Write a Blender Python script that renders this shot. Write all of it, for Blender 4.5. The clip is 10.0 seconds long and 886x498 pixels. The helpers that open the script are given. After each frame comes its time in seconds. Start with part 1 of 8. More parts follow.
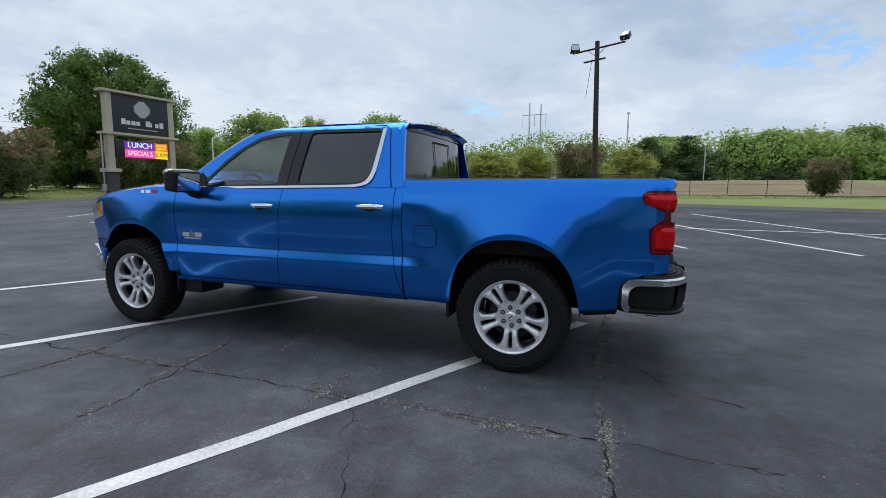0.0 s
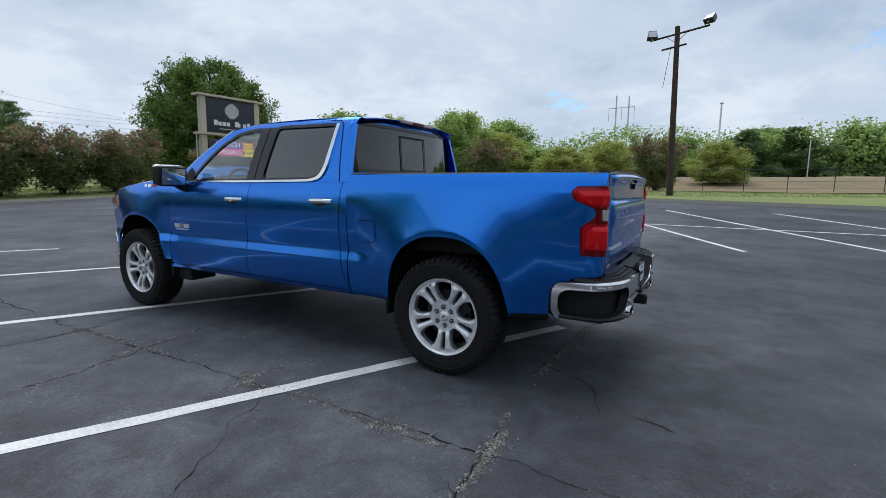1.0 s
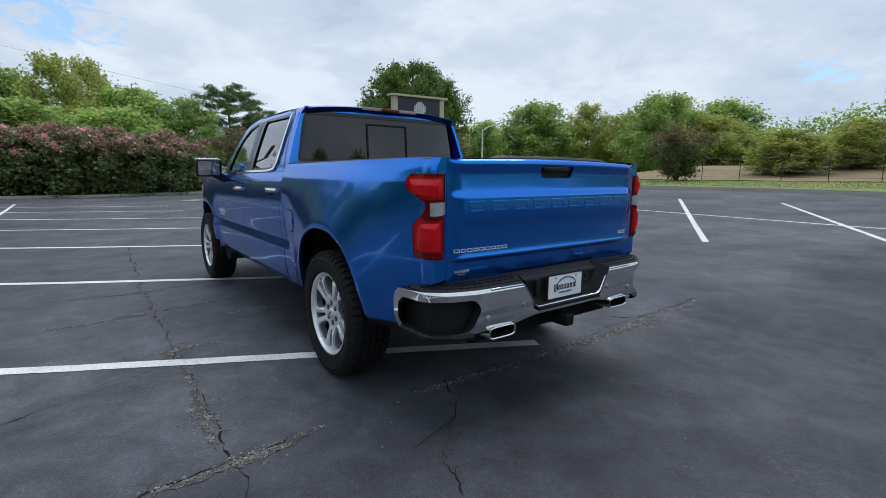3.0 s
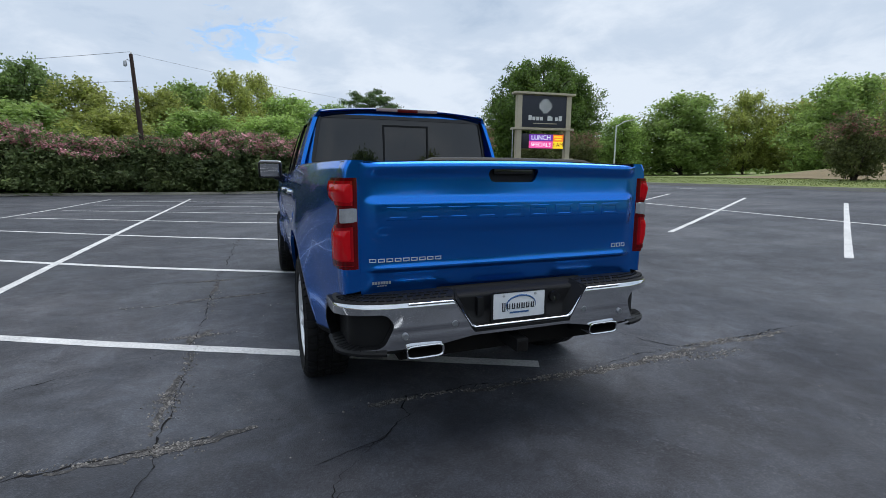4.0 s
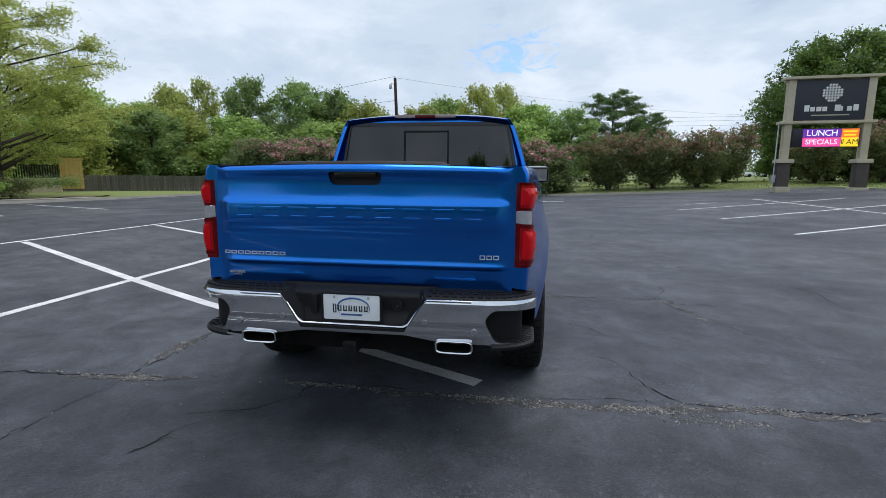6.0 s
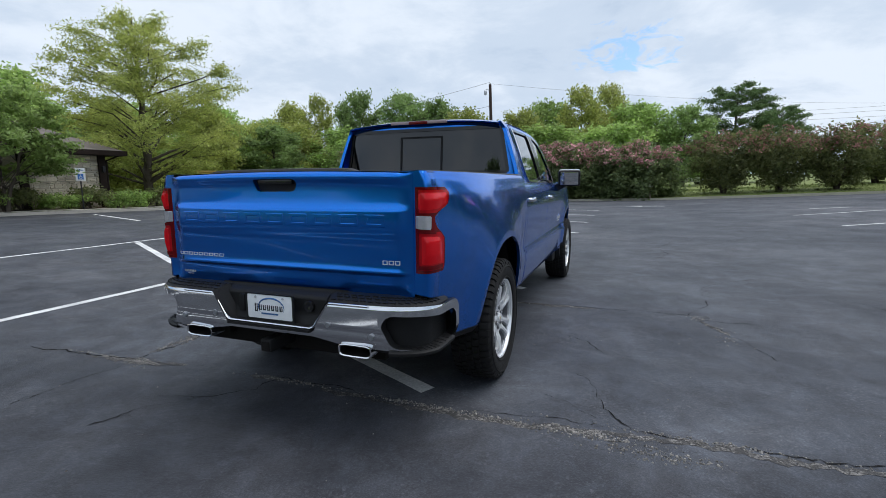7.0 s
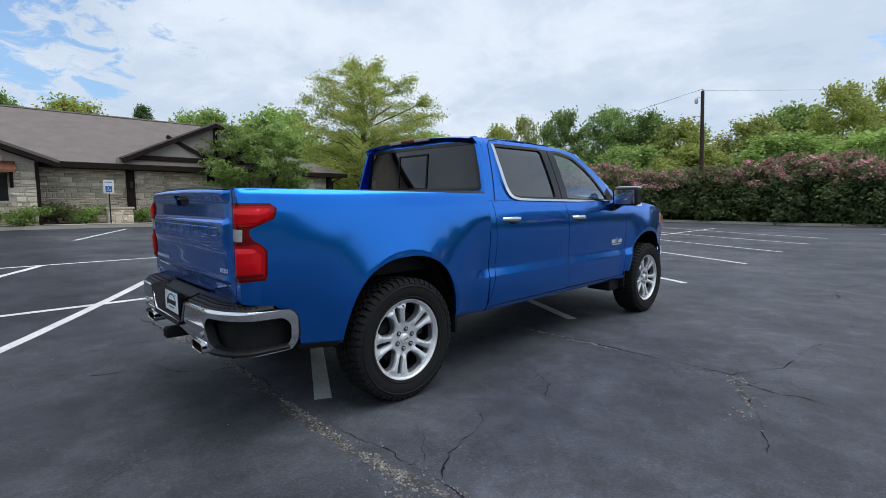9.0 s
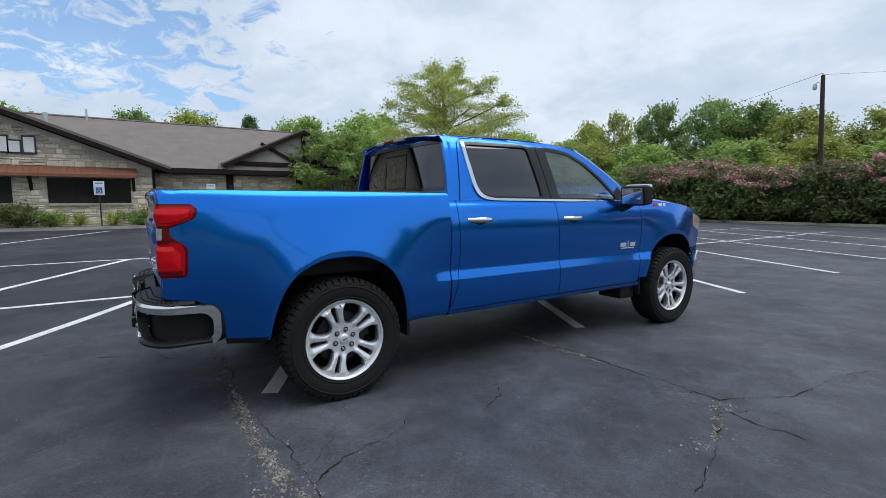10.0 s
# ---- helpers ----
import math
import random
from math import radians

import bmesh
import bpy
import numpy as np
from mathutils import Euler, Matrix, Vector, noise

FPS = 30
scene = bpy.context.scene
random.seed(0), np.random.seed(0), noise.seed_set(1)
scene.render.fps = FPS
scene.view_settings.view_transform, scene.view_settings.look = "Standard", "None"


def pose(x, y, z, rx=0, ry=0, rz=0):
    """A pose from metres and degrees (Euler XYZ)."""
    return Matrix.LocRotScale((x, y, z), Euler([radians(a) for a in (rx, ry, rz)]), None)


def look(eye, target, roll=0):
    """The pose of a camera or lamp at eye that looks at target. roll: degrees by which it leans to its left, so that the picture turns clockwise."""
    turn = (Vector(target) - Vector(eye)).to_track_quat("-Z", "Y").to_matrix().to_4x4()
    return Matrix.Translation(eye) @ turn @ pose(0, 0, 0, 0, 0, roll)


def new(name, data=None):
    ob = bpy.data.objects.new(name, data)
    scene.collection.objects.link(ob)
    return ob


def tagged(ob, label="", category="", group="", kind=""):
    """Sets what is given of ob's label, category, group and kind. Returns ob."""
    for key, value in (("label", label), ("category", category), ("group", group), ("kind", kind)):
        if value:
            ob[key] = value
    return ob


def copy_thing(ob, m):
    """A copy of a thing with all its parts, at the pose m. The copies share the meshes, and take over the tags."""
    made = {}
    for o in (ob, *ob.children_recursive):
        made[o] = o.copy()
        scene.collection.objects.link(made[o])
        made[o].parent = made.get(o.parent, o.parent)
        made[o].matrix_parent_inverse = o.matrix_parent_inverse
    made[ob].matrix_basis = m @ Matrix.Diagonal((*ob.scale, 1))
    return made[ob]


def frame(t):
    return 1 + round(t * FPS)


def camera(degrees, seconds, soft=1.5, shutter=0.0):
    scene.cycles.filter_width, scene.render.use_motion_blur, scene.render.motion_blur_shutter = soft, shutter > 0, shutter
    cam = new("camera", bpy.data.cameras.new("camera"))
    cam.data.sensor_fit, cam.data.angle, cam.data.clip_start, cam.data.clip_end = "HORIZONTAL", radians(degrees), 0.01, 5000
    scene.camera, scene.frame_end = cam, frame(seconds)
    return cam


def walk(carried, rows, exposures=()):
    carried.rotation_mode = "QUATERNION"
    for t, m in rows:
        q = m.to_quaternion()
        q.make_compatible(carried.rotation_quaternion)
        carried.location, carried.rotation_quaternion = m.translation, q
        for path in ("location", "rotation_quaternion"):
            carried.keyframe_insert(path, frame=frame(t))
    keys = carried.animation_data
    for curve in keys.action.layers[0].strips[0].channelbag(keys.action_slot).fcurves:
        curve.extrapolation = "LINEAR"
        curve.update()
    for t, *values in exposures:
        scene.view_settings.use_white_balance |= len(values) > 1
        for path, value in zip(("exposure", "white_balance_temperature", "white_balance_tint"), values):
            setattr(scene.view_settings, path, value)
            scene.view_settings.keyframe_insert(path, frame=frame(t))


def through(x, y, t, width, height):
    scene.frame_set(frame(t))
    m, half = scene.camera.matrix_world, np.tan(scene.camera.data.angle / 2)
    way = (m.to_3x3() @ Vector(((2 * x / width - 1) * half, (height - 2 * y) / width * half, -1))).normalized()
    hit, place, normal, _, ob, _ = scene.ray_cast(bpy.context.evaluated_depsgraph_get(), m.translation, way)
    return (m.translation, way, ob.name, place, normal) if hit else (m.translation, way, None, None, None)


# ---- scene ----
cam = camera(85.8, 10.0, soft=0.85)
PATH = [
    (0, (-4.318, -0.679, 1.323), (-2.451, -0.006, 1.077), 0.4),
    (0.5, (-4.084, -1.102, 1.335), (-2.276, -0.285, 1.08), 0.5),
    (1, (-3.803, -1.589, 1.32), (-2.077, -0.613, 1.056), 0.6),
    (1.5, (-3.467, -1.927, 1.312), (-1.83, -0.81, 1.039), 0.7),
    (2, (-3.065, -2.303, 1.315), (-1.558, -1.019, 1.027), 0.7),
    (3.5, (-1.734, -3.073, 1.328), (-0.768, -1.35, 1.017), 0.3),
    (4, (-1.222, -3.206, 1.349), (-0.518, -1.36, 1.035), 0.3),
    (4.5, (-0.77, -3.349, 1.341), (-0.298, -1.43, 1.033), 0.2),
    (5, (-0.252, -3.396, 1.343), (-0.045, -1.43, 1.038), 0.2),
    (5.5, (0.242, -3.458, 1.341), (0.218, -1.481, 1.038), 0.2),
    (6, (0.773, -3.404, 1.354), (0.487, -1.448, 1.052), 0.4),
    (7.5, (2.212, -2.936, 1.344), (1.312, -1.169, 1.086), -0.8),
    (8, (2.664, -2.673, 1.337), (1.573, -1.014, 1.1), -0.5),
    (8.5, (2.986, -2.345, 1.347), (1.724, -0.808, 1.129), -0.2),
    (9, (3.391, -1.985, 1.334), (1.954, -0.609, 1.135), -0.1),
    (9.5, (3.642, -1.595, 1.329), (2.08, -0.361, 1.135), -0.3),
    (10, (3.95, -1.135, 1.325), (2.275, -0.06, 1.131), -0.3),
]
walk(cam, [(t, look(eye, target, roll)) for t, eye, target, roll in PATH], exposures=[(0.0, 0.0, 6380, 10), (3.5, 0.07, 6380, 10), (4.5, 0.02, 6380, 10), (5.0, 0.05, 6380, 10), (6.2, 0.13, 6380, 10), (8.0, 0.1, 6380, 10), (10.0, 0.08, 6380, 10)])

# ---- world and light ----
world = bpy.data.worlds.new("sky")
scene.world = world
world.use_nodes = True
wt = world.node_tree
wt.nodes.clear()


def wnode(kind, **values):
    n = wt.nodes.new(kind)
    for k, v in values.items():
        n.inputs[k].default_value = v
    return n


SUN_EL, SUN_AZ = radians(70), radians(50)
sky = wt.nodes.new("ShaderNodeTexSky")
sky.sky_type, sky.sun_disc, sky.sun_elevation, sky.sun_rotation = "NISHITA", False, SUN_EL, SUN_AZ
sky.dust_density = 2.0
coord = wt.nodes.new("ShaderNodeTexCoord")
sep = wt.nodes.new("ShaderNodeSeparateXYZ")
wt.links.new(coord.outputs["Generated"], sep.inputs[0])


def wmath(op, a, b=None, clamp=False):
    n = wt.nodes.new("ShaderNodeMath")
    n.operation, n.use_clamp = op, clamp
    for i, v in enumerate((a, b)):
        if v is None:
            continue
        if isinstance(v, (int, float)):
            n.inputs[i].default_value = v
        else:
            wt.links.new(v, n.inputs[i])
    return n.outputs[0]


# cloud deck seen in perspective: the direction laid on a level sheet overhead
lift = wmath("ADD", wmath("MAXIMUM", sep.outputs["Z"], 0.0), 0.26)
flat = wt.nodes.new("ShaderNodeCombineXYZ")
wt.links.new(wmath("DIVIDE", sep.outputs["X"], lift), flat.inputs[0])
wt.links.new(wmath("DIVIDE", sep.outputs["Y"], lift), flat.inputs[1])


def wnoise(scale, detail, rough, distort, shift):
    m = wt.nodes.new("ShaderNodeMapping")
    m.inputs["Location"].default_value = shift
    wt.links.new(flat.outputs[0], m.inputs[0])
    n = wnode("ShaderNodeTexNoise", Scale=scale, Detail=detail, Roughness=rough, Distortion=distort)
    wt.links.new(m.outputs[0], n.inputs["Vector"])
    return n.outputs["Fac"]


def wramp(value, stops):
    r = wt.nodes.new("ShaderNodeValToRGB")
    r.color_ramp.interpolation = "EASE"
    while len(r.color_ramp.elements) < len(stops):
        r.color_ramp.elements.new(0.5)
    for e, (p, c) in zip(r.color_ramp.elements, stops):
        e.position, e.color = p, (*c, 1)
    wt.links.new(value, r.inputs[0])
    return r.outputs[0]


# mostly closed deck with a few ragged blue gaps
cover = wramp(wnoise(1.3, 7, 0.55, 0.2, (11.4, 6.3, 0)), [(0.16, (0, 0, 0)), (0.26, (1, 1, 1))])
torn = wmath("MULTIPLY", wmath("SUBTRACT", wnoise(8.0, 8, 0.66, 0.7, (2.7, 5.1, 1)), 0.5), 8.0)
for gx_, gy_, size_ in ((-0.02, 1.99, 0.105), (1.93, -0.57, 0.12), (2.24, 0.63, 0.06), (-1.82, -0.12, 0.3), (-2.05, -0.3, 0.1), (-2.2, 0.155, 0.08), (-2.22, 0.35, 0.06)):
    away = wt.nodes.new("ShaderNodeVectorMath")
    away.operation = "DISTANCE"
    wt.links.new(flat.outputs[0], away.inputs[0])
    away.inputs[1].default_value = (gx_, gy_, 0)
    edge_ = wmath("ADD", wmath("DIVIDE", away.outputs["Value"], size_), torn)
    cover = wmath("MULTIPLY", cover, wmath("MULTIPLY", wmath("SUBTRACT", edge_, 0.35), 0.9, True))
tone = wramp(wmath("ADD", wmath("MULTIPLY", wnoise(0.6, 5, 0.5, 0.2, (7.3, 2.2, 4)), 0.5), wmath("MULTIPLY", wnoise(2.1, 9, 0.6, 0.25, (1, 9, 2)), 0.5)),
             [(0.36, (4.1, 5.1, 6.5)), (0.48, (5.5, 6.4, 7.6)), (0.62, (7.2, 7.9, 8.8))])
mix = wt.nodes.new("ShaderNodeMix")
mix.data_type = "RGBA"
wt.links.new(wmath("MAXIMUM", cover, 0.18), mix.inputs["Factor"])
blue = wt.nodes.new("ShaderNodeMix")
blue.data_type, blue.blend_type = "RGBA", "MULTIPLY"
blue.inputs["Factor"].default_value = 1.0
wt.links.new(sky.outputs[0], blue.inputs["A"])
blue.inputs["B"].default_value = (1.2, 1.55, 1.8, 1)
wt.links.new(blue.outputs["Result"], mix.inputs["A"])
wt.links.new(tone, mix.inputs["B"])
back = wnode("ShaderNodeBackground", Strength=0.104)
wt.links.new(mix.outputs["Result"], back.inputs["Color"])
wout = wt.nodes.new("ShaderNodeOutputWorld")
wt.links.new(back.outputs[0], wout.inputs["Surface"])

sun = new("sun", bpy.data.lights.new("sun", "SUN"))
sun.data.energy, sun.data.angle, sun.data.color = 2.35, radians(60), (1.0, 0.97, 0.93)
sun.matrix_world = look((math.sin(SUN_AZ) * math.cos(SUN_EL) * 50, math.cos(SUN_AZ) * math.cos(SUN_EL) * 50, math.sin(SUN_EL) * 50), (0, 0, 0))


# ---- materials ----
def material(name, a, b, scale=3.0, rough=(0.5, 0.7), metal=0.0, bump=0.0, fine=40.0, coat=0.0, vary=0.0, island=0.0, through=0.0, spec=0.5, third=None, spread=0.2):
    """A surface that shifts between two colours at two scales, with relief; vary and island shift the brightness piece by piece."""
    m = bpy.data.materials.new(name)
    m.use_nodes = True
    t = m.node_tree
    p = t.nodes["Principled BSDF"]
    link = t.links.new
    where = t.nodes.new("ShaderNodeTexCoord")
    big, small = t.nodes.new("ShaderNodeTexNoise"), t.nodes.new("ShaderNodeTexNoise")
    for n, s, d in ((big, scale, 4), (small, fine, 3)):
        n.inputs["Scale"].default_value, n.inputs["Detail"].default_value = s, d
        link(where.outputs["Object"], n.inputs["Vector"])
    add = t.nodes.new("ShaderNodeMath")
    add.operation = "MULTIPLY_ADD"
    link(small.outputs["Fac"], add.inputs[0])
    add.inputs[1].default_value = 0.5
    half = t.nodes.new("ShaderNodeMath")
    half.operation = "MULTIPLY"
    link(big.outputs["Fac"], half.inputs[0])
    half.inputs[1].default_value = 0.5
    link(half.outputs[0], add.inputs[2])
    ramp = t.nodes.new("ShaderNodeValToRGB")
    ramp.color_ramp.elements[0].position, ramp.color_ramp.elements[0].color = 0.5 - spread, (*a, 1)
    ramp.color_ramp.elements[1].position, ramp.color_ramp.elements[1].color = 0.5 + spread, (*b, 1)
    if third:
        e = ramp.color_ramp.elements.new(0.5 + spread * 0.55)
        e.color = (*third, 1)
    link(add.outputs[0], ramp.inputs[0])
    out = ramp.outputs[0]
    for amount, kind, socket in ((vary, "ShaderNodeObjectInfo", "Random"), (island, "ShaderNodeNewGeometry", "Random Per Island")):
        if amount:
            info, rng, hsv = t.nodes.new(kind), t.nodes.new("ShaderNodeMapRange"), t.nodes.new("ShaderNodeHueSaturation")
            link(info.outputs[socket], rng.inputs[0])
            rng.inputs[3].default_value, rng.inputs[4].default_value = 1 - amount, 1 + amount
            link(rng.outputs[0], hsv.inputs["Value"])
            link(out, hsv.inputs["Color"])
            out = hsv.outputs[0]
    link(out, p.inputs["Base Color"])
    r = t.nodes.new("ShaderNodeMapRange")
    link(add.outputs[0], r.inputs[0])
    r.inputs[1].default_value, r.inputs[2].default_value = 0.3, 0.7
    r.inputs[3].default_value, r.inputs[4].default_value = rough
    link(r.outputs[0], p.inputs["Roughness"])
    p.inputs["Metallic"].default_value, p.inputs["Coat Weight"].default_value = metal, coat
    p.inputs["Coat Roughness"].default_value, p.inputs["Specular IOR Level"].default_value = 0.03, spec
    if bump:
        bn = t.nodes.new("ShaderNodeBump")
        bn.inputs["Strength"].default_value, bn.inputs["Distance"].default_value = min(1, bump), 0.02
        link(small.outputs["Fac"], bn.inputs["Height"])
        link(bn.outputs[0], p.inputs["Normal"])
    if through:
        tr, ms = t.nodes.new("ShaderNodeBsdfTranslucent"), t.nodes.new("ShaderNodeMixShader")
        link(out, tr.inputs["Color"])
        ms.inputs[0].default_value = through
        link(p.outputs[0], ms.inputs[1])
        link(tr.outputs[0], ms.inputs[2])
        link(ms.outputs[0], t.nodes["Material Output"].inputs["Surface"])
    return m


def plain(name, c, rough=0.5, metal=0.0, coat=0.0, glow=0.0):
    m = bpy.data.materials.new(name)
    m.use_nodes = True
    p = m.node_tree.nodes["Principled BSDF"]
    p.inputs["Base Color"].default_value, p.inputs["Roughness"].default_value = (*c, 1), rough
    p.inputs["Metallic"].default_value, p.inputs["Coat Weight"].default_value = metal, coat
    if glow:
        p.inputs["Emission Color"].default_value, p.inputs["Emission Strength"].default_value = (*c, 1), glow
    return m


def glass(name, tint, clear, mirror, edge=0.9):
    """A thin tinted pane: clear is the share of light that passes straight on."""
    m = bpy.data.materials.new(name)
    m.use_nodes = True
    t = m.node_tree
    p = t.nodes["Principled BSDF"]
    p.inputs["Base Color"].default_value, p.inputs["Roughness"].default_value = (0.004, 0.005, 0.006, 1), 0.02
    p.inputs["Specular IOR Level"].default_value = 0.15
    tr, ms, fr, gl, pw, ma = (t.nodes.new(k) for k in ("ShaderNodeBsdfTransparent", "ShaderNodeMixShader", "ShaderNodeLayerWeight", "ShaderNodeMixShader", "ShaderNodeMath", "ShaderNodeMath"))
    tr.inputs["Color"].default_value = (*tint, 1)
    ms.inputs[0].default_value = 1 - clear
    t.links.new(tr.outputs[0], ms.inputs[1])
    t.links.new(p.outputs[0], ms.inputs[2])
    gloss = t.nodes.new("ShaderNodeBsdfGlossy")
    gloss.inputs["Roughness"].default_value = 0.01
    pw.operation, ma.operation = "POWER", "MULTIPLY_ADD"
    fr.inputs["Blend"].default_value = 0.5
    t.links.new(fr.outputs["Facing"], pw.inputs[0])
    pw.inputs[1].default_value, ma.inputs[1].default_value, ma.inputs[2].default_value = 2.6, edge, mirror
    t.links.new(pw.outputs[0], ma.inputs[0])
    t.links.new(ma.outputs[0], gl.inputs[0])
    t.links.new(ms.outputs[0], gl.inputs[1])
    t.links.new(gloss.outputs[0], gl.inputs[2])
    t.links.new(gl.outputs[0], t.nodes["Material Output"].inputs["Surface"])
    return m


def asphalt():
    m = bpy.data.materials.new("asphalt")
    m.use_nodes = True
    t = m.node_tree
    p = t.nodes["Principled BSDF"]
    link = t.links.new
    where = t.nodes.new("ShaderNodeTexCoord")

    def tex(kind, scale, **kw):
        n = t.nodes.new(kind)
        n.inputs["Scale"].default_value = scale
        for k, v in kw.items():
            n.inputs[k].default_value = v
        link(where.outputs["Object"], n.inputs["Vector"])
        return n

    def ramp(src, *stops):
        r = t.nodes.new("ShaderNodeValToRGB")
        while len(r.color_ramp.elements) < len(stops):
            r.color_ramp.elements.new(0.5)
        for e, (pos, c) in zip(r.color_ramp.elements, stops):
            e.position, e.color = pos, (*c, 1)
        link(src, r.inputs[0])
        return r.outputs[0]

    def blend(mode, a, b, f=1.0):
        n = t.nodes.new("ShaderNodeMix")
        n.data_type, n.blend_type = "RGBA", mode
        if isinstance(f, float):
            n.inputs["Factor"].default_value = f
        else:
            link(f, n.inputs["Factor"])
        link(a, n.inputs["A"])
        link(b, n.inputs["B"])
        return n.outputs["Result"]

    stain = ramp(tex("ShaderNodeTexNoise", 0.16, Detail=5, Roughness=0.6).outputs["Fac"], (0.3, (0.029, 0.033, 0.0415)), (0.5, (0.044, 0.049, 0.059)), (0.7, (0.065, 0.069, 0.079)))
    wear = ramp(tex("ShaderNodeTexNoise", 1.3, Detail=7, Roughness=0.65).outputs["Fac"], (0.3, (0.68, 0.68, 0.69)), (0.7, (1.3, 1.28, 1.25)))
    base = blend("MULTIPLY", stain, wear)
    # an older, greyer and coarser surface beyond the long seam
    where_x = t.nodes.new("ShaderNodeSeparateXYZ")
    link(where.outputs["Object"], where_x.inputs[0])
    wob = t.nodes.new("ShaderNodeMath")
    wob.operation = "MULTIPLY_ADD"
    link(tex("ShaderNodeTexNoise", 2.2, Detail=4).outputs["Fac"], wob.inputs[0])
    wob.inputs[1].default_value = 1.1
    link(where_x.outputs["X"], wob.inputs[2])
    old = t.nodes.new("ShaderNodeMapRange")
    link(wob.outputs[0], old.inputs[0])
    old.inputs[1].default_value, old.inputs[2].default_value, old.inputs[3].default_value, old.inputs[4].default_value = -0.2, -1.6, 0.0, 1.0
    pale = ramp(tex("ShaderNodeTexNoise", 3.5, Detail=8, Roughness=0.7).outputs["Fac"], (0.3, (1.0, 1.0, 1.0)), (0.7, (1.2, 1.17, 1.13)))
    base = blend("MULTIPLY", base, pale, old.outputs[0])
    # darker again further past it
    far_dark = t.nodes.new("ShaderNodeMapRange")
    link(wob.outputs[0], far_dark.inputs[0])
    far_dark.inputs[1].default_value, far_dark.inputs[2].default_value, far_dark.inputs[3].default_value, far_dark.inputs[4].default_value = -1.3, -2.6, 0.0, 1.0
    base = blend("MULTIPLY", base, ramp(tex("ShaderNodeTexNoise", 5.0, Detail=6, Roughness=0.7).outputs["Fac"], (0.35, (0.68, 0.68, 0.7)), (0.65, (0.9, 0.89, 0.88))), far_dark.outputs[0])
    # a fresher, darker coat behind the seam across the lane
    seam = t.nodes.new("ShaderNodeMath")
    seam.operation = "MULTIPLY_ADD"
    link(tex("ShaderNodeTexNoise", 1.1, Detail=5).outputs["Fac"], seam.inputs[0])
    seam.inputs[1].default_value = 0.7
    link(where_x.outputs["Y"], seam.inputs[2])
    coat = t.nodes.new("ShaderNodeMapRange")
    link(seam.outputs[0], coat.inputs[0])
    coat.inputs[1].default_value, coat.inputs[2].default_value = -0.75, -0.1
    base = blend("MULTIPLY", base, ramp(coat.outputs[0], (0.0, (0.84, 0.84, 0.865)), (1.0, (1.42, 1.41, 1.41))))
    chips = tex("ShaderNodeTexVoronoi", 150.0, Randomness=1.0)
    stone = ramp(chips.outputs["Color"], (0.15, (0.66, 0.66, 0.68)), (0.6, (1.0, 1.0, 1.0)), (0.85, (1.6, 1.57, 1.52)))
    base = blend("MULTIPLY", base, stone, 0.5)
    mottle = ramp(tex("ShaderNodeTexNoise", 4.5, Detail=9, Roughness=0.72, Distortion=0.6).outputs["Fac"], (0.36, (0.8, 0.77, 0.76)), (0.5, (1.0, 0.985, 0.98)), (0.64, (1.24, 1.25, 1.27)))
    base = blend("MULTIPLY", base, mottle)
    # fine pits, thick in some patches and absent in others
    pits = ramp(tex("ShaderNodeTexNoise", 38.0, Detail=5, Roughness=0.75).outputs["Fac"], (0.3, (0.5, 0.5, 0.5)), (0.44, (1.0, 1.0, 1.0)), (0.62, (1.0, 1.0, 1.0)), (0.75, (1.5, 1.47, 1.42)))
    base = blend("MULTIPLY", base, pits, ramp(tex("ShaderNodeTexNoise", 2.4, Detail=4, Roughness=0.65).outputs["Fac"], (0.45, (0.1, 0.1, 0.1)), (0.62, (1.0, 1.0, 1.0))))
    sparse = tex("ShaderNodeTexVoronoi", 75.0, Randomness=1.0)
    base = blend("MULTIPLY", base, ramp(sparse.outputs["Color"], (0.0, (0.8, 0.8, 0.8)), (0.66, (0.95, 0.95, 0.95)), (0.8, (1.9, 1.85, 1.75)), (0.92, (2.6, 2.5, 2.3))), ramp(tex("ShaderNodeTexNoise", 1.7, Detail=5, Roughness=0.7).outputs["Fac"], (0.5, (0.02, 0.02, 0.02)), (0.68, (0.55, 0.55, 0.55))))
    grit = ramp(tex("ShaderNodeTexNoise", 420.0, Detail=2).outputs["Fac"], (0.3, (0.75, 0.75, 0.75)), (0.7, (1.25, 1.25, 1.25)))
    base = blend("MULTIPLY", base, grit, 0.35)
    link(base, p.inputs["Base Color"])
    rr = t.nodes.new("ShaderNodeMapRange")
    link(tex("ShaderNodeTexNoise", 0.5, Detail=4).outputs["Fac"], rr.inputs[0])
    rr.inputs[1].default_value, rr.inputs[2].default_value, rr.inputs[3].default_value, rr.inputs[4].default_value = 0.3, 0.7, 0.5, 0.78
    link(rr.outputs[0], p.inputs["Roughness"])
    p.inputs["Specular IOR Level"].default_value = 0.22
    bn = t.nodes.new("ShaderNodeBump")
    bn.inputs["Strength"].default_value, bn.inputs["Distance"].default_value = 0.3, 0.006
    link(chips.outputs["Distance"], bn.inputs["Height"])
    link(bn.outputs[0], p.inputs["Normal"])
    return m


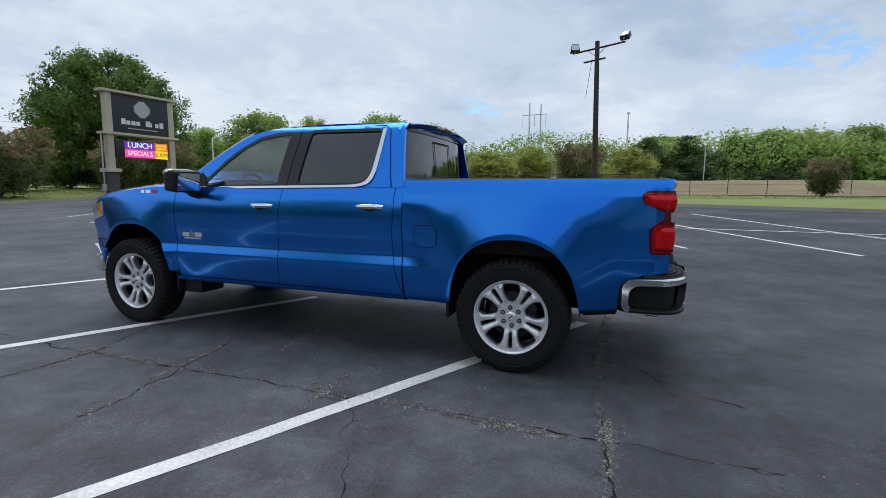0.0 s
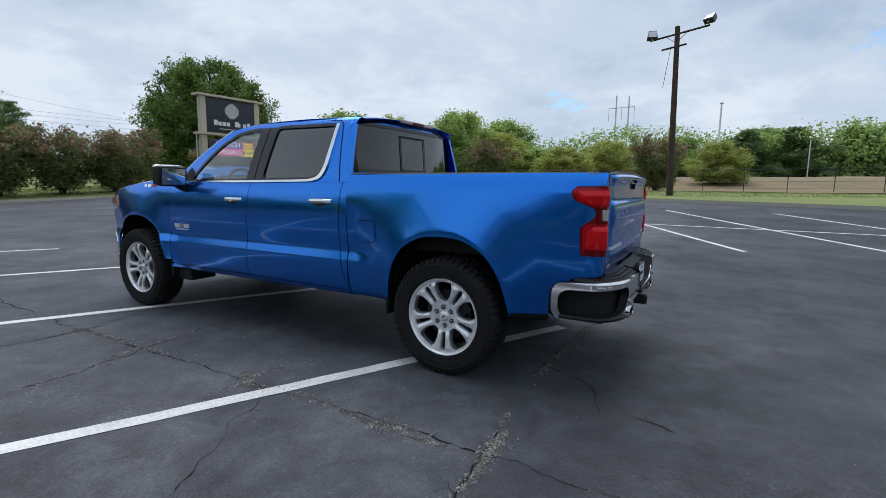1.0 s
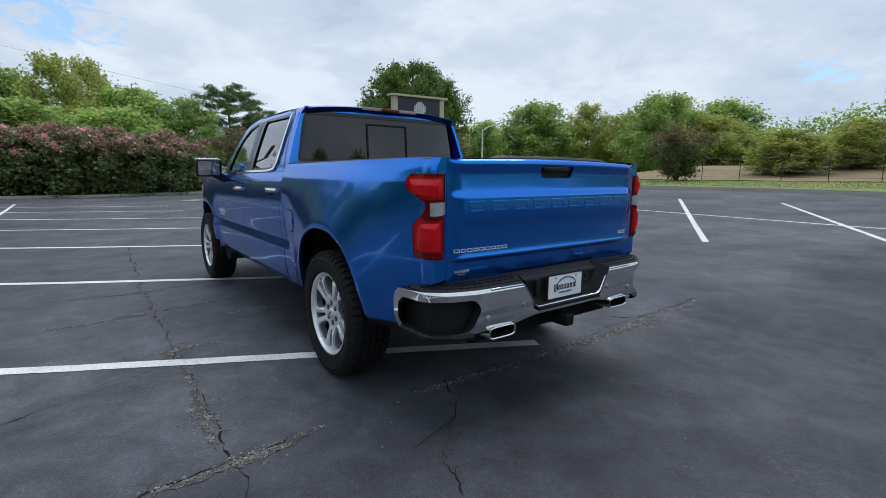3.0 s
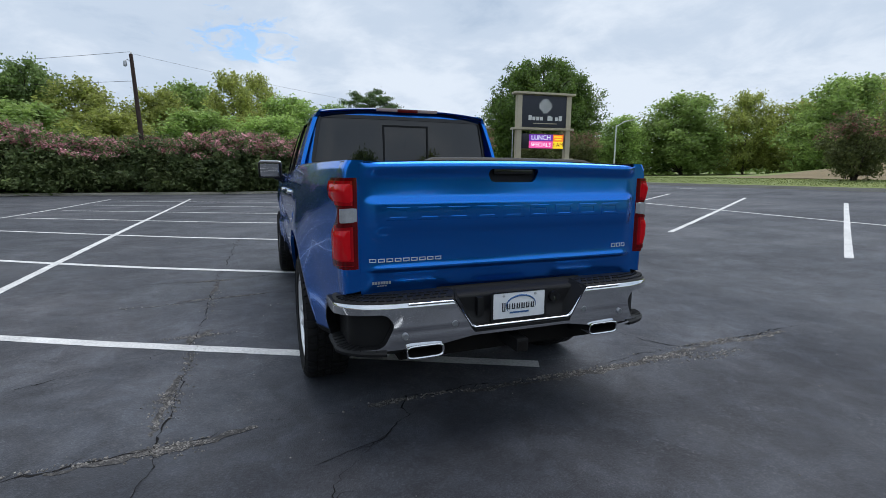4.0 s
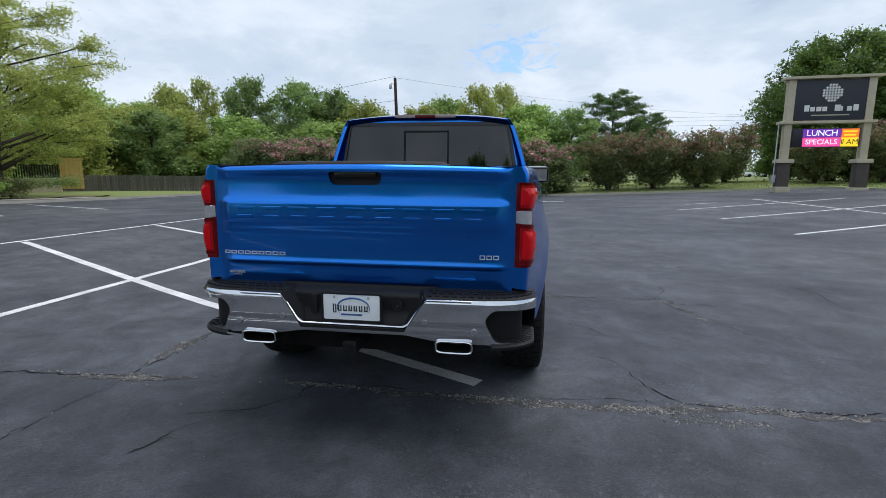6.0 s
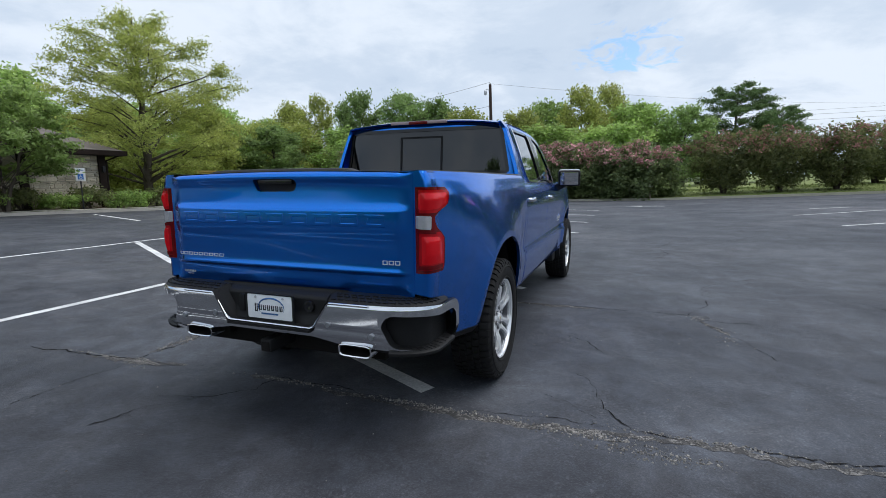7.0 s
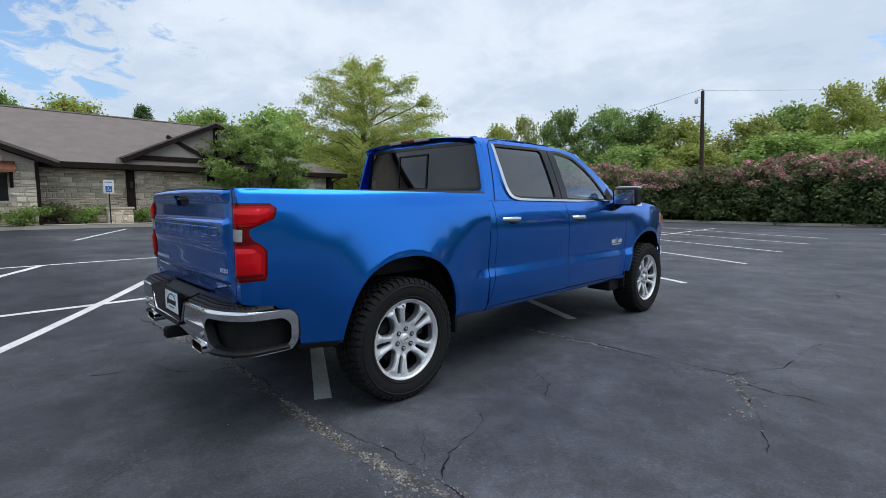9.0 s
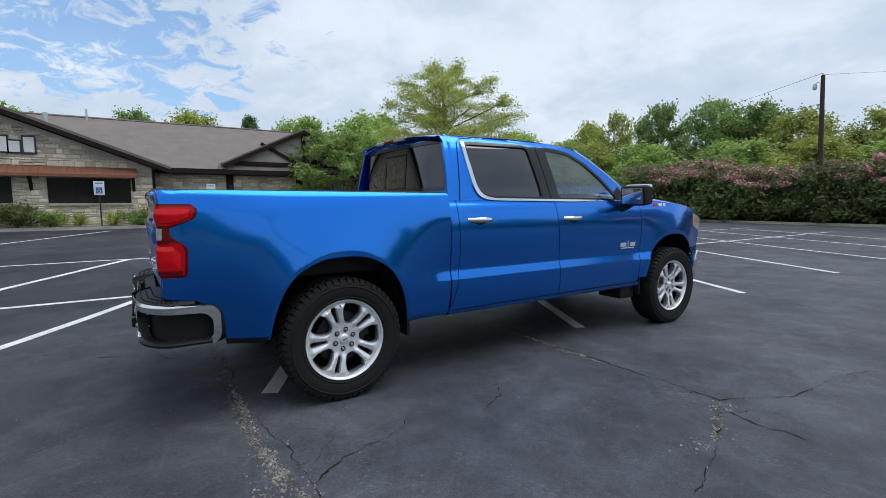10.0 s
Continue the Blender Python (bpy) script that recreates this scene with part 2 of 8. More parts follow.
def aggregate():
    """Broken surface: pale pebbles in dark binder, thinning out in patches."""
    m = bpy.data.materials.new("exposed_aggregate")
    m.use_nodes = True
    t = m.node_tree
    p = t.nodes["Principled BSDF"]
    where, cells, patch, ramp, fade, mx = (t.nodes.new(k) for k in ("ShaderNodeTexCoord", "ShaderNodeTexVoronoi", "ShaderNodeTexNoise", "ShaderNodeValToRGB", "ShaderNodeValToRGB", "ShaderNodeMix"))
    cells.inputs["Scale"].default_value = 120.0
    patch.inputs["Scale"].default_value, patch.inputs["Detail"].default_value, patch.inputs["Roughness"].default_value = 11.0, 6.0, 0.7
    for n in (cells, patch):
        t.links.new(where.outputs["Object"], n.inputs["Vector"])
    stops = ((0.2, (0.045, 0.043, 0.043)), (0.55, (0.15, 0.142, 0.135)), (0.85, (0.31, 0.295, 0.28)))
    ramp.color_ramp.elements.new(0.5)
    for e, (pos, c) in zip(ramp.color_ramp.elements, stops):
        e.position, e.color = pos, (*c, 1)
    t.links.new(cells.outputs["Color"], ramp.inputs[0])
    fade.color_ramp.elements[0].position, fade.color_ramp.elements[1].position = 0.42, 0.6
    t.links.new(patch.outputs["Fac"], fade.inputs[0])
    mx.data_type = "RGBA"
    t.links.new(fade.outputs[0], mx.inputs["Factor"])
    mx.inputs["A"].default_value = (0.062, 0.06, 0.06, 1)
    t.links.new(ramp.outputs[0], mx.inputs["B"])
    t.links.new(mx.outputs["Result"], p.inputs["Base Color"])
    p.inputs["Roughness"].default_value, p.inputs["Specular IOR Level"].default_value = 0.9, 0.2
    bn = t.nodes.new("ShaderNodeBump")
    bn.inputs["Strength"].default_value, bn.inputs["Distance"].default_value = 0.8, 0.008
    t.links.new(cells.outputs["Distance"], bn.inputs["Height"])
    t.links.new(bn.outputs[0], p.inputs["Normal"])
    return m


AGGREGATE = aggregate()
ASPHALT = asphalt()
GRASS = material("grass", (0.13, 0.175, 0.04), (0.31, 0.32, 0.11), 0.35, (0.8, 0.95), fine=7, bump=0.6, third=(0.18, 0.21, 0.055))
BLADE = material("grass_blade", (0.09, 0.155, 0.035), (0.25, 0.28, 0.09), 0.4, (0.7, 0.9), fine=5, island=0.3, through=0.3)
PAINT_LINE = material("line_paint", (0.42, 0.42, 0.42), (0.78, 0.78, 0.77), 3.0, (0.6, 0.8), fine=55, bump=0.3, third=(0.7, 0.7, 0.69), spread=0.17)
CRACK = material("crack_dark", (0.007, 0.007, 0.008), (0.026, 0.025, 0.025), 9, (0.9, 1), fine=80, spec=0.1)
CRUMBLE = material("crumbled_asphalt", (0.085, 0.08, 0.076), (0.33, 0.31, 0.285), 14, (0.9, 1), fine=90, bump=0.8, spread=0.14, island=0.45)
CONCRETE = material("concrete", (0.3, 0.28, 0.24), (0.48, 0.45, 0.4), 0.8, (0.75, 0.95), fine=30, bump=0.3)


def car_paint():
    """Blue metallic: a mirror-like flake layer over a broad one, under clear coat."""
    m = material("blue_metallic_paint", (0.002, 0.25, 0.92), (0.004, 0.265, 0.96), 0.7, (0.15, 0.18), metal=1.0, fine=900, coat=0.8)
    t = m.node_tree
    broad, both = t.nodes.new("ShaderNodeBsdfPrincipled"), t.nodes.new("ShaderNodeMixShader")
    for k, v in (("Base Color", (0.004, 0.102, 0.52, 1)), ("Metallic", 0.8), ("Roughness", 0.34), ("Coat Weight", 0.5), ("Coat Roughness", 0.02)):
        broad.inputs[k].default_value = v
    both.inputs[0].default_value = 0.42
    t.links.new(t.nodes["Principled BSDF"].outputs[0], both.inputs[1])
    t.links.new(broad.outputs[0], both.inputs[2])
    t.links.new(both.outputs[0], t.nodes["Material Output"].inputs["Surface"])
    return m


BLUE = car_paint()
CHROME = material("chrome", (0.74, 0.75, 0.77), (0.82, 0.83, 0.84), 2, (0.04, 0.09), metal=1.0, fine=30)
ALLOY = material("machined_alloy", (0.84, 0.85, 0.87), (0.9, 0.91, 0.92), 2, (0.2, 0.26), metal=0.5, fine=4)
GREY_ALLOY = material("grey_alloy", (0.24, 0.25, 0.27), (0.32, 0.33, 0.35), 6, (0.3, 0.4), metal=0.5, fine=80)
GOLD = material("gold_emblem", (0.5, 0.36, 0.12), (0.6, 0.45, 0.17), 20, (0.2, 0.3), metal=0.8, fine=60)
DARK_ALLOY = material("dark_alloy", (0.03, 0.031, 0.033), (0.055, 0.055, 0.058), 6, (0.35, 0.5), metal=0.6, fine=60)
RUBBER = material("rubber", (0.006, 0.006, 0.007), (0.014, 0.0135, 0.0135), 9, (0.65, 0.9), fine=120, bump=0.2, spec=0.3)
BLACK = material("black_plastic", (0.005, 0.005, 0.0055), (0.012, 0.012, 0.013), 8, (0.5, 0.65), fine=200, bump=0.15, spec=0.3)
GLOSS_BLACK = material("gloss_black", (0.008, 0.008, 0.009), (0.013, 0.013, 0.014), 4, (0.08, 0.14), fine=60)
UNDER = material("underbody", (0.005, 0.005, 0.005), (0.014, 0.012, 0.011), 5, (0.8, 0.95), fine=50, spec=0.2)
PALE_LENS = material("pale_lens", (0.3, 0.22, 0.22), (0.42, 0.32, 0.32), 20, (0.1, 0.16), fine=120, coat=1.0)
RED_LENS = material("red_lens", (0.34, 0.001, 0.005), (0.42, 0.002, 0.007), 5, (0.06, 0.1), fine=12, spec=0.35)
BRIGHT_RED = material("bright_red_lens", (0.56, 0.003, 0.008), (0.66, 0.005, 0.011), 8, (0.05, 0.08), fine=20, spec=0.35)
DEEP_RED = material("deep_red_lens", (0.1, 0.0005, 0.002), (0.14, 0.001, 0.003), 6, (0.06, 0.1), fine=14, spec=0.35)
CLEAR_LENS = material("clear_lens", (0.42, 0.42, 0.44), (0.62, 0.62, 0.64), 30, (0.06, 0.1), fine=160, coat=1.0, metal=0.4)
AMBER = material("amber_lens", (0.75, 0.22, 0.01), (0.85, 0.3, 0.02), 9, (0.1, 0.15), fine=90, coat=1.0)
DARK_GLASS = glass("privacy_glass", (0.05, 0.055, 0.06), 0.4, 0.095)
REAR_GLASS = glass("rear_privacy_glass", (0.03, 0.034, 0.04), 0.15, 0.06, 0.4)
SIDE_GLASS = glass("side_glass", (0.8, 0.88, 0.85), 0.96, 0.1, 0.7)
PLATE_WHITE = material("plate_white", (0.8, 0.82, 0.84), (0.88, 0.89, 0.9), 6, (0.3, 0.4), fine=40)
WHITE = material("white_paint", (0.66, 0.66, 0.65), (0.8, 0.8, 0.79), 2, (0.45, 0.6), fine=40)
INK = material("dark_ink", (0.015, 0.02, 0.03), (0.03, 0.035, 0.045), 6, (0.5, 0.6), fine=40)
INK_BLUE = material("blue_ink", (0.02, 0.09, 0.26), (0.03, 0.12, 0.32), 6, (0.5, 0.6), fine=40)
SEAT = material("grey_upholstery", (0.12, 0.12, 0.12), (0.22, 0.22, 0.21), 8, (0.7, 0.9), fine=120, bump=0.3)
HEADLINER = material("grey_headliner", (0.16, 0.16, 0.155), (0.22, 0.22, 0.21), 8, (0.8, 0.95), fine=120, bump=0.2)
BARK = material("bark", (0.035, 0.027, 0.02), (0.11, 0.09, 0.07), 4, (0.85, 1), fine=25, bump=0.9)
POLE_WOOD = material("creosoted_wood", (0.022, 0.014, 0.011), (0.075, 0.045, 0.035), 3, (0.75, 0.95), fine=30, bump=0.6)
GALV = material("galvanised_steel", (0.42, 0.43, 0.44), (0.6, 0.61, 0.62), 3, (0.4, 0.55), metal=0.5, fine=40)
CREAM = material("cream_stucco", (0.42, 0.37, 0.27), (0.56, 0.5, 0.38), 2, (0.8, 0.95), fine=40, bump=0.3)
PIER = material("brown_pier", (0.06, 0.05, 0.045), (0.1, 0.085, 0.075), 3, (0.8, 0.95), fine=30, bump=0.4)
NAVY = material("sign_navy", (0.012, 0.015, 0.028), (0.02, 0.024, 0.04), 2, (0.4, 0.5), fine=30)
LEAF = material("leaf_green", (0.183, 0.296, 0.0662), (0.428, 0.56, 0.173), 0.5, (0.5, 0.7), fine=4, island=0.35, vary=0.18, through=0.5)
LEAF_OAK = material("oak_leaf", (0.055, 0.115, 0.02), (0.175, 0.265, 0.055), 0.35, (0.45, 0.65), fine=3, island=0.4, through=0.5)
LEAF_HEDGE = material("hedge_leaf", (0.0684, 0.114, 0.0433), (0.217, 0.268, 0.103), 0.5, (0.5, 0.7), fine=4, island=0.4, vary=0.2, through=0.5)
LEAF_DARK = material("leaf_dark", (0.142, 0.234, 0.0741), (0.365, 0.49, 0.165), 0.5, (0.5, 0.7), fine=4, island=0.35, vary=0.18, through=0.5)
LEAF_LIGHT = material("leaf_light", (0.234, 0.296, 0.0611), (0.509, 0.539, 0.153), 0.5, (0.5, 0.7), fine=4, island=0.35, vary=0.15, through=0.5)
LEAF_OLIVE = material("leaf_olive", (0.0855, 0.114, 0.041), (0.239, 0.257, 0.0969), 0.6, (0.55, 0.75), fine=5, island=0.4, vary=0.15, through=0.5)
BLOSSOM = material("faded_blossom", (0.24, 0.095, 0.085), (0.5, 0.23, 0.23), 1.0, (0.7, 0.9), fine=8, island=0.4, through=0.3)
PINK = material("pink_blossom", (0.44, 0.17, 0.19), (0.74, 0.42, 0.45), 1.0, (0.7, 0.9), fine=8, island=0.4, through=0.3)
NEEDLE = material("needle_green", (0.065, 0.130, 0.040), (0.170, 0.244, 0.095), 0.5, (0.6, 0.8), fine=4, island=0.35, through=0.5)
STONE = material("limestone", (0.55, 0.47, 0.35), (0.84, 0.75, 0.61), 1.6, (0.8, 0.95), fine=18, bump=0.8, vary=0.3, island=0.25)
MORTAR = material("mortar", (0.48, 0.43, 0.35), (0.64, 0.58, 0.5), 2, (0.85, 1), fine=50, bump=0.5)
SHINGLE = material("brown_shingles", (0.12, 0.1, 0.092), (0.2, 0.172, 0.157), 1.5, (0.85, 1), fine=20, bump=0.4, vary=0.1)
TIMBER = material("dark_brown_timber", (0.012, 0.007, 0.0055), (0.03, 0.02, 0.016), 3, (0.75, 0.9), fine=30, bump=0.2, spec=0.2)
STUCCO = material("taupe_stucco", (0.33, 0.29, 0.26), (0.44, 0.395, 0.36), 2, (0.85, 1), fine=60, bump=0.3)
AWNING = material("terracotta_awning", (0.17, 0.065, 0.036), (0.26, 0.105, 0.06), 2, (0.6, 0.8), fine=30)
WINDOW = material("dark_window", (0.012, 0.013, 0.015), (0.02, 0.022, 0.024), 1, (0.06, 0.12), fine=20)
FENCE = material("weathered_fence", (0.075, 0.066, 0.06), (0.16, 0.145, 0.13), 2, (0.85, 1), fine=26, bump=0.5, vary=0.25)
PINE_WOOD = material("yellow_pine", (0.42, 0.27, 0.07), (0.6, 0.42, 0.14), 3, (0.7, 0.85), fine=30, vary=0.12)
MULCH = material("mulch", (0.1, 0.07, 0.045), (0.22, 0.16, 0.1), 2, (0.9, 1), fine=26, bump=0.8)
ADA_BLUE = material("blue_sign_paint", (0.02, 0.12, 0.42), (0.03, 0.16, 0.5), 3, (0.4, 0.5), fine=40)
LED_DARK = plain("screen_black", (0.01, 0.008, 0.02), 0.3)
LED_WHITE = plain("screen_white", (0.9, 0.92, 1.0), 0.4, glow=0.7)
LED_PINK = plain("screen_pink", (0.9, 0.08, 0.35), 0.4, glow=0.6)
LED_PURPLE = plain("screen_purple", (0.16, 0.03, 0.4), 0.4, glow=0.5)
LED_YELLOW = plain("screen_yellow", (1.0, 0.65, 0.02), 0.4, glow=0.7)
LED_ORANGE = plain("screen_orange", (0.95, 0.2, 0.02), 0.4, glow=0.6)


# ---- mesh helpers ----
class Geo:
    """Vertices and faces gathered into one mesh."""

    def __init__(self):
        self.v, self.f = [], []

    def box(self, x0, x1, y0, y1, z0, z1, m=None):
        n = len(self.v)
        pts = [Vector((x, y, z)) for z in (z0, z1) for y in (y0, y1) for x in (x0, x1)]
        self.v += [m @ p if m else p for p in pts]
        self.f += [[n + i for i in q] for q in ((0, 2, 3, 1), (4, 5, 7, 6), (0, 1, 5, 4), (2, 6, 7, 3), (0, 4, 6, 2), (1, 3, 7, 5))]
        return self

    def tube(self, pts, radii, n=8, cap=True):
        pts = [Vector(p) for p in pts]
        if isinstance(radii, (int, float)):
            radii = [radii] * len(pts)
        start = len(self.v)
        for i, (p, r) in enumerate(zip(pts, radii)):
            d = (pts[min(i + 1, len(pts) - 1)] - pts[max(i - 1, 0)]).normalized()
            a = d.orthogonal().normalized() if abs(d.z) < 0.99 else Vector((1, 0, 0))
            a = (Vector((0, 0, 1)).cross(d).normalized() if abs(d.z) < 0.99 else a)
            b = d.cross(a)
            self.v += [p + r * (math.cos(k * math.tau / n) * a + math.sin(k * math.tau / n) * b) for k in range(n)]
        for i in range(len(pts) - 1):
            for k in range(n):
                s = start + i * n
                self.f.append([s + k, s + (k + 1) % n, s + n + (k + 1) % n, s + n + k])
        if cap:
            self.f += [[start + k for k in reversed(range(n))], [start + (len(pts) - 1) * n + k for k in range(n)]]
        return self

    def lathe(self, profile, n=48, axis="x", close=False):
        """profile: (along, radius) pairs turned round the axis."""
        s = len(self.v)
        for a, r in profile:
            for k in range(n):
                c, d = r * math.cos(k * math.tau / n), r * math.sin(k * math.tau / n)
                self.v.append(Vector((a, c, d)) if axis == "x" else Vector((c, d, a)) if axis == "z" else Vector((c, a, d)))
        rows = len(profile)
        for i in range(rows if close else rows - 1):
            j = (i + 1) % rows
            for k in range(n):
                self.f.append([s + i * n + k, s + i * n + (k + 1) % n, s + j * n + (k + 1) % n, s + j * n + k])
        return self

    def prism(self, outline, lo, hi, place):
        """outline: 2D points; place(u, v, w) gives the point at depth w."""
        s, n = len(self.v), len(outline)
        for w in (lo, hi):
            self.v += [Vector(place(u, v, w)) for u, v in outline]
        self.f += [[s + k for k in reversed(range(n))], [s + n + k for k in range(n)]]
        self.f += [[s + k, s + (k + 1) % n, s + n + (k + 1) % n, s + n + k] for k in range(n)]
        return self

    def grid(self, rows):
        """rows: equally long lists of points."""
        s, w = len(self.v), len(rows[0])
        for r in rows:
            self.v += [Vector(p) for p in r]
        for i in range(len(rows) - 1):
            for j in range(w - 1):
                a = s + i * w + j
                self.f.append([a, a + 1, a + w + 1, a + w])
        return self

    def mirror(self):
        """The same again on the other side of the plane x = 0."""
        n = len(self.v)
        self.v += [Vector((-p[0], p[1], p[2])) for p in self.v]
        self.f += [[n + i for i in reversed(q)] for q in self.f]
        return self

    def mesh(self, name, bevel=0.0, segments=2, smooth=35, fix=True):
        me = bpy.data.meshes.new(name)
        me.from_pydata([tuple(p) for p in self.v], [], self.f)
        if fix or bevel:
            bm = bmesh.new()
            bm.from_mesh(me)
            if fix:
                bmesh.ops.recalc_face_normals(bm, faces=bm.faces)
            if bevel:
                sharp = [e for e in bm.edges if len(e.link_faces) == 2 and e.calc_face_angle(0) > 0.5]
                bmesh.ops.bevel(bm, geom=sharp, offset=bevel, segments=segments, profile=0.7, affect="EDGES", clamp_overlap=True)
            bm.to_mesh(me)
            bm.free()
        if smooth:
            me.polygons.foreach_set("use_smooth", [True] * len(me.polygons))
            me.set_sharp_from_angle(angle=radians(smooth))
        return me


def raw_mesh(name, verts, faces):
    """A mesh from numpy arrays: (n, 3) corners and (m, k) faces of k corners each."""
    me = bpy.data.meshes.new(name)
    m, k = faces.shape
    me.vertices.add(len(verts))
    me.vertices.foreach_set("co", np.asarray(verts, np.float32).ravel())
    me.loops.add(m * k)
    me.loops.foreach_set("vertex_index", faces.astype(np.int32).ravel())
    me.polygons.add(m)
    me.polygons.foreach_set("loop_start", np.arange(0, m * k, k, dtype=np.int32))
    me.update(calc_edges=True)
    return me


def part(name, data, mat, parent=None, label="", at=None):
    """Links a mesh, or what a Geo holds, as one object under a thing or a part."""
    me = data.mesh(name) if isinstance(data, Geo) else data
    if not me.materials:
        me.materials.append(mat)
    ob = new(name, me)
    if parent:
        ob.parent = parent
    if at is not None:
        ob.matrix_basis = at
    return tagged(ob, label=label)


def thing(name, label, category, at=None, group="", kind=""):
    ob = new(name)
    ob.empty_display_size = 0.2
    if at is not None:
        ob.matrix_basis = at
    return tagged(ob, label, category, group, kind)


def lettering(text, height, depth, name="lettering"):
    cu = bpy.data.curves.new(name, "FONT")
    cu.body, cu.size, cu.extrude, cu.align_x, cu.align_y = text, height * 1.38, depth, "CENTER", "CENTER"
    ob = bpy.data.objects.new(name, cu)
    me = bpy.data.meshes.new_from_object(ob)
    bpy.data.objects.remove(ob)
    me.name = name
    return me


# ---- ground, pavement, markings ----
def height(x, y):
    """The lot falls gently to the middle, climbs towards the road and the building, and dips at the hedge."""
    a, b = max(0.0, x - 3), max(0.0, -x - 2)
    k = min(1.0, max(0.0, (y + 2) / 22))
    k = k * k * (3 - 2 * k)
    left = 0.25 * (1 - math.exp(-((b / 5.5) ** 2)))
    dip = min(1.0, max(0.0, (6 - x) / 8)) * min(1.0, max(0.0, (y - 10) / 22)) * 0.14
    return 0.045 * a * a / (a + 4) + left * (1 - k) - dip


LOT = (-21.5, 22.0, -45.0, 33.4)


def outside(x, y):
    return max(LOT[0] - x, x - LOT[1], LOT[2] - y, y - LOT[3])


def land(x, y):
    o = outside(x, y)
    if o < 0:
        return height(x, y) - 0.1
    cx, cy = min(max(x, LOT[0]), LOT[1]), min(max(y, LOT[2]), LOT[3])
    rise = 0.1 + 0.3 * min(1, o / 6) * (1 if x > 3 else 0.15) + 0.12 * math.sin(x * 0.11) * math.sin(y * 0.13 + 1) * min(1, o / 12)
    k = min(1.0, max(0.0, (x - 33) / 18)) * min(1.0, max(0.0, (34 - y) / 12))
    bank = 1.25 * k * k * (3 - 2 * k)
    return height(cx, cy) + rise + bank + min(2.2, max(0, o - 25) * 0.012)


def spread(lo, hi, near_lo, near_hi, step):
    near = np.arange(near_lo, near_hi + 0.01, step)
    left = near_lo - np.geomspace(step, near_lo - lo, 16)[::-1]
    right = near_hi + np.geomspace(step, hi - near_hi, 16)
    return np.concatenate([left, near, right])


gx, gy = spread(-2500, 2500, -60, 60, 1.5), spread(-2500, 2500, -60, 70, 1.5)
gx, gy = np.unique(np.concatenate([gx, [LOT[0] - 0.01, LOT[0] + 0.05, LOT[1] - 0.05, LOT[1] + 0.01]])), np.unique(np.concatenate([gy, [LOT[2], LOT[3] - 0.05, LOT[3] + 0.01]]))
g = Geo().grid([[(x, y, land(x, y)) for x in gx] for y in gy])
ground = tagged(part("ground", g.mesh("ground", smooth=60, fix=False), GRASS), "mown grass verge, sunlit green with dry patches", "grass", kind="structure")

px, py = np.arange(LOT[0], LOT[1] + 0.01, 0.7), np.arange(LOT[2], LOT[3] + 0.01, 0.9707)
g = Geo().grid([[(x, y, height(x, y)) for x in px] for y in py])
pavement = tagged(part("pavement", g.mesh("pavement", smooth=60, fix=False), ASPHALT), "worn dark asphalt car park with cracks and faded stall lines", "parking lot", kind="structure")


def strip(points, widths, lift, seed=0, rag=0.0, step=0.1):
    """A band laid on the pavement along a polyline, with ragged edges."""
    rng = random.Random(seed)
    pts, wid = [], []
    if isinstance(widths, (int, float)):
        widths = [widths] * len(points)
    for (a, b), (wa, wb) in zip(zip(points, points[1:]), zip(widths, widths[1:])):
        n = max(1, int((Vector(b) - Vector(a)).length / step))
        for i in range(n):
            pts.append(Vector(a).lerp(Vector(b), i / n))
            wid.append(wa + (wb - wa) * i / n)
    pts.append(Vector(points[-1]))
    wid.append(widths[-1])
    rows = []
    for i, (p, w) in enumerate(zip(pts, wid)):
        d = (pts[min(i + 1, len(pts) - 1)] - pts[max(i - 1, 0)]).normalized()
        n = Vector((-d.y, d.x))
        o = rng.uniform(-rag, rag) if 0 < i < len(pts) - 1 else 0
        l, r = p + n * (w / 2 + o + rng.uniform(-rag, rag) * 0.4), p - n * (w / 2 - o + rng.uniform(-rag, rag) * 0.4)
        rows.append([(q.x, q.y, height(q.x, q.y) + lift) for q in (l, r)])
    return Geo().grid(rows).mesh("strip", smooth=0, fix=False)


def painted(a, b, width=0.1, seed=0):
    part("painted_line", strip([a, b], width, 0.004, seed, 0.004, 0.25), PAINT_LINE, pavement)


# double row of slanted stalls round a centre line, under the truck
ROW_A = [-0.42, 2.74, 6.17, 9.62, 13.1, 16.7, 20.2]
for i, y0 in enumerate(ROW_A):
    far_x = -7.85
    painted((0.58, y0), (far_x, y0 + (0.58 - far_x) * (0.518 if i else 0.507)), 0.115, i)
painted((-0.2, -3.3), (-7.95, 1.4), 0.115, 18)
painted((-1.0, -5.6), (-7.95, -1.3), 0.115, 19)
for a, b in (((-3.99, -8.0), (-3.97, 3.0)), ((-3.97, 3.0), (-4.2, 10.0)), ((-4.2, 10.0), (-4.75, 25.5))):
    painted(a, b, 0.105, 21)
for a, b in (((-8.0, -9.0), (-7.95, 3.0)), ((-7.95, 3.0), (-8.6, 26.5))):
    painted(a, b, 0.09, 22)
# the second double row beyond the lane
ROW_B = [-8.7, -5.27, -2.17, 1.3, 4.74, 8.44, 12.48, 16.56]
for i, y0 in enumerate(ROW_B):
    painted((7.15, y0), (16.4, y0 + 9.25 * 0.57), 0.115, 40 + i)
for a, b in (((11.0, -12.0), (11.35, 0.0)), ((11.35, 0.0), (12.15, 11.0)), ((12.15, 11.0), (12.8, 23.0))):
    painted(a, b, 0.1, 61)
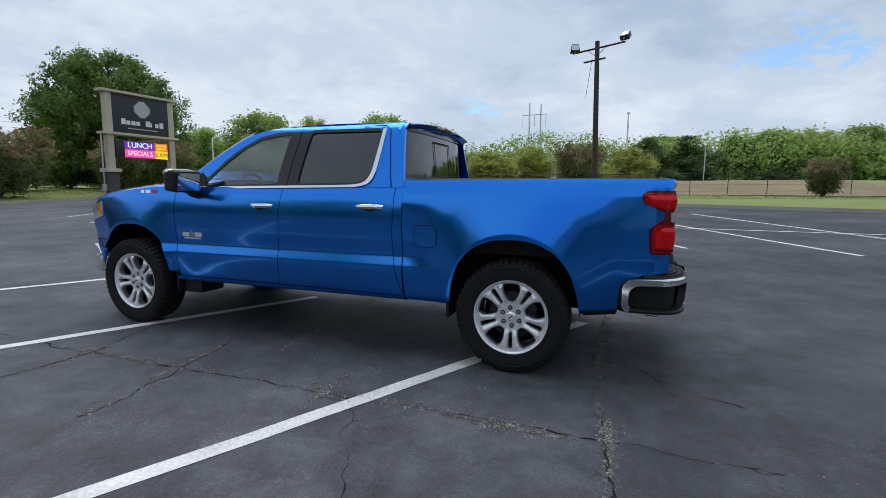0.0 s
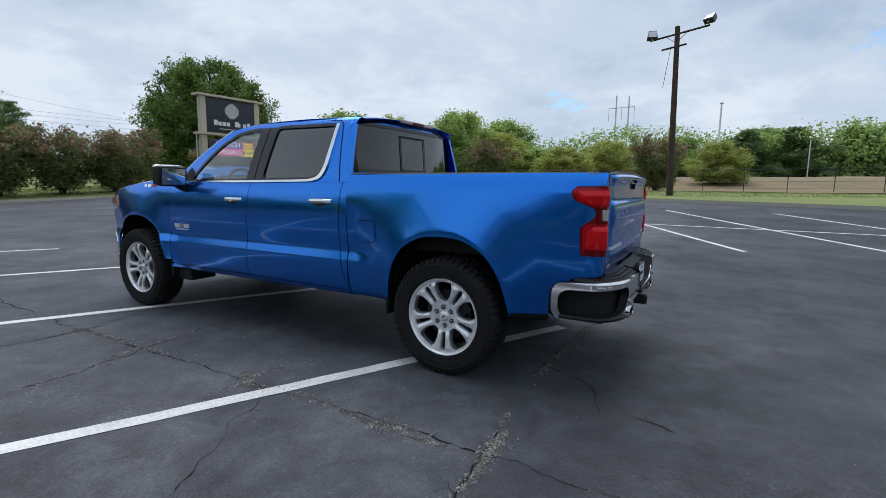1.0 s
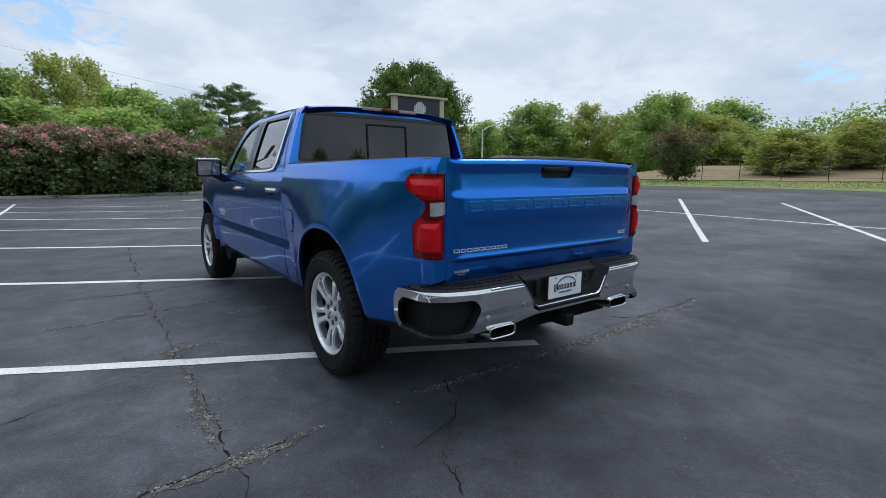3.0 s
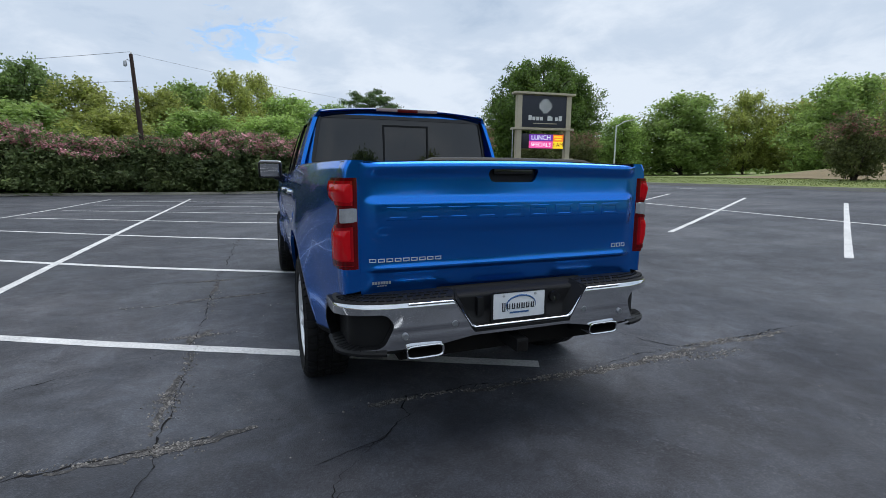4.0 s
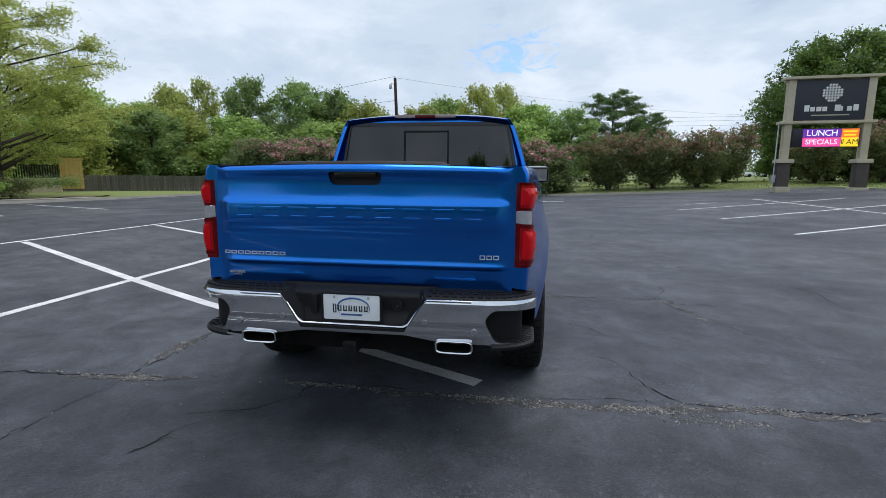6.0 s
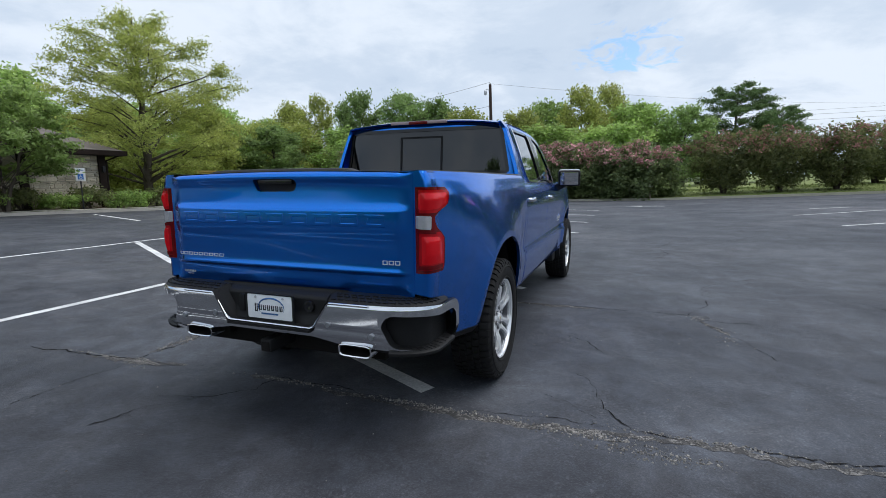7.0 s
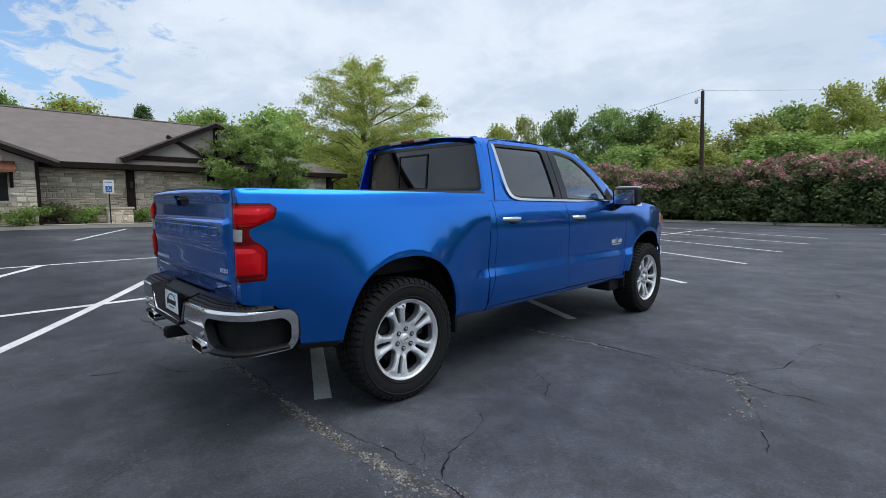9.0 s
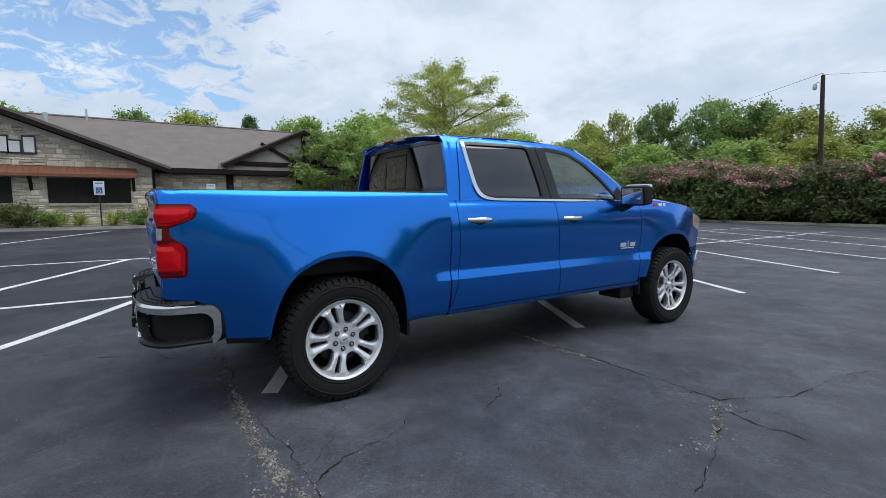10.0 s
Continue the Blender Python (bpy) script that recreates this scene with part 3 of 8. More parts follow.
# short marks by the front verge and along the building
for i, (a, b) in enumerate([((19.8, 14.9), (20.0, 16.8)), ((8.6, 20.0), (10.2, 20.6)), ((-19.4, -6.0), (-13.2, -8.4)), ((-19.6, -2.0), (-13.4, -4.4)), ((-19.8, 2.2), (-13.6, -0.2)), ((-19.6, 10.6), (-13.6, 8.2)), ((-20.0, 14.4), (-14.0, 12.2))]):
    painted(a, b, 0.12, 70 + i)
g = Geo()
for x0, y0 in ((2.4, 24.6),):
    for pts in ([(x0, y0 - 0.1), (x0 + 1.2, y0 - 0.1), (x0 + 1.2, y0 + 0.1), (x0, y0 + 0.1)], [(x0 - 0.7, y0), (x0 + 0.1, y0 - 0.42), (x0 + 0.1, y0 + 0.42)]):
        g.prism(pts, 0.001, 0.005, lambda u, v, w: (u, v, height(u, v) + w))
part("painted_arrow", g.mesh("painted_arrow", smooth=0), PAINT_LINE, pavement)

# cracks: dark open lines, with crumbled edges along the old seams
CRACKS = [
    [(-2.9, -0.78), (-2.05, -0.7), (-1.71, -0.68), (-1.46, -0.62), (-1.17, -0.6), (-0.81, -0.63), (-0.45, -0.56), (-0.16, -0.58), (0.64, -0.62), (1.19, -0.56), (1.82, -0.5), (2.74, -0.5), (3.3, -0.47)],
    [(-0.45, -0.56), (-0.52, -0.7), (-0.5, -0.8), (-0.63, -0.9), (-0.8, -1.07), (-0.99, -1.27), (-1.06, -1.5)],
    [(-0.63, -0.9), (-0.83, -1.02), (-1.05, -1.1)],
    [(-1.79, -1.5), (-1.78, -0.69), (-1.77, -0.1), (-1.75, 0.5), (-1.78, 1.0), (-1.76, 2.3), (-1.78, 4.1), (-1.66, 7.9)],
    [(-2.75, 0.32), (-2.58, 0.41), (-2.36, 0.52), (-2.2, 0.68), (-1.98, 0.72), (-1.77, 0.9)],
    [(-2.6, 2.18), (-2.1, 2.25), (-1.1, 2.4), (-0.3, 2.3)],
    [(1.82, -0.5), (1.66, -0.25), (1.6, 0.0), (1.45, 0.2)],
    [(0.13, 2.12), (0.78, 2.03), (1.2, 2.06), (1.74, 2.06), (2.36, 2.07), (2.6, 2.54), (2.62, 3.3), (2.8, 3.72), (3.4, 4.3)],
    [(2.4, 2.0), (2.5, 1.72), (2.6, 1.58), (2.74, 1.25), (2.85, 0.9)],
    [(2.44, 1.95), (2.68, 1.9), (2.92, 1.92)],
    [(1.64, -0.44), (1.45, -0.27), (1.3, -0.22)],
    [(-3.6, 3.0), (-2.6, 3.3), (-1.8, 3.25), (-0.9, 3.5)],
    [(4.6, 1.3), (4.2, 1.9), (4.35, 2.6), (4.0, 3.3)],
    [(2.2, 5.6), (2.5, 6.4), (2.35, 7.2), (2.7, 8.4)],
    [(5.4, 8.2), (5.2, 9.6), (5.6, 11.3), (5.3, 13.0)],
    [(1.2, 1.1), (1.5, 0.9), (1.62, 0.66)],
]


def ragged(points, seed, amount, step=0.09):
    rng, out = random.Random(seed), [points[0]]
    for a, b in zip(points, points[1:]):
        n = max(2, int(math.dist(a, b) / step))
        for i in range(1, n + 1):
            p = Vector(a).lerp(Vector(b), i / n)
            out.append((p.x + rng.gauss(0, amount), p.y + rng.gauss(0, amount)) if i < n else b)
    return out


for i, c in enumerate(CRACKS):
    # a wandering line of short jagged runs, broken here and there, with side splinters
    pts = ragged(ragged(c, i, 0.02, 0.16), 50 + i, 0.0075, 0.032)
    rng = random.Random(100 + i)
    w, open_here = [], 1.0
    for _ in pts:
        if rng.random() < 0.12:
            open_here = rng.choice((0.25, 0.6, 1.0, 1.5))
        w.append((0.002 + 0.0085 * rng.random() ** 1.6) * open_here * (1.25 if i < 3 else 1.0))
    w[0] = w[-1] = 0.001
    crack = part("crack", strip(pts, w, 0.0032, i, 0.0008, 0.03), CRACK, pavement)
    for k in range(4, len(pts) - 4, 9):
        if rng.random() < 0.45:
            a, n = rng.uniform(0, math.tau), rng.randint(3, 6)
            way = [pts[k]]
            for _ in range(n):
                a += rng.gauss(0, 0.6)
                way.append((way[-1][0] + 0.022 * math.cos(a), way[-1][1] + 0.022 * math.sin(a)))
            part("splinter", strip(way, [0.005 - 0.004 * q / n for q in range(n + 1)], 0.0031, k, 0.0008, 0.02), CRACK, crack)
# crumbled patches: many small flat stones where the surface has broken up
rng = np.random.default_rng(7)
PATCHES = [(-1.79, 1.06, 0.16, 0.06, 140), (-1.79, -0.17, 0.07, 0.24, 150), (-1.69, -0.7, 0.13, 0.07, 150), (-1.82, 3.25, 0.28, 0.06, 90), (-1.76, 0.5, 0.05, 0.4, 90), (-1.75, 2.2, 0.05, 0.7, 110),
           (0.85, -0.62, 0.4, 0.03, 120), (1.55, -0.63, 0.3, 0.05, 260), (1.95, -0.72, 0.22, 0.06, 140), (2.3, -0.5, 0.5, 0.03, 110), (-0.3, -0.6, 0.25, 0.03, 90), (-2.1, -0.7, 0.25, 0.03, 60), (2.45, 2.0, 0.07, 0.1, 60),
           (0.8, 2.04, 0.4, 0.03, 70), (-0.9, 1.9, 0.3, 0.05, 50), (2.6, 1.4, 0.05, 0.2, 40), (-2.3, 2.2, 0.3, 0.04, 50), (0.5, -0.62, 0.14, 0.03, 60)]
v, f = [], []
for cx, cy, sx, sy, n in PATCHES:
    for _ in range(int(n * 1.8)):
        x, y = rng.normal(cx, sx * 0.7), rng.normal(cy, sy * 0.5)
        r, z, a = 0.0025 + 0.009 * rng.random() ** 3.5, height(x, y), rng.random() * 6
        s = len(v)
        for k in range(5):
            q = r * rng.uniform(0.6, 1.2)
            v.append((x + q * math.cos(a + k * 1.257), y + q * math.sin(a + k * 1.257), z + 0.0005))
        for k in range(5):
            v.append((v[s + k][0] * 0.6 + x * 0.4, v[s + k][1] * 0.6 + y * 0.4, z + 0.003 + r * 0.3))
        f += [[s + k, s + (k + 1) % 5, s + 5 + (k + 1) % 5, s + 5 + k] for k in range(5)] + [[s + 5 + k for k in range(5)]]
for _ in range(700):
    x, y = rng.uniform(-6, 7), rng.uniform(-3.5, 9)
    r, z, s = rng.uniform(0.003, 0.007), height(x, y), len(v)
    v += [(x - r, y, z), (x, y - r, z), (x + r, y, z), (x, y + r, z), (x, y, z + r)]
    f += [[s, s + 1, s + 4], [s + 1, s + 2, s + 4], [s + 2, s + 3, s + 4], [s + 3, s, s + 4]]
# worn bands beside the seams, where the binder is gone
BANDS = [
    [(0.3, -0.66), (0.9, -0.67), (1.5, -0.62), (1.9, -0.57)], [(1.7, -0.58), (2.2, -0.56), (2.7, -0.55), (3.0, -0.53)], [(-0.1, -0.63), (0.35, -0.66)],
    [(-2.2, -0.74), (-1.95, -0.73), (-1.75, -0.72), (-1.5, -0.68), (-1.3, -0.63)], [(-1.81, -0.55), (-1.83, -0.3), (-1.8, 0.05), (-1.78, 0.25)], [(-1.82, 0.86), (-1.8, 1.0), (-1.72, 1.12), (-1.66, 1.2)],
    [(-2.1, 2.29), (-1.7, 2.33), (-1.2, 2.42)], [(-1.78, 2.5), (-1.76, 2.9), (-1.78, 3.2)], [(-2.0, 3.27), (-1.65, 3.27)], [(0.6, 2.02), (1.1, 2.02), (1.5, 2.03)], [(-0.7, -0.62), (-0.4, -0.6)], [(2.45, 1.9), (2.53, 1.7), (2.62, 1.5)],
]
for i, c in enumerate(BANDS):
    pts = ragged(c, 300 + i, 0.012)
    rng_b = random.Random(400 + i)
    w = [(0.012 + 0.062 * math.sin(math.pi * (k + 0.5) / len(pts)) ** 0.6) * rng_b.uniform(0.45, 1.0) for k in range(len(pts))]
    part("worn_band", strip(pts, w, 0.0012 + 0.0005 * (i % 4), 500 + i, 0.016, 0.03), AGGREGATE, pavement)
me = bpy.data.meshes.new("loose_stones")
me.from_pydata(v, [], f)
tagged(part("loose_stones", me, CRUMBLE), "tan crumbled asphalt chips and grit along the cracks", "gravel", kind="stuff")

# concrete kerb along the verges
def kerb(a, b):
    d = (Vector(b) - Vector(a)).normalized()
    n = Vector((-d.y, d.x))
    rows, m = [], max(2, int(math.dist(a, b) / 1.5))
    for i in range(m + 1):
        p = Vector(a).lerp(Vector(b), i / m)
        z = height(p.x, p.y)
        rows.append([(p.x + n.x * o, p.y + n.y * o, z + h) for o, h in ((0, -0.05), (0.0, 0.1), (0.02, 0.13), (0.16, 0.14), (0.17, -0.1))])
    tagged(part("kerb", Geo().grid(rows).mesh("kerb", smooth=50), CONCRETE), "low pale concrete kerb beside the grass", "kerb", kind="structure")


kerb((LOT[1], LOT[3]), (LOT[0], LOT[3]))
kerb((LOT[1], LOT[2]), (LOT[1], LOT[3]))
kerb((LOT[0], LOT[3]), (LOT[0], LOT[2]))
# the grass verge cuts across the lot's far corner
rows = []
for k in range(21):
    y = 4.0 - 1.5 * k
    x0 = 21.9 - 0.235 * (4.0 - y)
    rows.append([(x0 + d, y, height(min(x0 + d, 22), y) + 0.14 + 0.02 * d) for d in (0.0, 0.8, 2.0, 4.5, 8.0)])
tagged(part("verge", Geo().grid(rows).mesh("verge", smooth=60, fix=False), GRASS), "mown grass verge beside the lot", "grass", kind="structure")
kerb((21.9 - 0.235 * 30 - 0.02, -26.0), (21.88, 4.0))


# ---- the pickup truck ----
def curve_at(x, pts):
    return float(np.interp(x, [p[0] for p in pts], [p[1] for p in pts]))


def softstep(t):
    t = min(1.0, max(0.0, t))
    return t * t * (3 - 2 * t)


def smooth_line(pts, n=8):
    """A rounded line through points (Catmull-Rom)."""
    out = []
    for i in range(len(pts) - 1):
        p = [Vector(pts[max(0, min(len(pts) - 1, i + k))]) for k in (-1, 0, 1, 2)]
        for j in range(n):
            t = j / n
            out.append(tuple(0.5 * (2 * p[1] + (p[2] - p[0]) * t + (2 * p[0] - 5 * p[1] + 4 * p[2] - p[3]) * t * t + (3 * p[1] - p[0] - 3 * p[2] + p[3]) * t ** 3)))
    return out + [tuple(pts[-1])]


def rounded(pts, r=0.02, n=4):
    """A closed outline with its corners rounded."""
    out, m = [], len(pts)
    for i in range(m):
        a, b, c = Vector(pts[i - 1]), Vector(pts[i]), Vector(pts[(i + 1) % m])
        d = min(r, 0.45 * (a - b).length, 0.45 * (c - b).length)
        p, q = b + (a - b).normalized() * d, b + (c - b).normalized() * d
        for k in range(n + 1):
            t = k / n
            out.append(tuple(p * (1 - t) ** 2 + 2 * b * t * (1 - t) + q * t * t))
    return out


def sheet(name, outer, fn, us=(), vs=(), holes=(), inward=None, smooth=32, rays=(), h=0.007, split=False):
    """A panel: a flat outline with holes, cut into strips, laid on the surface fn(u, v) and turned in at its edges."""
    bm = bmesh.new()
    for loop in (outer, *holes):
        vs_ = [bm.verts.new((p[0], p[1], 0)) for p in loop]
        for i, v in enumerate(vs_):
            bm.edges.new((v, vs_[(i + 1) % len(vs_)]))
    bmesh.ops.triangle_fill(bm, edges=bm.edges[:], use_beauty=True, use_dissolve=False)
    for values, axis in ((us, (1, 0, 0)), (vs, (0, 1, 0))):
        for c in values:
            bmesh.ops.bisect_plane(bm, geom=bm.verts[:] + bm.edges[:] + bm.faces[:], dist=1e-4, plane_co=[a * c for a in axis], plane_no=axis)
    for a in rays:
        bmesh.ops.bisect_plane(bm, geom=bm.verts[:] + bm.edges[:] + bm.faces[:], dist=1e-4, plane_co=(0, 0, 0), plane_no=(math.cos(a), -math.sin(a), 0))
    bmesh.ops.remove_doubles(bm, verts=bm.verts[:], dist=2e-4)
    rim = [e for e in bm.edges if len(e.link_faces) == 1]
    flat = bm.verts.layers.float_vector.new("flat")
    surface = set(bm.faces)
    for v in bm.verts:
        v[flat] = v.co
        v.co = Vector(fn(v.co.x, v.co.y))
    if inward:
        for f in bm.faces:
            f.normal_update()
        made = bmesh.ops.extrude_edge_only(bm, edges=rim)["geom"]
        for v in made:
            if isinstance(v, bmesh.types.BMVert):
                v.co += Vector(inward(v.co))
    bmesh.ops.recalc_face_normals(bm, faces=bm.faces[:])
    bm.normal_update()
    if sum((f.calc_center_median() - Vector((0, 1.5, 1.0))).dot(f.normal) * f.calc_area() for f in bm.faces) < 0:
        bmesh.ops.reverse_faces(bm, faces=bm.faces[:])
    bm.normal_update()
    # the skin is shaded by the true surface, its turned-in edges by their faces
    known, normals = {}, []
    for f in bm.faces:
        for loop in f.loops:
            v = loop.vert
            if f not in surface:
                normals.append(f.normal.copy())
                continue
            if v not in known:
                a, b = v[flat].x, v[flat].y
                du = Vector(fn(a + h, b)) - Vector(fn(a - h, b))
                dv = Vector(fn(a, b + h)) - Vector(fn(a, b - h))
                known[v] = du.cross(dv).normalized()
            n = known[v]
            normals.append(n if n.dot(f.normal) > 0 else -n)
    if split:
        for f in bm.faces:
            f.material_index = int(f not in surface)
    me = bpy.data.meshes.new(name)
    bm.to_mesh(me)
    bm.free()
    me.polygons.foreach_set("use_smooth", [True] * len(me.polygons))
    me.set_sharp_from_angle(angle=radians(smooth))
    me.normals_split_custom_set([tuple(n) for n in normals])
    return me


AXLE_F, HUB = 3.745, 0.412
ARCH = [(0, 0.566), (0.1, 0.56), (0.17, 0.545), (0.26, 0.505), (0.33, 0.452), (0.39, 0.37), (0.43, 0.28), (0.46, 0.17), (0.475, 0.07), (0.48, 0.02)]


def arch_outline(cy, grow=0.0):
    right = [(cy + d * (1 + grow / 0.48), HUB + h * (1 + grow / 0.56)) for d, h in ARCH[::-1]]
    left = [(cy - d * (1 + grow / 0.48), HUB + h * (1 + grow / 0.56)) for d, h in ARCH[1:]]
    return smooth_line(right + left, 3)


SIDE = smooth_line([(0.42, 0.885), (0.47, 0.925), (0.52, 0.945), (0.6, 0.957), (0.67, 0.964), (0.725, 0.9655), (0.738, 0.9635), (0.768, 0.9555), (0.798, 0.9475), (0.812, 0.946), (0.86, 0.9495), (0.95, 0.959), (1.05, 0.966), (1.12, 0.966), (1.18, 0.961), (1.23, 0.953), (1.27, 0.943), (1.3, 0.931), (1.33, 0.917), (1.40, 0.897)], 6)
BED_TOP = smooth_line([(1.285, 0.0), (1.3, 0.004), (1.33, 0.0135), (1.36, 0.0235), (1.375, 0.029), (1.388, 0.035), (1.397, 0.04), (1.405, 0.046)], 5)


def bed_width(y, z):
    """The bed's half width: a ledge under the rail, a soft swell below it, tucked in at the foot."""
    swell = 0.034 - 0.026 * softstep((-0.35 - y) / 0.55)
    if z >= 1.285:
        x = 0.961 - (curve_at(z, BED_TOP) if z > 1.285 else 0)
    elif z >= 0.98:
        t = (1.285 - z) / 0.305
        x = 0.961 + swell * (2 * t - t * t)
    else:
        x = 0.961 + swell - 0.24 * (0.98 - z) ** 2 - 0.045 * softstep((0.53 - z) / 0.11) ** 2
    k = softstep((y - 0.5) / 0.34)
    return x + k * (curve_at(min(z, 1.2), SIDE) - x) * softstep((1.25 - z) / 0.2) if k else x


def flare(y, z):
    """The arches stand proud: an upright lip round each opening, from which the panel falls away."""
    out = 0.0
    for cy in (0.0, AXLE_F):
        d = (math.hypot((y - cy) / 0.48, max(0, z - 0.41) / 0.566) - 1.0) * 0.53
        t = min(1.0, max(0.0, (d - 0.04) / 0.27))
        k = min(1.0, t / 0.16)
        out = max(out, 0.032 * ((1 - t) ** 2 + 0.16 * t * (1 - k)))
    return out * (1 - softstep((z - 1.2) / 0.1))


def half_width(y, z, table=None):
    x = (curve_at(z, table) if table else bed_width(y, z)) + flare(y, z)
    if y < 0.0:
        x -= 0.066 * y * y + 0.034 * y ** 4 * (1 - 0.6 * softstep((z - 1.28) / 0.1))
    if y > 3.7:
        x -= 0.085 * ((y - 3.7) / 0.7) ** 2
    return x


def cab_side(s, off=0.0):
    return lambda y, z: (s * (half_width(y, z, SIDE) + off), y, z)


REAR_Y = -0.935


def bed_side(s, off=0.0):
    """The bed's flank and, past its rear corner, the post beside the tailgate."""

    def fn(u, z):
        w = REAR_Y - u
        xe = half_width(max(u, REAR_Y), z)
        if w <= 0:
            return (s * (xe + off), u, z)
        length, rx, ry = 0.15, max(0.02, xe - 0.852), 0.098
        a = min(1.0, w / length) * math.pi / 2
        x, y = xe - rx * (1 - math.cos(a)), REAR_Y - ry * math.sin(a)
        if w > length:
            x -= w - length
        return (s * (x + off * math.cos(a)), y - off * math.sin(a), z)

    return fn


truck = thing("pickup_truck", "glossy blue crew-cab pickup truck parked over a white stall line", "truck", at=pose(-0.013, 0, 0))
ins = lambda s: (lambda co: (-s * 0.022, 0, 0))
GRID_BED = sorted(set(np.round(np.concatenate([np.arange(0.5, 1.25, 0.02), np.arange(1.255, 1.405, 0.012)]), 4)))
GRID_Z = list(np.arange(0.5, 1.4, 0.03)) + [0.725, 0.735, 0.745, 0.76, 0.775, 0.79, 0.8, 0.815, 1.255, 1.27, 1.285, 1.3, 1.315, 1.335, 1.355, 1.37]
for s, hand in ((-1, "driver"), (1, "passenger")):
    # bed flank
    outline = [(0.848, 0.462), (0.86, 0.7), (0.862, 1.0), (0.858, 1.28), (0.856, 1.394), (-0.9, 1.405), (-1.124, 1.405), (-1.124, 0.8), (-1.0, 0.78), (-0.86, 0.76), (-0.735, 0.62), (-0.71, 0.49), (-0.5, 0.475)]
    arch = [p for p in arch_outline(0.0) if p[1] > 0.46]
    outline = outline + [p for p in arch[::-1]] + [(0.5, 0.462)]
    part("bed_side", sheet("bed_side", outline, bed_side(s), np.arange(-1.12, 0.85, 0.024), GRID_BED, inward=ins(s)), BLUE, truck)
    part("bed_valance", sheet("bed_valance", [(-0.722, 0.512), (-0.712, 0.476), (-0.5, 0.462), (-0.482, 0.5)], bed_side(s, 0.003), np.arange(-0.7, -0.48, 0.04), (0.49,), inward=ins(s)), BLACK, truck)
    # rear door, front door, corner of the cab, wing
    rear_edge = smooth_line([(0.862, 0.49), (0.905, 0.6), (0.94, 0.75), (0.955, 0.95), (0.945, 1.15), (0.94, 1.336)], 5)
    part("cab_corner", sheet("cab_corner", [(0.87, 0.462)] + [(p[0] - 0.006, p[1]) for p in rear_edge] + [(0.87, 1.336)], cab_side(s), np.arange(0.88, 0.95, 0.03), GRID_Z, inward=ins(s)), BLUE, truck)
    seam = smooth_line([(2.045, 0.505), (2.04, 0.8), (2.01, 1.15), (1.99, 1.336)], 4)
    door = part("rear_door", sheet("rear_door", rear_edge + [(p[0] - 0.003, p[1]) for p in seam[::-1]] + [(2.0, 0.502), (0.9, 0.495)], cab_side(s), np.arange(0.9, 2.04, 0.05), GRID_Z, inward=ins(s)), BLUE, truck)
    front_edge = smooth_line([(3.165, 0.52), (3.175, 0.7), (3.195, 0.97), (3.19, 1.2), (3.16, 1.336)], 4)
    door2 = part("front_door", sheet("front_door", [(p[0] + 0.003, p[1]) for p in seam] + front_edge[::-1] + [(3.1, 0.505)], cab_side(s), np.arange(2.05, 3.2, 0.05), GRID_Z, inward=ins(s)), BLUE, truck)
    part("rocker", sheet("rocker", [(0.86, 0.455), (0.875, 0.488), (2.0, 0.495), (3.1, 0.498), (3.17, 0.51), (3.235, 0.455)], cab_side(s, 0.0), np.arange(0.9, 3.2, 0.1), (0.47, 0.485), inward=lambda co: (-s * 0.06, 0, -0.015)), BLUE, truck)
    part("sill_seam", sheet("sill_seam", [(0.87, 0.478), (3.16, 0.478), (3.16, 0.53), (0.87, 0.52)], cab_side(s, -0.008), np.arange(0.9, 3.2, 0.1)), UNDER, truck)
    arch = [p for p in arch_outline(AXLE_F) if p[1] > 0.52]
    wing = [(p[0] + 0.006, p[1]) for p in front_edge[1:]] + [(3.5, 1.335), (4.0, 1.28), (4.3, 1.21), (4.40, 1.1), (4.42, 0.95), (4.40, 0.8), (4.3, 0.7), (4.24, 0.6)] + arch
    part("front_wing", sheet("front_wing", wing, cab_side(s), np.arange(3.2, 4.42, 0.035), GRID_Z, inward=ins(s)), BLUE, truck)
    # wheelhouse liners
    for cy in (0.0, AXLE_F):
        rows = [[(s * x, y, z) for y, z in arch_outline(cy, -0.004)] for x in (0.93, 0.85, 0.6)]
        g = Geo().grid(rows)
        g.f.append(list(range(len(g.v) - len(rows[0]), len(g.v))))
        part("wheel_liner", g.mesh("wheel_liner", smooth=40), UNDER, truck)
    part("mud_flap", Geo().box(s * 0.76, s * 0.965, 0.475, 0.5, 0.36, 0.62).mesh("mud_flap", bevel=0.01), BLACK, truck, "black rubber mud flap")
    part("mud_flap", Geo().box(s * 0.76, s * 0.955, 3.2, 3.225, 0.36, 0.56).mesh("mud_flap", bevel=0.01), BLACK, truck, "black rubber mud flap")
    part("air_dam", Geo().box(s * 0.62, s * 0.9, 2.98, 3.2, 0.33, 0.46).mesh("air_dam", bevel=0.03), BLACK, truck)
    # handles
    for d, y, z in ((door, 1.145, 1.188), (door2, 2.2, 1.178)):
        fn = cab_side(s)
        x = abs(fn(y, z)[0])
        g = Geo()
        rows = []
        for k in range(13):
            t = k / 12 * 2 - 1
            bow = 0.034 * (1 - abs(t) ** 3.5)
            h = 0.019 * (1 - 0.25 * t * t)
            ring = [(s * (x - 0.004 + bow + 0.011 * math.cos(a)), y + t * 0.122, z + h * math.sin(a)) for a in np.linspace(0, math.tau, 10)]
            rows.append(ring)
        g.grid(rows)
        g.f += [list(range(9, -1, -1)), list(range(120, 130))]
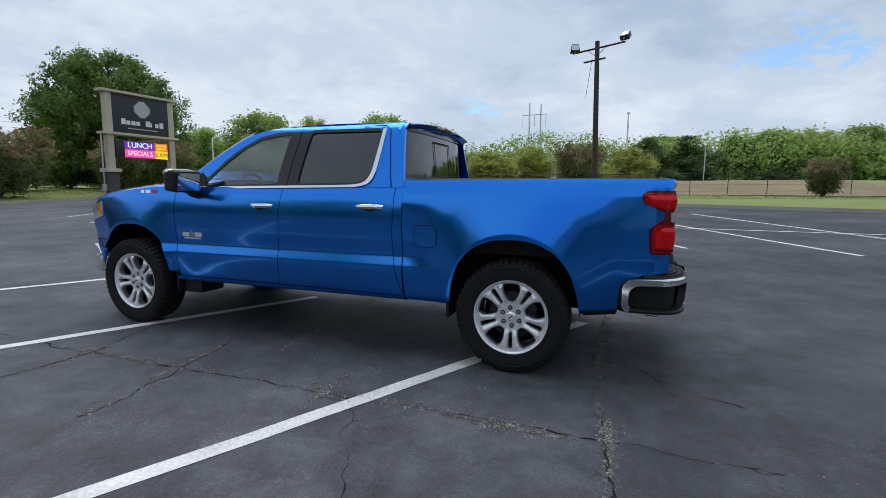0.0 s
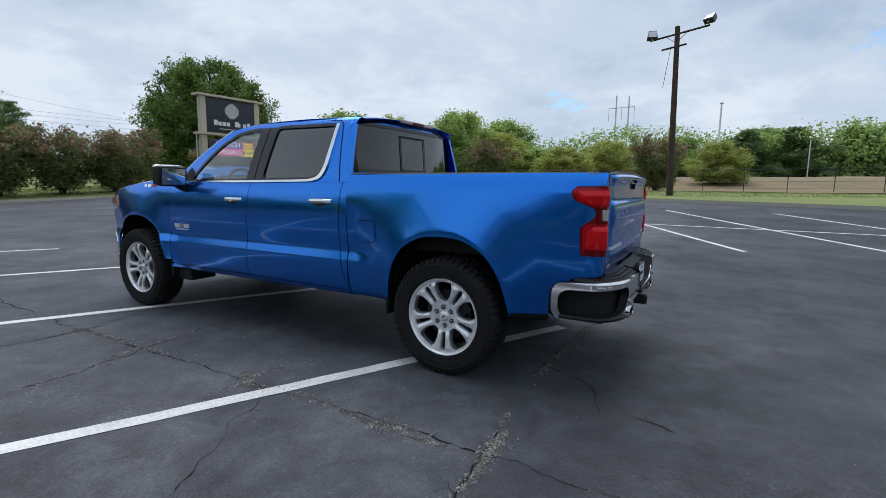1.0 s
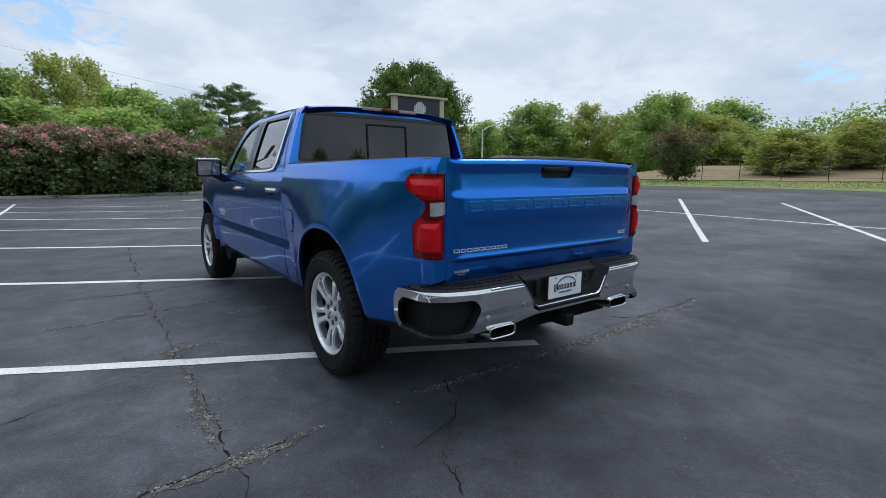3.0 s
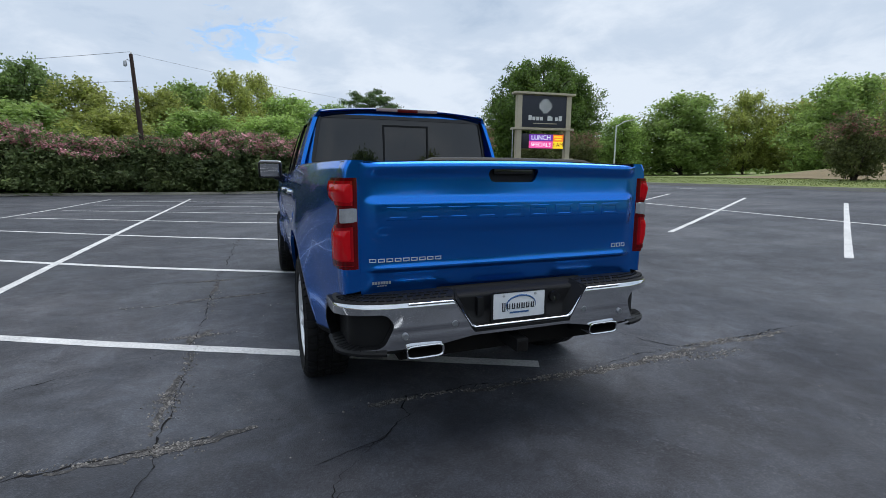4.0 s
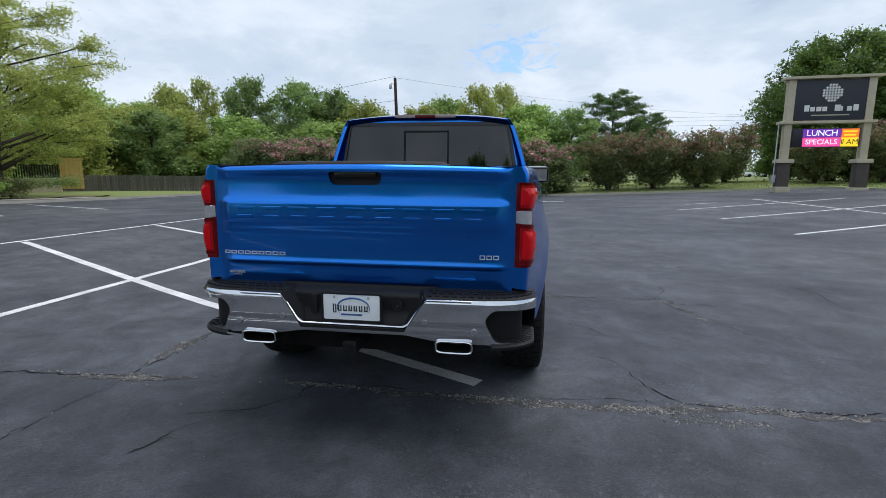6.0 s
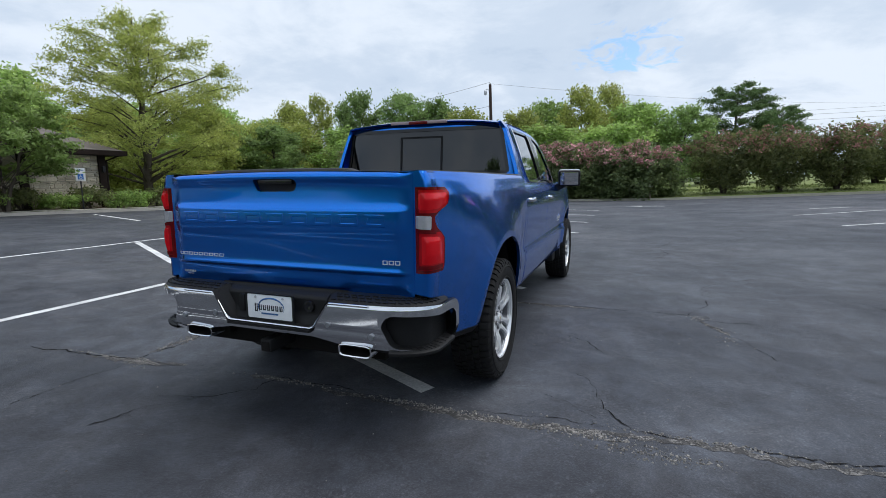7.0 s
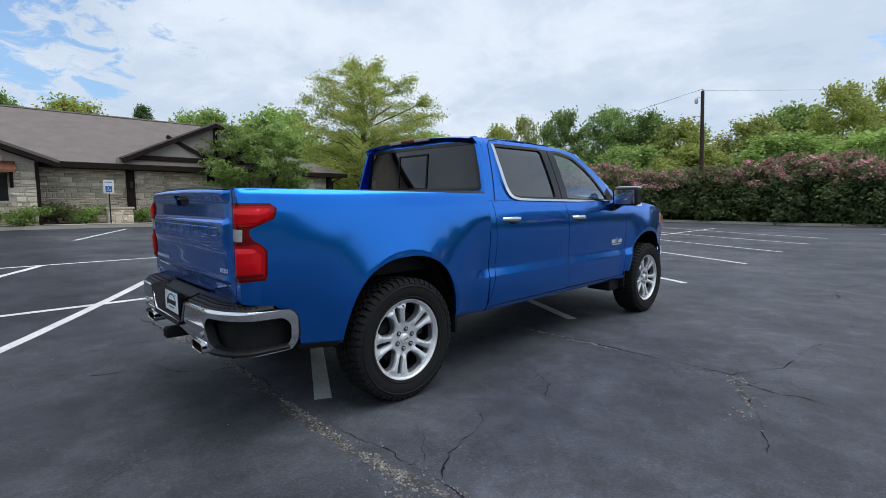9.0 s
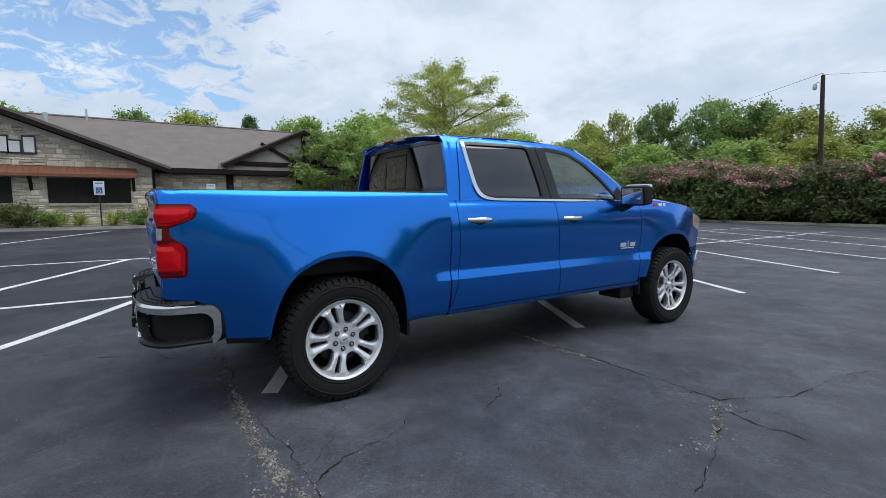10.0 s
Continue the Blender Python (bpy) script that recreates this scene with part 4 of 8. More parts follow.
        part("handle", g.mesh("handle", smooth=50), CHROME, d, "chrome pull handle")
        # flat black patch painted in for the shade behind the handle
        part("handle_recess", sheet("handle_recess", rounded([(y - 0.04, z - 0.038), (y + 0.04, z - 0.038), (y + 0.07, z + 0.012), (y - 0.07, z + 0.012)], 0.03), lambda u, v, fn=cab_side(s, 0.0025): fn(u, v)), GLOSS_BLACK, d, "finger recess, its shade drawn as a flat black patch")
    # badge on the front door: a star between two bars, left plain
    fn = cab_side(s, 0.004)
    star = [(3.0 + r * math.cos(a), 0.9 + r * math.sin(a)) for a, r in ((math.pi / 2 + k * math.pi / 5, 0.045 if k % 2 == 0 else 0.018) for k in range(10))]
    badge = part("badge", sheet("badge", star, fn, inward=ins(s)), CHROME, door2, "small chrome star badge")
    for y0, y1, z0, z1 in ((2.885, 2.965, 0.878, 0.918), (3.035, 3.115, 0.878, 0.918), (2.9, 3.1, 0.858, 0.868)):
        part("badge_bar", sheet("badge_bar", [(y0, z0), (y1, z0), (y1, z1), (y0, z1)], fn, inward=ins(s)), ALLOY, door2)
    # wing badge: red and chrome bars
    fn = cab_side(s, 0.004)
    for k, (y0, y1, m) in enumerate(((3.42, 3.5, RED_LENS), (3.51, 3.58, CHROME), (3.59, 3.64, CHROME))):
        part("wing_badge", sheet("wing_badge", [(y0, 1.275), (y1 - 0.01, 1.275), (y1, 1.305), (y0 + 0.01, 1.305)], fn, inward=ins(s)), m, truck, "red and chrome trim badge")

# filler flap, driver's side only
fn = bed_side(-1, 0.002)
flap = rounded([(0.565, 0.89), (0.765, 0.885), (0.765, 1.055), (0.565, 1.06)], 0.05, 6)
inner = rounded([(0.571, 0.896), (0.759, 0.891), (0.759, 1.049), (0.571, 1.054)], 0.045, 6)
part("filler_flap", sheet("filler_flap", inner, bed_side(-1, 0.004), np.arange(0.58, 0.76, 0.03), np.arange(0.9, 1.05, 0.03), inward=lambda co: (0.006, 0, 0)), BLUE, truck)
part("filler_flap_seam", sheet("filler_flap_seam", flap, bed_side(-1, 0.0012), np.arange(0.58, 0.76, 0.03), np.arange(0.9, 1.05, 0.03)), UNDER, truck)
part("filler_latch", sheet("filler_latch", rounded([(0.575, 0.955), (0.6, 0.955), (0.6, 0.995), (0.575, 0.995)], 0.012), bed_side(-1, 0.008), inward=lambda co: (0.01, 0, 0)), BLUE, truck)

# greenhouse
GLASSHOUSE = [(1.33, 0.9165), (1.36, 0.905), (1.45, 0.884), (1.6, 0.84), (1.75, 0.79), (1.8, 0.77), (1.84, 0.745), (1.87, 0.71)]


def house(s, off=0.0):
    def fn(y, z):
        x = curve_at(z, GLASSHOUSE) + off
        if y > 2.0:
            x -= 0.05 * ((y - 2.0) / 1.1) ** 2
        return (s * x, y, z)

    return fn


RAIL = smooth_line([(0.9, 1.852), (1.2, 1.866), (1.6, 1.872), (2.0, 1.862), (2.25, 1.838), (2.45, 1.785), (2.7, 1.66), (2.95, 1.51), (3.17, 1.345)], 6)
F_GLASS = rounded([(2.06, 1.352), (2.9, 1.342), (2.9, 1.375), (2.68, 1.555), (2.5, 1.675), (2.3, 1.765), (2.12, 1.795), (1.985, 1.803)], 0.035)
R_GLASS = rounded([(1.87, 1.358), (1.3, 1.366), (1.205, 1.392), (1.158, 1.46), (1.132, 1.6), (1.112, 1.8), (1.79, 1.808)], 0.05)


def grown(outline, d):
    n, out = len(outline), []
    area = sum(outline[i - 1][0] * outline[i][1] - outline[i][0] * outline[i - 1][1] for i in range(n))
    for i in range(n):
        a, b = Vector(outline[i - 1]), Vector(outline[(i + 1) % n])
        t = (b - a).normalized()
        m = Vector((t.y, -t.x)) * (1 if area > 0 else -1)
        out.append((outline[i][0] + m.x * d, outline[i][1] + m.y * d))
    return out


for s in (-1, 1):
    outer = [(0.874, 1.339), (0.878, 1.4), (0.9, 1.6), (0.92, 1.8)] + RAIL + [(3.0, 1.336), (2.0, 1.339)]
    part("cab_side_frame", sheet("cab_side_frame", outer, house(s), np.arange(0.95, 3.1, 0.08), np.arange(1.36, 1.86, 0.04), holes=[F_GLASS, R_GLASS], inward=lambda co: (-s * 0.03, 0, 0)), BLUE, truck)
    part("door_cut", sheet("door_cut", [(0.975, 1.34), (1.0, 1.5), (1.02, 1.65), (1.04, 1.8), (1.09, 1.842), (1.2, 1.846), (1.2, 1.8415), (1.095, 1.837), (1.047, 1.797), (1.027, 1.65), (1.007, 1.5), (0.982, 1.34)], house(s, 0.0025), vs=np.arange(1.4, 1.84, 0.04)), UNDER, truck)
    for outline, m, nm, lab in ((F_GLASS, SIDE_GLASS, "front_window", "clear front side window"), (R_GLASS, DARK_GLASS, "rear_window", "dark privacy side window")):
        w = part(nm, sheet(nm, grown(outline, 0.004), house(s, -0.008), np.arange(1.1, 3.0, 0.12), np.arange(1.36, 1.8, 0.05)), m, truck, lab)
        ring = grown(outline, 0.016)
        part("window_frame", sheet("window_frame", ring, house(s, 0.0035), np.arange(1.1, 3.0, 0.12), np.arange(1.36, 1.8, 0.05), holes=[grown(outline, -0.010)], inward=lambda co: (-s * 0.012, 0, 0)), GLOSS_BLACK, w, "gloss black window frame")
    part("door_pillar", sheet("door_pillar", [(2.066, 1.352), (1.864, 1.358), (1.78, 1.812), (1.99, 1.81)], house(s, 0.006), np.arange(1.8, 2.05, 0.05), np.arange(1.36, 1.8, 0.05), inward=lambda co: (-s * 0.012, 0, 0)), GLOSS_BLACK, truck, "gloss black centre pillar cover")
    part("pillar_gap", sheet("pillar_gap", [(1.966, 1.352), (1.958, 1.352), (1.882, 1.81), (1.89, 1.81)], house(s, 0.0075), vs=np.arange(1.36, 1.8, 0.05)), UNDER, truck)
    part("mirror_sail", sheet("mirror_sail", [(2.88, 1.342), (3.1, 1.342), (2.95, 1.47), (2.88, 1.42)], house(s, 0.006), inward=lambda co: (-s * 0.012, 0, 0)), BLACK, truck)
    # chrome moulding: along the belt, sweeping up behind the rear window
    low = smooth_line([(3.08, 1.318), (2.5, 1.326), (2.0, 1.332), (1.6, 1.337), (1.4, 1.34), (1.27, 1.346), (1.18, 1.374), (1.128, 1.45), (1.1, 1.59), (1.086, 1.7), (1.075, 1.81)], 5)
    high = smooth_line([(3.08, 1.336), (2.5, 1.344), (2.0, 1.350), (1.6, 1.355), (1.42, 1.358), (1.29, 1.365), (1.212, 1.39), (1.163, 1.458), (1.136, 1.595), (1.12, 1.7), (1.107, 1.81)], 5)

    def mould(y, z, s=s):
        return (s * (max(half_width(y, min(z, 1.33), SIDE), 0) * 0 + curve_at(z, GLASSHOUSE) + 0.014 - (0.05 * ((y - 2.0) / 1.1) ** 2 if y > 2 else 0)), y, z)

    part("belt_moulding", sheet("belt_moulding", low + high[::-1], mould, np.arange(1.1, 3.0, 0.08), inward=lambda co: (-s * 0.025, 0, 0)), CHROME, truck, "bright chrome window moulding")
    # door mirror
    mirror = part("door_mirror", Geo().box(-0.13, 0.13, -0.075, 0.075, -0.095, 0.095).mesh("door_mirror", bevel=0.045, segments=4), BLACK, truck, "black door mirror with a chrome cap", at=pose(s * 1.085, 2.93, 1.385, 7, 0, s * 6))
    part("mirror_cap", Geo().box(-0.128, 0.128, 0.0, 0.086, -0.04, 0.1).mesh("mirror_cap", bevel=0.045, segments=4), CHROME, mirror, "chrome mirror cap")
    part("mirror_glass", Geo().box(-0.105, 0.105, -0.08, -0.073, -0.075, 0.075).mesh("mirror_glass", bevel=0.003), CHROME, mirror, "reflecting mirror glass")
    part("mirror_arm", Geo().prism(rounded([(-0.16, -0.17), (-0.02, -0.09), (0.03, -0.05), (-0.1, -0.04), (-0.2, -0.1)], 0.02), -0.045, 0.05, lambda u, v, w: (s * u, w, v)).mesh("mirror_arm", bevel=0.01), BLACK, mirror)

# roof, windscreen, back of the cab
def roof_z(x, y):
    side = abs(x) / 0.72
    top = curve_at(y, [(0.86, 1.885), (1.1, 1.905), (1.5, 1.915), (1.9, 1.912), (2.2, 1.893), (2.42, 1.862)])
    return top - 0.045 * side ** 3 - 0.012 * side ** 8


ys = list(np.linspace(0.9, 2.42, 20))
g = Geo().grid([[(x, y, roof_z(x, y) if abs(x) < 0.72 else curve_at(y, RAIL)) for x in list(np.linspace(-0.715, 0.715, 31))] for y in ys])
part("roof", g.mesh("roof", smooth=40), BLUE, truck)
for s in (-1, 1):
    rows = [[(s * 0.715, y, roof_z(0.715, y)), (s * 0.727, y, 0.5 * roof_z(0.715, y) + 0.5 * curve_at(y, RAIL) + 0.003), (house(s)(y, min(1.869, curve_at(y, RAIL)))[0], y, curve_at(y, RAIL))] for y in list(np.linspace(0.9, 2.42, 24))]
    part("roof_rail", Geo().grid(rows).mesh("roof_rail", smooth=60), BLUE, truck)
    part("rain_gutter", Geo().tube([(s * 0.712, y, roof_z(0.712, y) + 0.0005) for y in np.linspace(0.98, 2.4, 12)], 0.004, 6), BLACK, truck)


def screen(x, t):
    y, z = 2.42 + 0.86 * t, 1.862 - 0.53 * t - 0.02 * math.sin(math.pi * t) * -1
    w = 0.69 + 0.16 * t
    return (x * w, y + 0.12 * (1 - x * x) * t, z - 0.012 * abs(x) ** 3)


part("windscreen", Geo().grid([[screen(x, t) for x in np.linspace(-1, 1, 17)] for t in np.linspace(0, 1, 9)]).mesh("windscreen", smooth=60), SIDE_GLASS, truck, "clear raked windscreen")
for s in (-1, 1):
    rows = []
    for t in np.linspace(0, 1, 14):
        y = 2.42 + t * 0.75
        z = curve_at(y, RAIL)
        a = Vector(screen(s, min(1, t * 0.9)))
        b = Vector((house(s)(y, min(z, 1.869))[0], y, z))
        rows.append([a, (a + b) / 2 + Vector((s * 0.006, 0.0, 0.008)), b])
    part("windscreen_pillar", Geo().grid(rows).mesh("windscreen_pillar", smooth=60), BLUE, truck)


def back_wall(x, z, off=0.0):
    return (x, 0.89 + 0.045 * max(0.0, z - 1.3) / 0.6 + 0.05 * (abs(x) / 0.85) ** 4 - off - 0.03 * (1 - (x / 0.85) ** 2), z)


wall = [(-0.9, 1.0), (0.9, 1.0), (0.905, 1.36), (0.84, 1.6), (0.775, 1.8), (0.72, 1.865), (-0.72, 1.865), (-0.775, 1.8), (-0.84, 1.6), (-0.905, 1.36)]
pane = rounded([(-0.8, 1.425), (0.8, 1.425), (0.735, 1.8), (0.7, 1.822), (-0.7, 1.822), (-0.735, 1.8)], 0.035)
part("cab_back", sheet("cab_back", wall, back_wall, np.arange(-0.85, 0.9, 0.1), np.arange(1.05, 1.85, 0.06), holes=[pane], inward=lambda co: (0, 0.02, 0)), BLUE, truck)
rw = part("rear_screen", sheet("rear_screen", grown(pane, 0.006), lambda x, z: back_wall(x, z, -0.006), np.arange(-0.8, 0.8, 0.1), np.arange(1.45, 1.8, 0.06)), REAR_GLASS, truck, "dark privacy rear screen with sliding pane")
part("screen_surround", sheet("screen_surround", grown(pane, 0.006), lambda x, z: back_wall(x, z, 0.003), np.arange(-0.8, 0.85, 0.1), np.arange(1.45, 1.8, 0.06), holes=[grown(pane, -0.022)]), GLOSS_BLACK, rw)
slider = [(-0.205, 1.44), (0.205, 1.44), (0.205, 1.755), (-0.205, 1.755)]
part("slider_frame", sheet("slider_frame", slider, lambda x, z: back_wall(x, z, 0.001), np.arange(-0.2, 0.2, 0.1), (1.5, 1.6, 1.7), holes=[[(-0.19, 1.455), (0.19, 1.455), (0.19, 1.74), (-0.19, 1.74)]]), BLACK, rw)
# roof lip with the high stop lamp
lip = part("roof_lip", Geo().grid([[(x, 0.9 - 0.045 * (1 - (x / 0.74) ** 2) * 0.6 + o, z - 0.04 * (abs(x) / 0.74) ** 3) for x in np.linspace(-0.72, 0.72, 21)] for o, z in ((0.06, 1.897), (0.0, 1.886), (-0.035, 1.878), (-0.03, 1.868), (0.03, 1.845))]).mesh("roof_lip", smooth=50), BLUE, truck)
part("roof_lip_underside", Geo().grid([[(x, 0.9 - 0.045 * (1 - (x / 0.74) ** 2) * 0.6 + o, z - 0.04 * (abs(x) / 0.74) ** 3) for x in np.linspace(-0.715, 0.715, 21)] for o, z in ((-0.032, 1.8675), (0.02, 1.85), (0.06, 1.825))]).mesh("roof_lip_underside", smooth=50), BLUE, truck)
lamp = part("stop_lamp", Geo().box(-0.27, 0.27, 0.828, 0.86, 1.858, 1.886).mesh("stop_lamp", bevel=0.008), PALE_LENS, truck, "high stop lamp, red between clear ends")
part("red_lens", Geo().box(-0.09, 0.09, 0.823, 0.858, 1.855, 1.883).mesh("red_lens", bevel=0.008), DEEP_RED, lamp)

# bonnet and front end
def bonnet(x, y):
    t = (y - 3.15) / 1.33
    z = 1.352 + 0.03 * t - 0.155 * t ** 2.2 + 0.045 * (1 - (x / 0.84) ** 2) + 0.02 * softstep((0.5 - abs(x)) / 0.14)
    return z - 0.04 * softstep((abs(x) - 0.72) / 0.2)


part("bonnet", Geo().grid([[(x * (1 - 0.06 * max(0, (y - 3.9)) ** 2), y + 0.13 * (1 - (x / 0.9) ** 2) * (y - 3.15) / 1.3, bonnet(x, y)) for x in np.linspace(-0.905, 0.905, 37)] for y in np.linspace(3.15, 4.38, 22)]).mesh("bonnet", smooth=40), BLUE, truck)
nose = lambda x, z, o=0.0: (x, 4.34 + 0.23 * (1 - (x / 0.95) ** 2) - 0.06 * max(0, (z - 0.95)) + o, z)
part("front_panel", sheet("front_panel", [(-0.83, 0.62), (0.83, 0.62), (0.84, 1.1), (0.82, 1.2), (-0.82, 1.2), (-0.84, 1.1)], nose, np.arange(-0.85, 0.86, 0.1), (0.8, 1.0), inward=lambda co: (0, -0.1, 0)), BLACK, truck)
grille = part("grille", sheet("grille", rounded([(-0.6, 0.8), (0.6, 0.8), (0.62, 1.17), (-0.62, 1.17)], 0.06), lambda x, z: nose(x, z, 0.02), np.arange(-0.6, 0.6, 0.1), inward=lambda co: (0, -0.04, 0)), GLOSS_BLACK, truck)
for z in (0.86, 0.93, 1.0, 1.07, 1.13):
    part("grille_bar", Geo().tube([nose(x, z, 0.03) for x in np.linspace(-0.58, 0.58, 9)], 0.012, 6), CHROME, grille)
fb = part("front_bumper", sheet("front_bumper", rounded([(-0.95, 0.46), (0.95, 0.46), (0.95, 0.68), (0.85, 0.74), (-0.85, 0.74), (-0.95, 0.68)], 0.05), lambda x, z: (x * 0.985, 4.49 + 0.12 * (1 - (x / 0.95) ** 2) - 0.24 * softstep((abs(x) - 0.82) / 0.16), z), np.arange(-0.94, 0.95, 0.04), (0.52, 0.6, 0.68), inward=lambda co: (0, -0.16, 0)), CHROME, truck, "chrome front bumper")
for s in (-1, 1):
    lampf = part("headlight", sheet("headlight", rounded([(4.2, 1.045), (4.39, 0.99), (4.42, 1.13), (4.22, 1.19)], 0.02), cab_side(s, 0.006), np.arange(4.2, 4.42, 0.03), inward=ins(s)), CLEAR_LENS, truck, "wrap-round headlight with amber marker")
    part("marker", sheet("marker", rounded([(4.215, 1.06), (4.26, 1.05), (4.28, 1.16), (4.235, 1.17)], 0.01), cab_side(s, 0.011), inward=ins(s)), AMBER, lampf, "amber side marker")
    part("headlight_front", sheet("headlight_front", rounded([(s * 0.64, 0.98), (s * 0.87, 0.98), (s * 0.86, 1.18), (s * 0.64, 1.18)], 0.03), lambda x, z: nose(x, z, 0.016), inward=lambda co: (0, -0.03, 0)), CLEAR_LENS, truck)

# tailgate
TG = smooth_line([(0.775, -1.022), (0.83, -1.034), (0.882, -1.043), (0.893, -1.051), (0.902, -1.056), (0.93, -1.05), (1.0, -1.049), (1.06, -1.052), (1.1, -1.061), (1.14, -1.064), (1.2, -1.062), (1.215, -1.06), (1.235, -1.05), (1.25, -1.047), (1.29, -1.044), (1.33, -1.043), (1.348, -1.051), (1.36, -1.06), (1.375, -1.062), (1.39, -1.056), (1.4, -1.035)], 4)


def gate(x, z, off=0.0):
    blend = softstep((0.79 - abs(x)) / 0.09)
    y = curve_at(z, TG) * blend + (1 - blend) * -1.036
    return (x, y - off - 0.012 * (1 - (x / 0.8) ** 2), z + 0.012 * (1 - (x / 0.8) ** 2) * softstep((z - 1.2) / 0.2))


handle_cut = rounded([(-0.138, 1.3), (0.118, 1.3), (0.135, 1.362), (-0.155, 1.362)], 0.03)
tail = part("tailgate", sheet("tailgate", rounded([(-0.792, 0.778), (0.792, 0.778), (0.79, 1.4), (-0.79, 1.4)], 0.015), gate, list(np.arange(-0.78, 0.79, 0.04)) + [-0.75, -0.73, -0.71, 0.71, 0.73, 0.75], sorted(set(np.round(np.concatenate([np.arange(0.8, 1.4, 0.02), [0.885, 0.89, 0.895, 0.905, 0.91, 1.07, 1.075, 1.09, 1.205, 1.21, 1.215, 1.225, 1.235, 1.245, 1.25, 1.36, 1.37, 1.375, 1.385, 1.39]]), 4))), holes=[handle_cut], inward=lambda co: (0, 0.03, 0), smooth=50), BLUE, truck)
part("tailgate_handle", sheet("tailgate_handle", grown(handle_cut, 0.004), lambda x, z: gate(x, z, -0.028), inward=lambda co: (0, 0.02, 0)), BLACK, tail, "black recessed handle with camera")
part("handle_lip", Geo().box(-0.12, 0.1, -1.058, -1.035, 1.345, 1.372).mesh("handle_lip", bevel=0.006), GLOSS_BLACK, tail)
part("tailgate_cap", Geo().grid([[(x, y, 1.399 + 0.014 * (1 - (x / 0.8) ** 2) + h * softstep((0.46 - abs(x)) / 0.03)) for x in np.linspace(-0.785, 0.785, 41)] for y, h in ((-1.05, 0.0), (-1.04, 0.012), (-1.0, 0.016), (-0.97, 0.012), (-0.965, -0.03))]).mesh("tailgate_cap", smooth=50), BLACK, tail, "black plastic tailgate cap")
# raised maker's name in body colour, as plain hollow blocks
for k in range(9):
    c = -0.615 + k * 0.151
    w = 0.06
    ring_o, ring_i = [(c - w, 1.133), (c + w, 1.133), (c + w * 0.92, 1.19), (c - w * 0.92, 1.19)], [(c - w + 0.02, 1.145), (c + w - 0.02, 1.145), (c + w - 0.023, 1.178), (c - w + 0.023, 1.178)]
    part("embossed_block", sheet("embossed_block", ring_o, lambda x, z: gate(x, z, 0.0014), (c,), holes=[ring_i], inward=lambda co: (0, 0.002, math.copysign(0.0035, co.z - 1.1615) * (1 if abs(co.z - 1.1615) > 0.022 else -1)), smooth=15), BLUE, tail)


def bars(parent, x0, x1, z0, z1, n, mat, fn, name):
    step = (x1 - x0) / n
    for k in range(n):
        a, b = x0 + k * step, x0 + (k + 0.78) * step
        e = min(0.0036, (z1 - z0) * 0.3)
        cut = [[(a + e, z0 + e), (b - e, z0 + e), (b - e, z1 - e), (a + e, z1 - e)]] if z1 - z0 > 0.016 else []
        part(name, sheet(name, [(a, z0), (b, z0), (b, z1), (a, z1)], fn, holes=cut, inward=lambda co: (0, 0.004, 0)), mat, parent)


bars(tail, -0.752, -0.392, 0.935, 0.952, 9, ALLOY, lambda x, z: gate(x, z, 0.004), "model_bar")
bars(tail, 0.628, 0.73, 0.943, 0.964, 3, ALLOY, lambda x, z: gate(x, z, 0.004), "trim_bar")
bars(tail, -0.738, -0.645, 0.826, 0.84, 7, GALV, lambda x, z: gate(x, z, 0.001), "dealer_bar")
bars(tail, -0.715, -0.665, 0.815, 0.82, 4, GALV, lambda x, z: gate(x, z, 0.001), "dealer_bar")

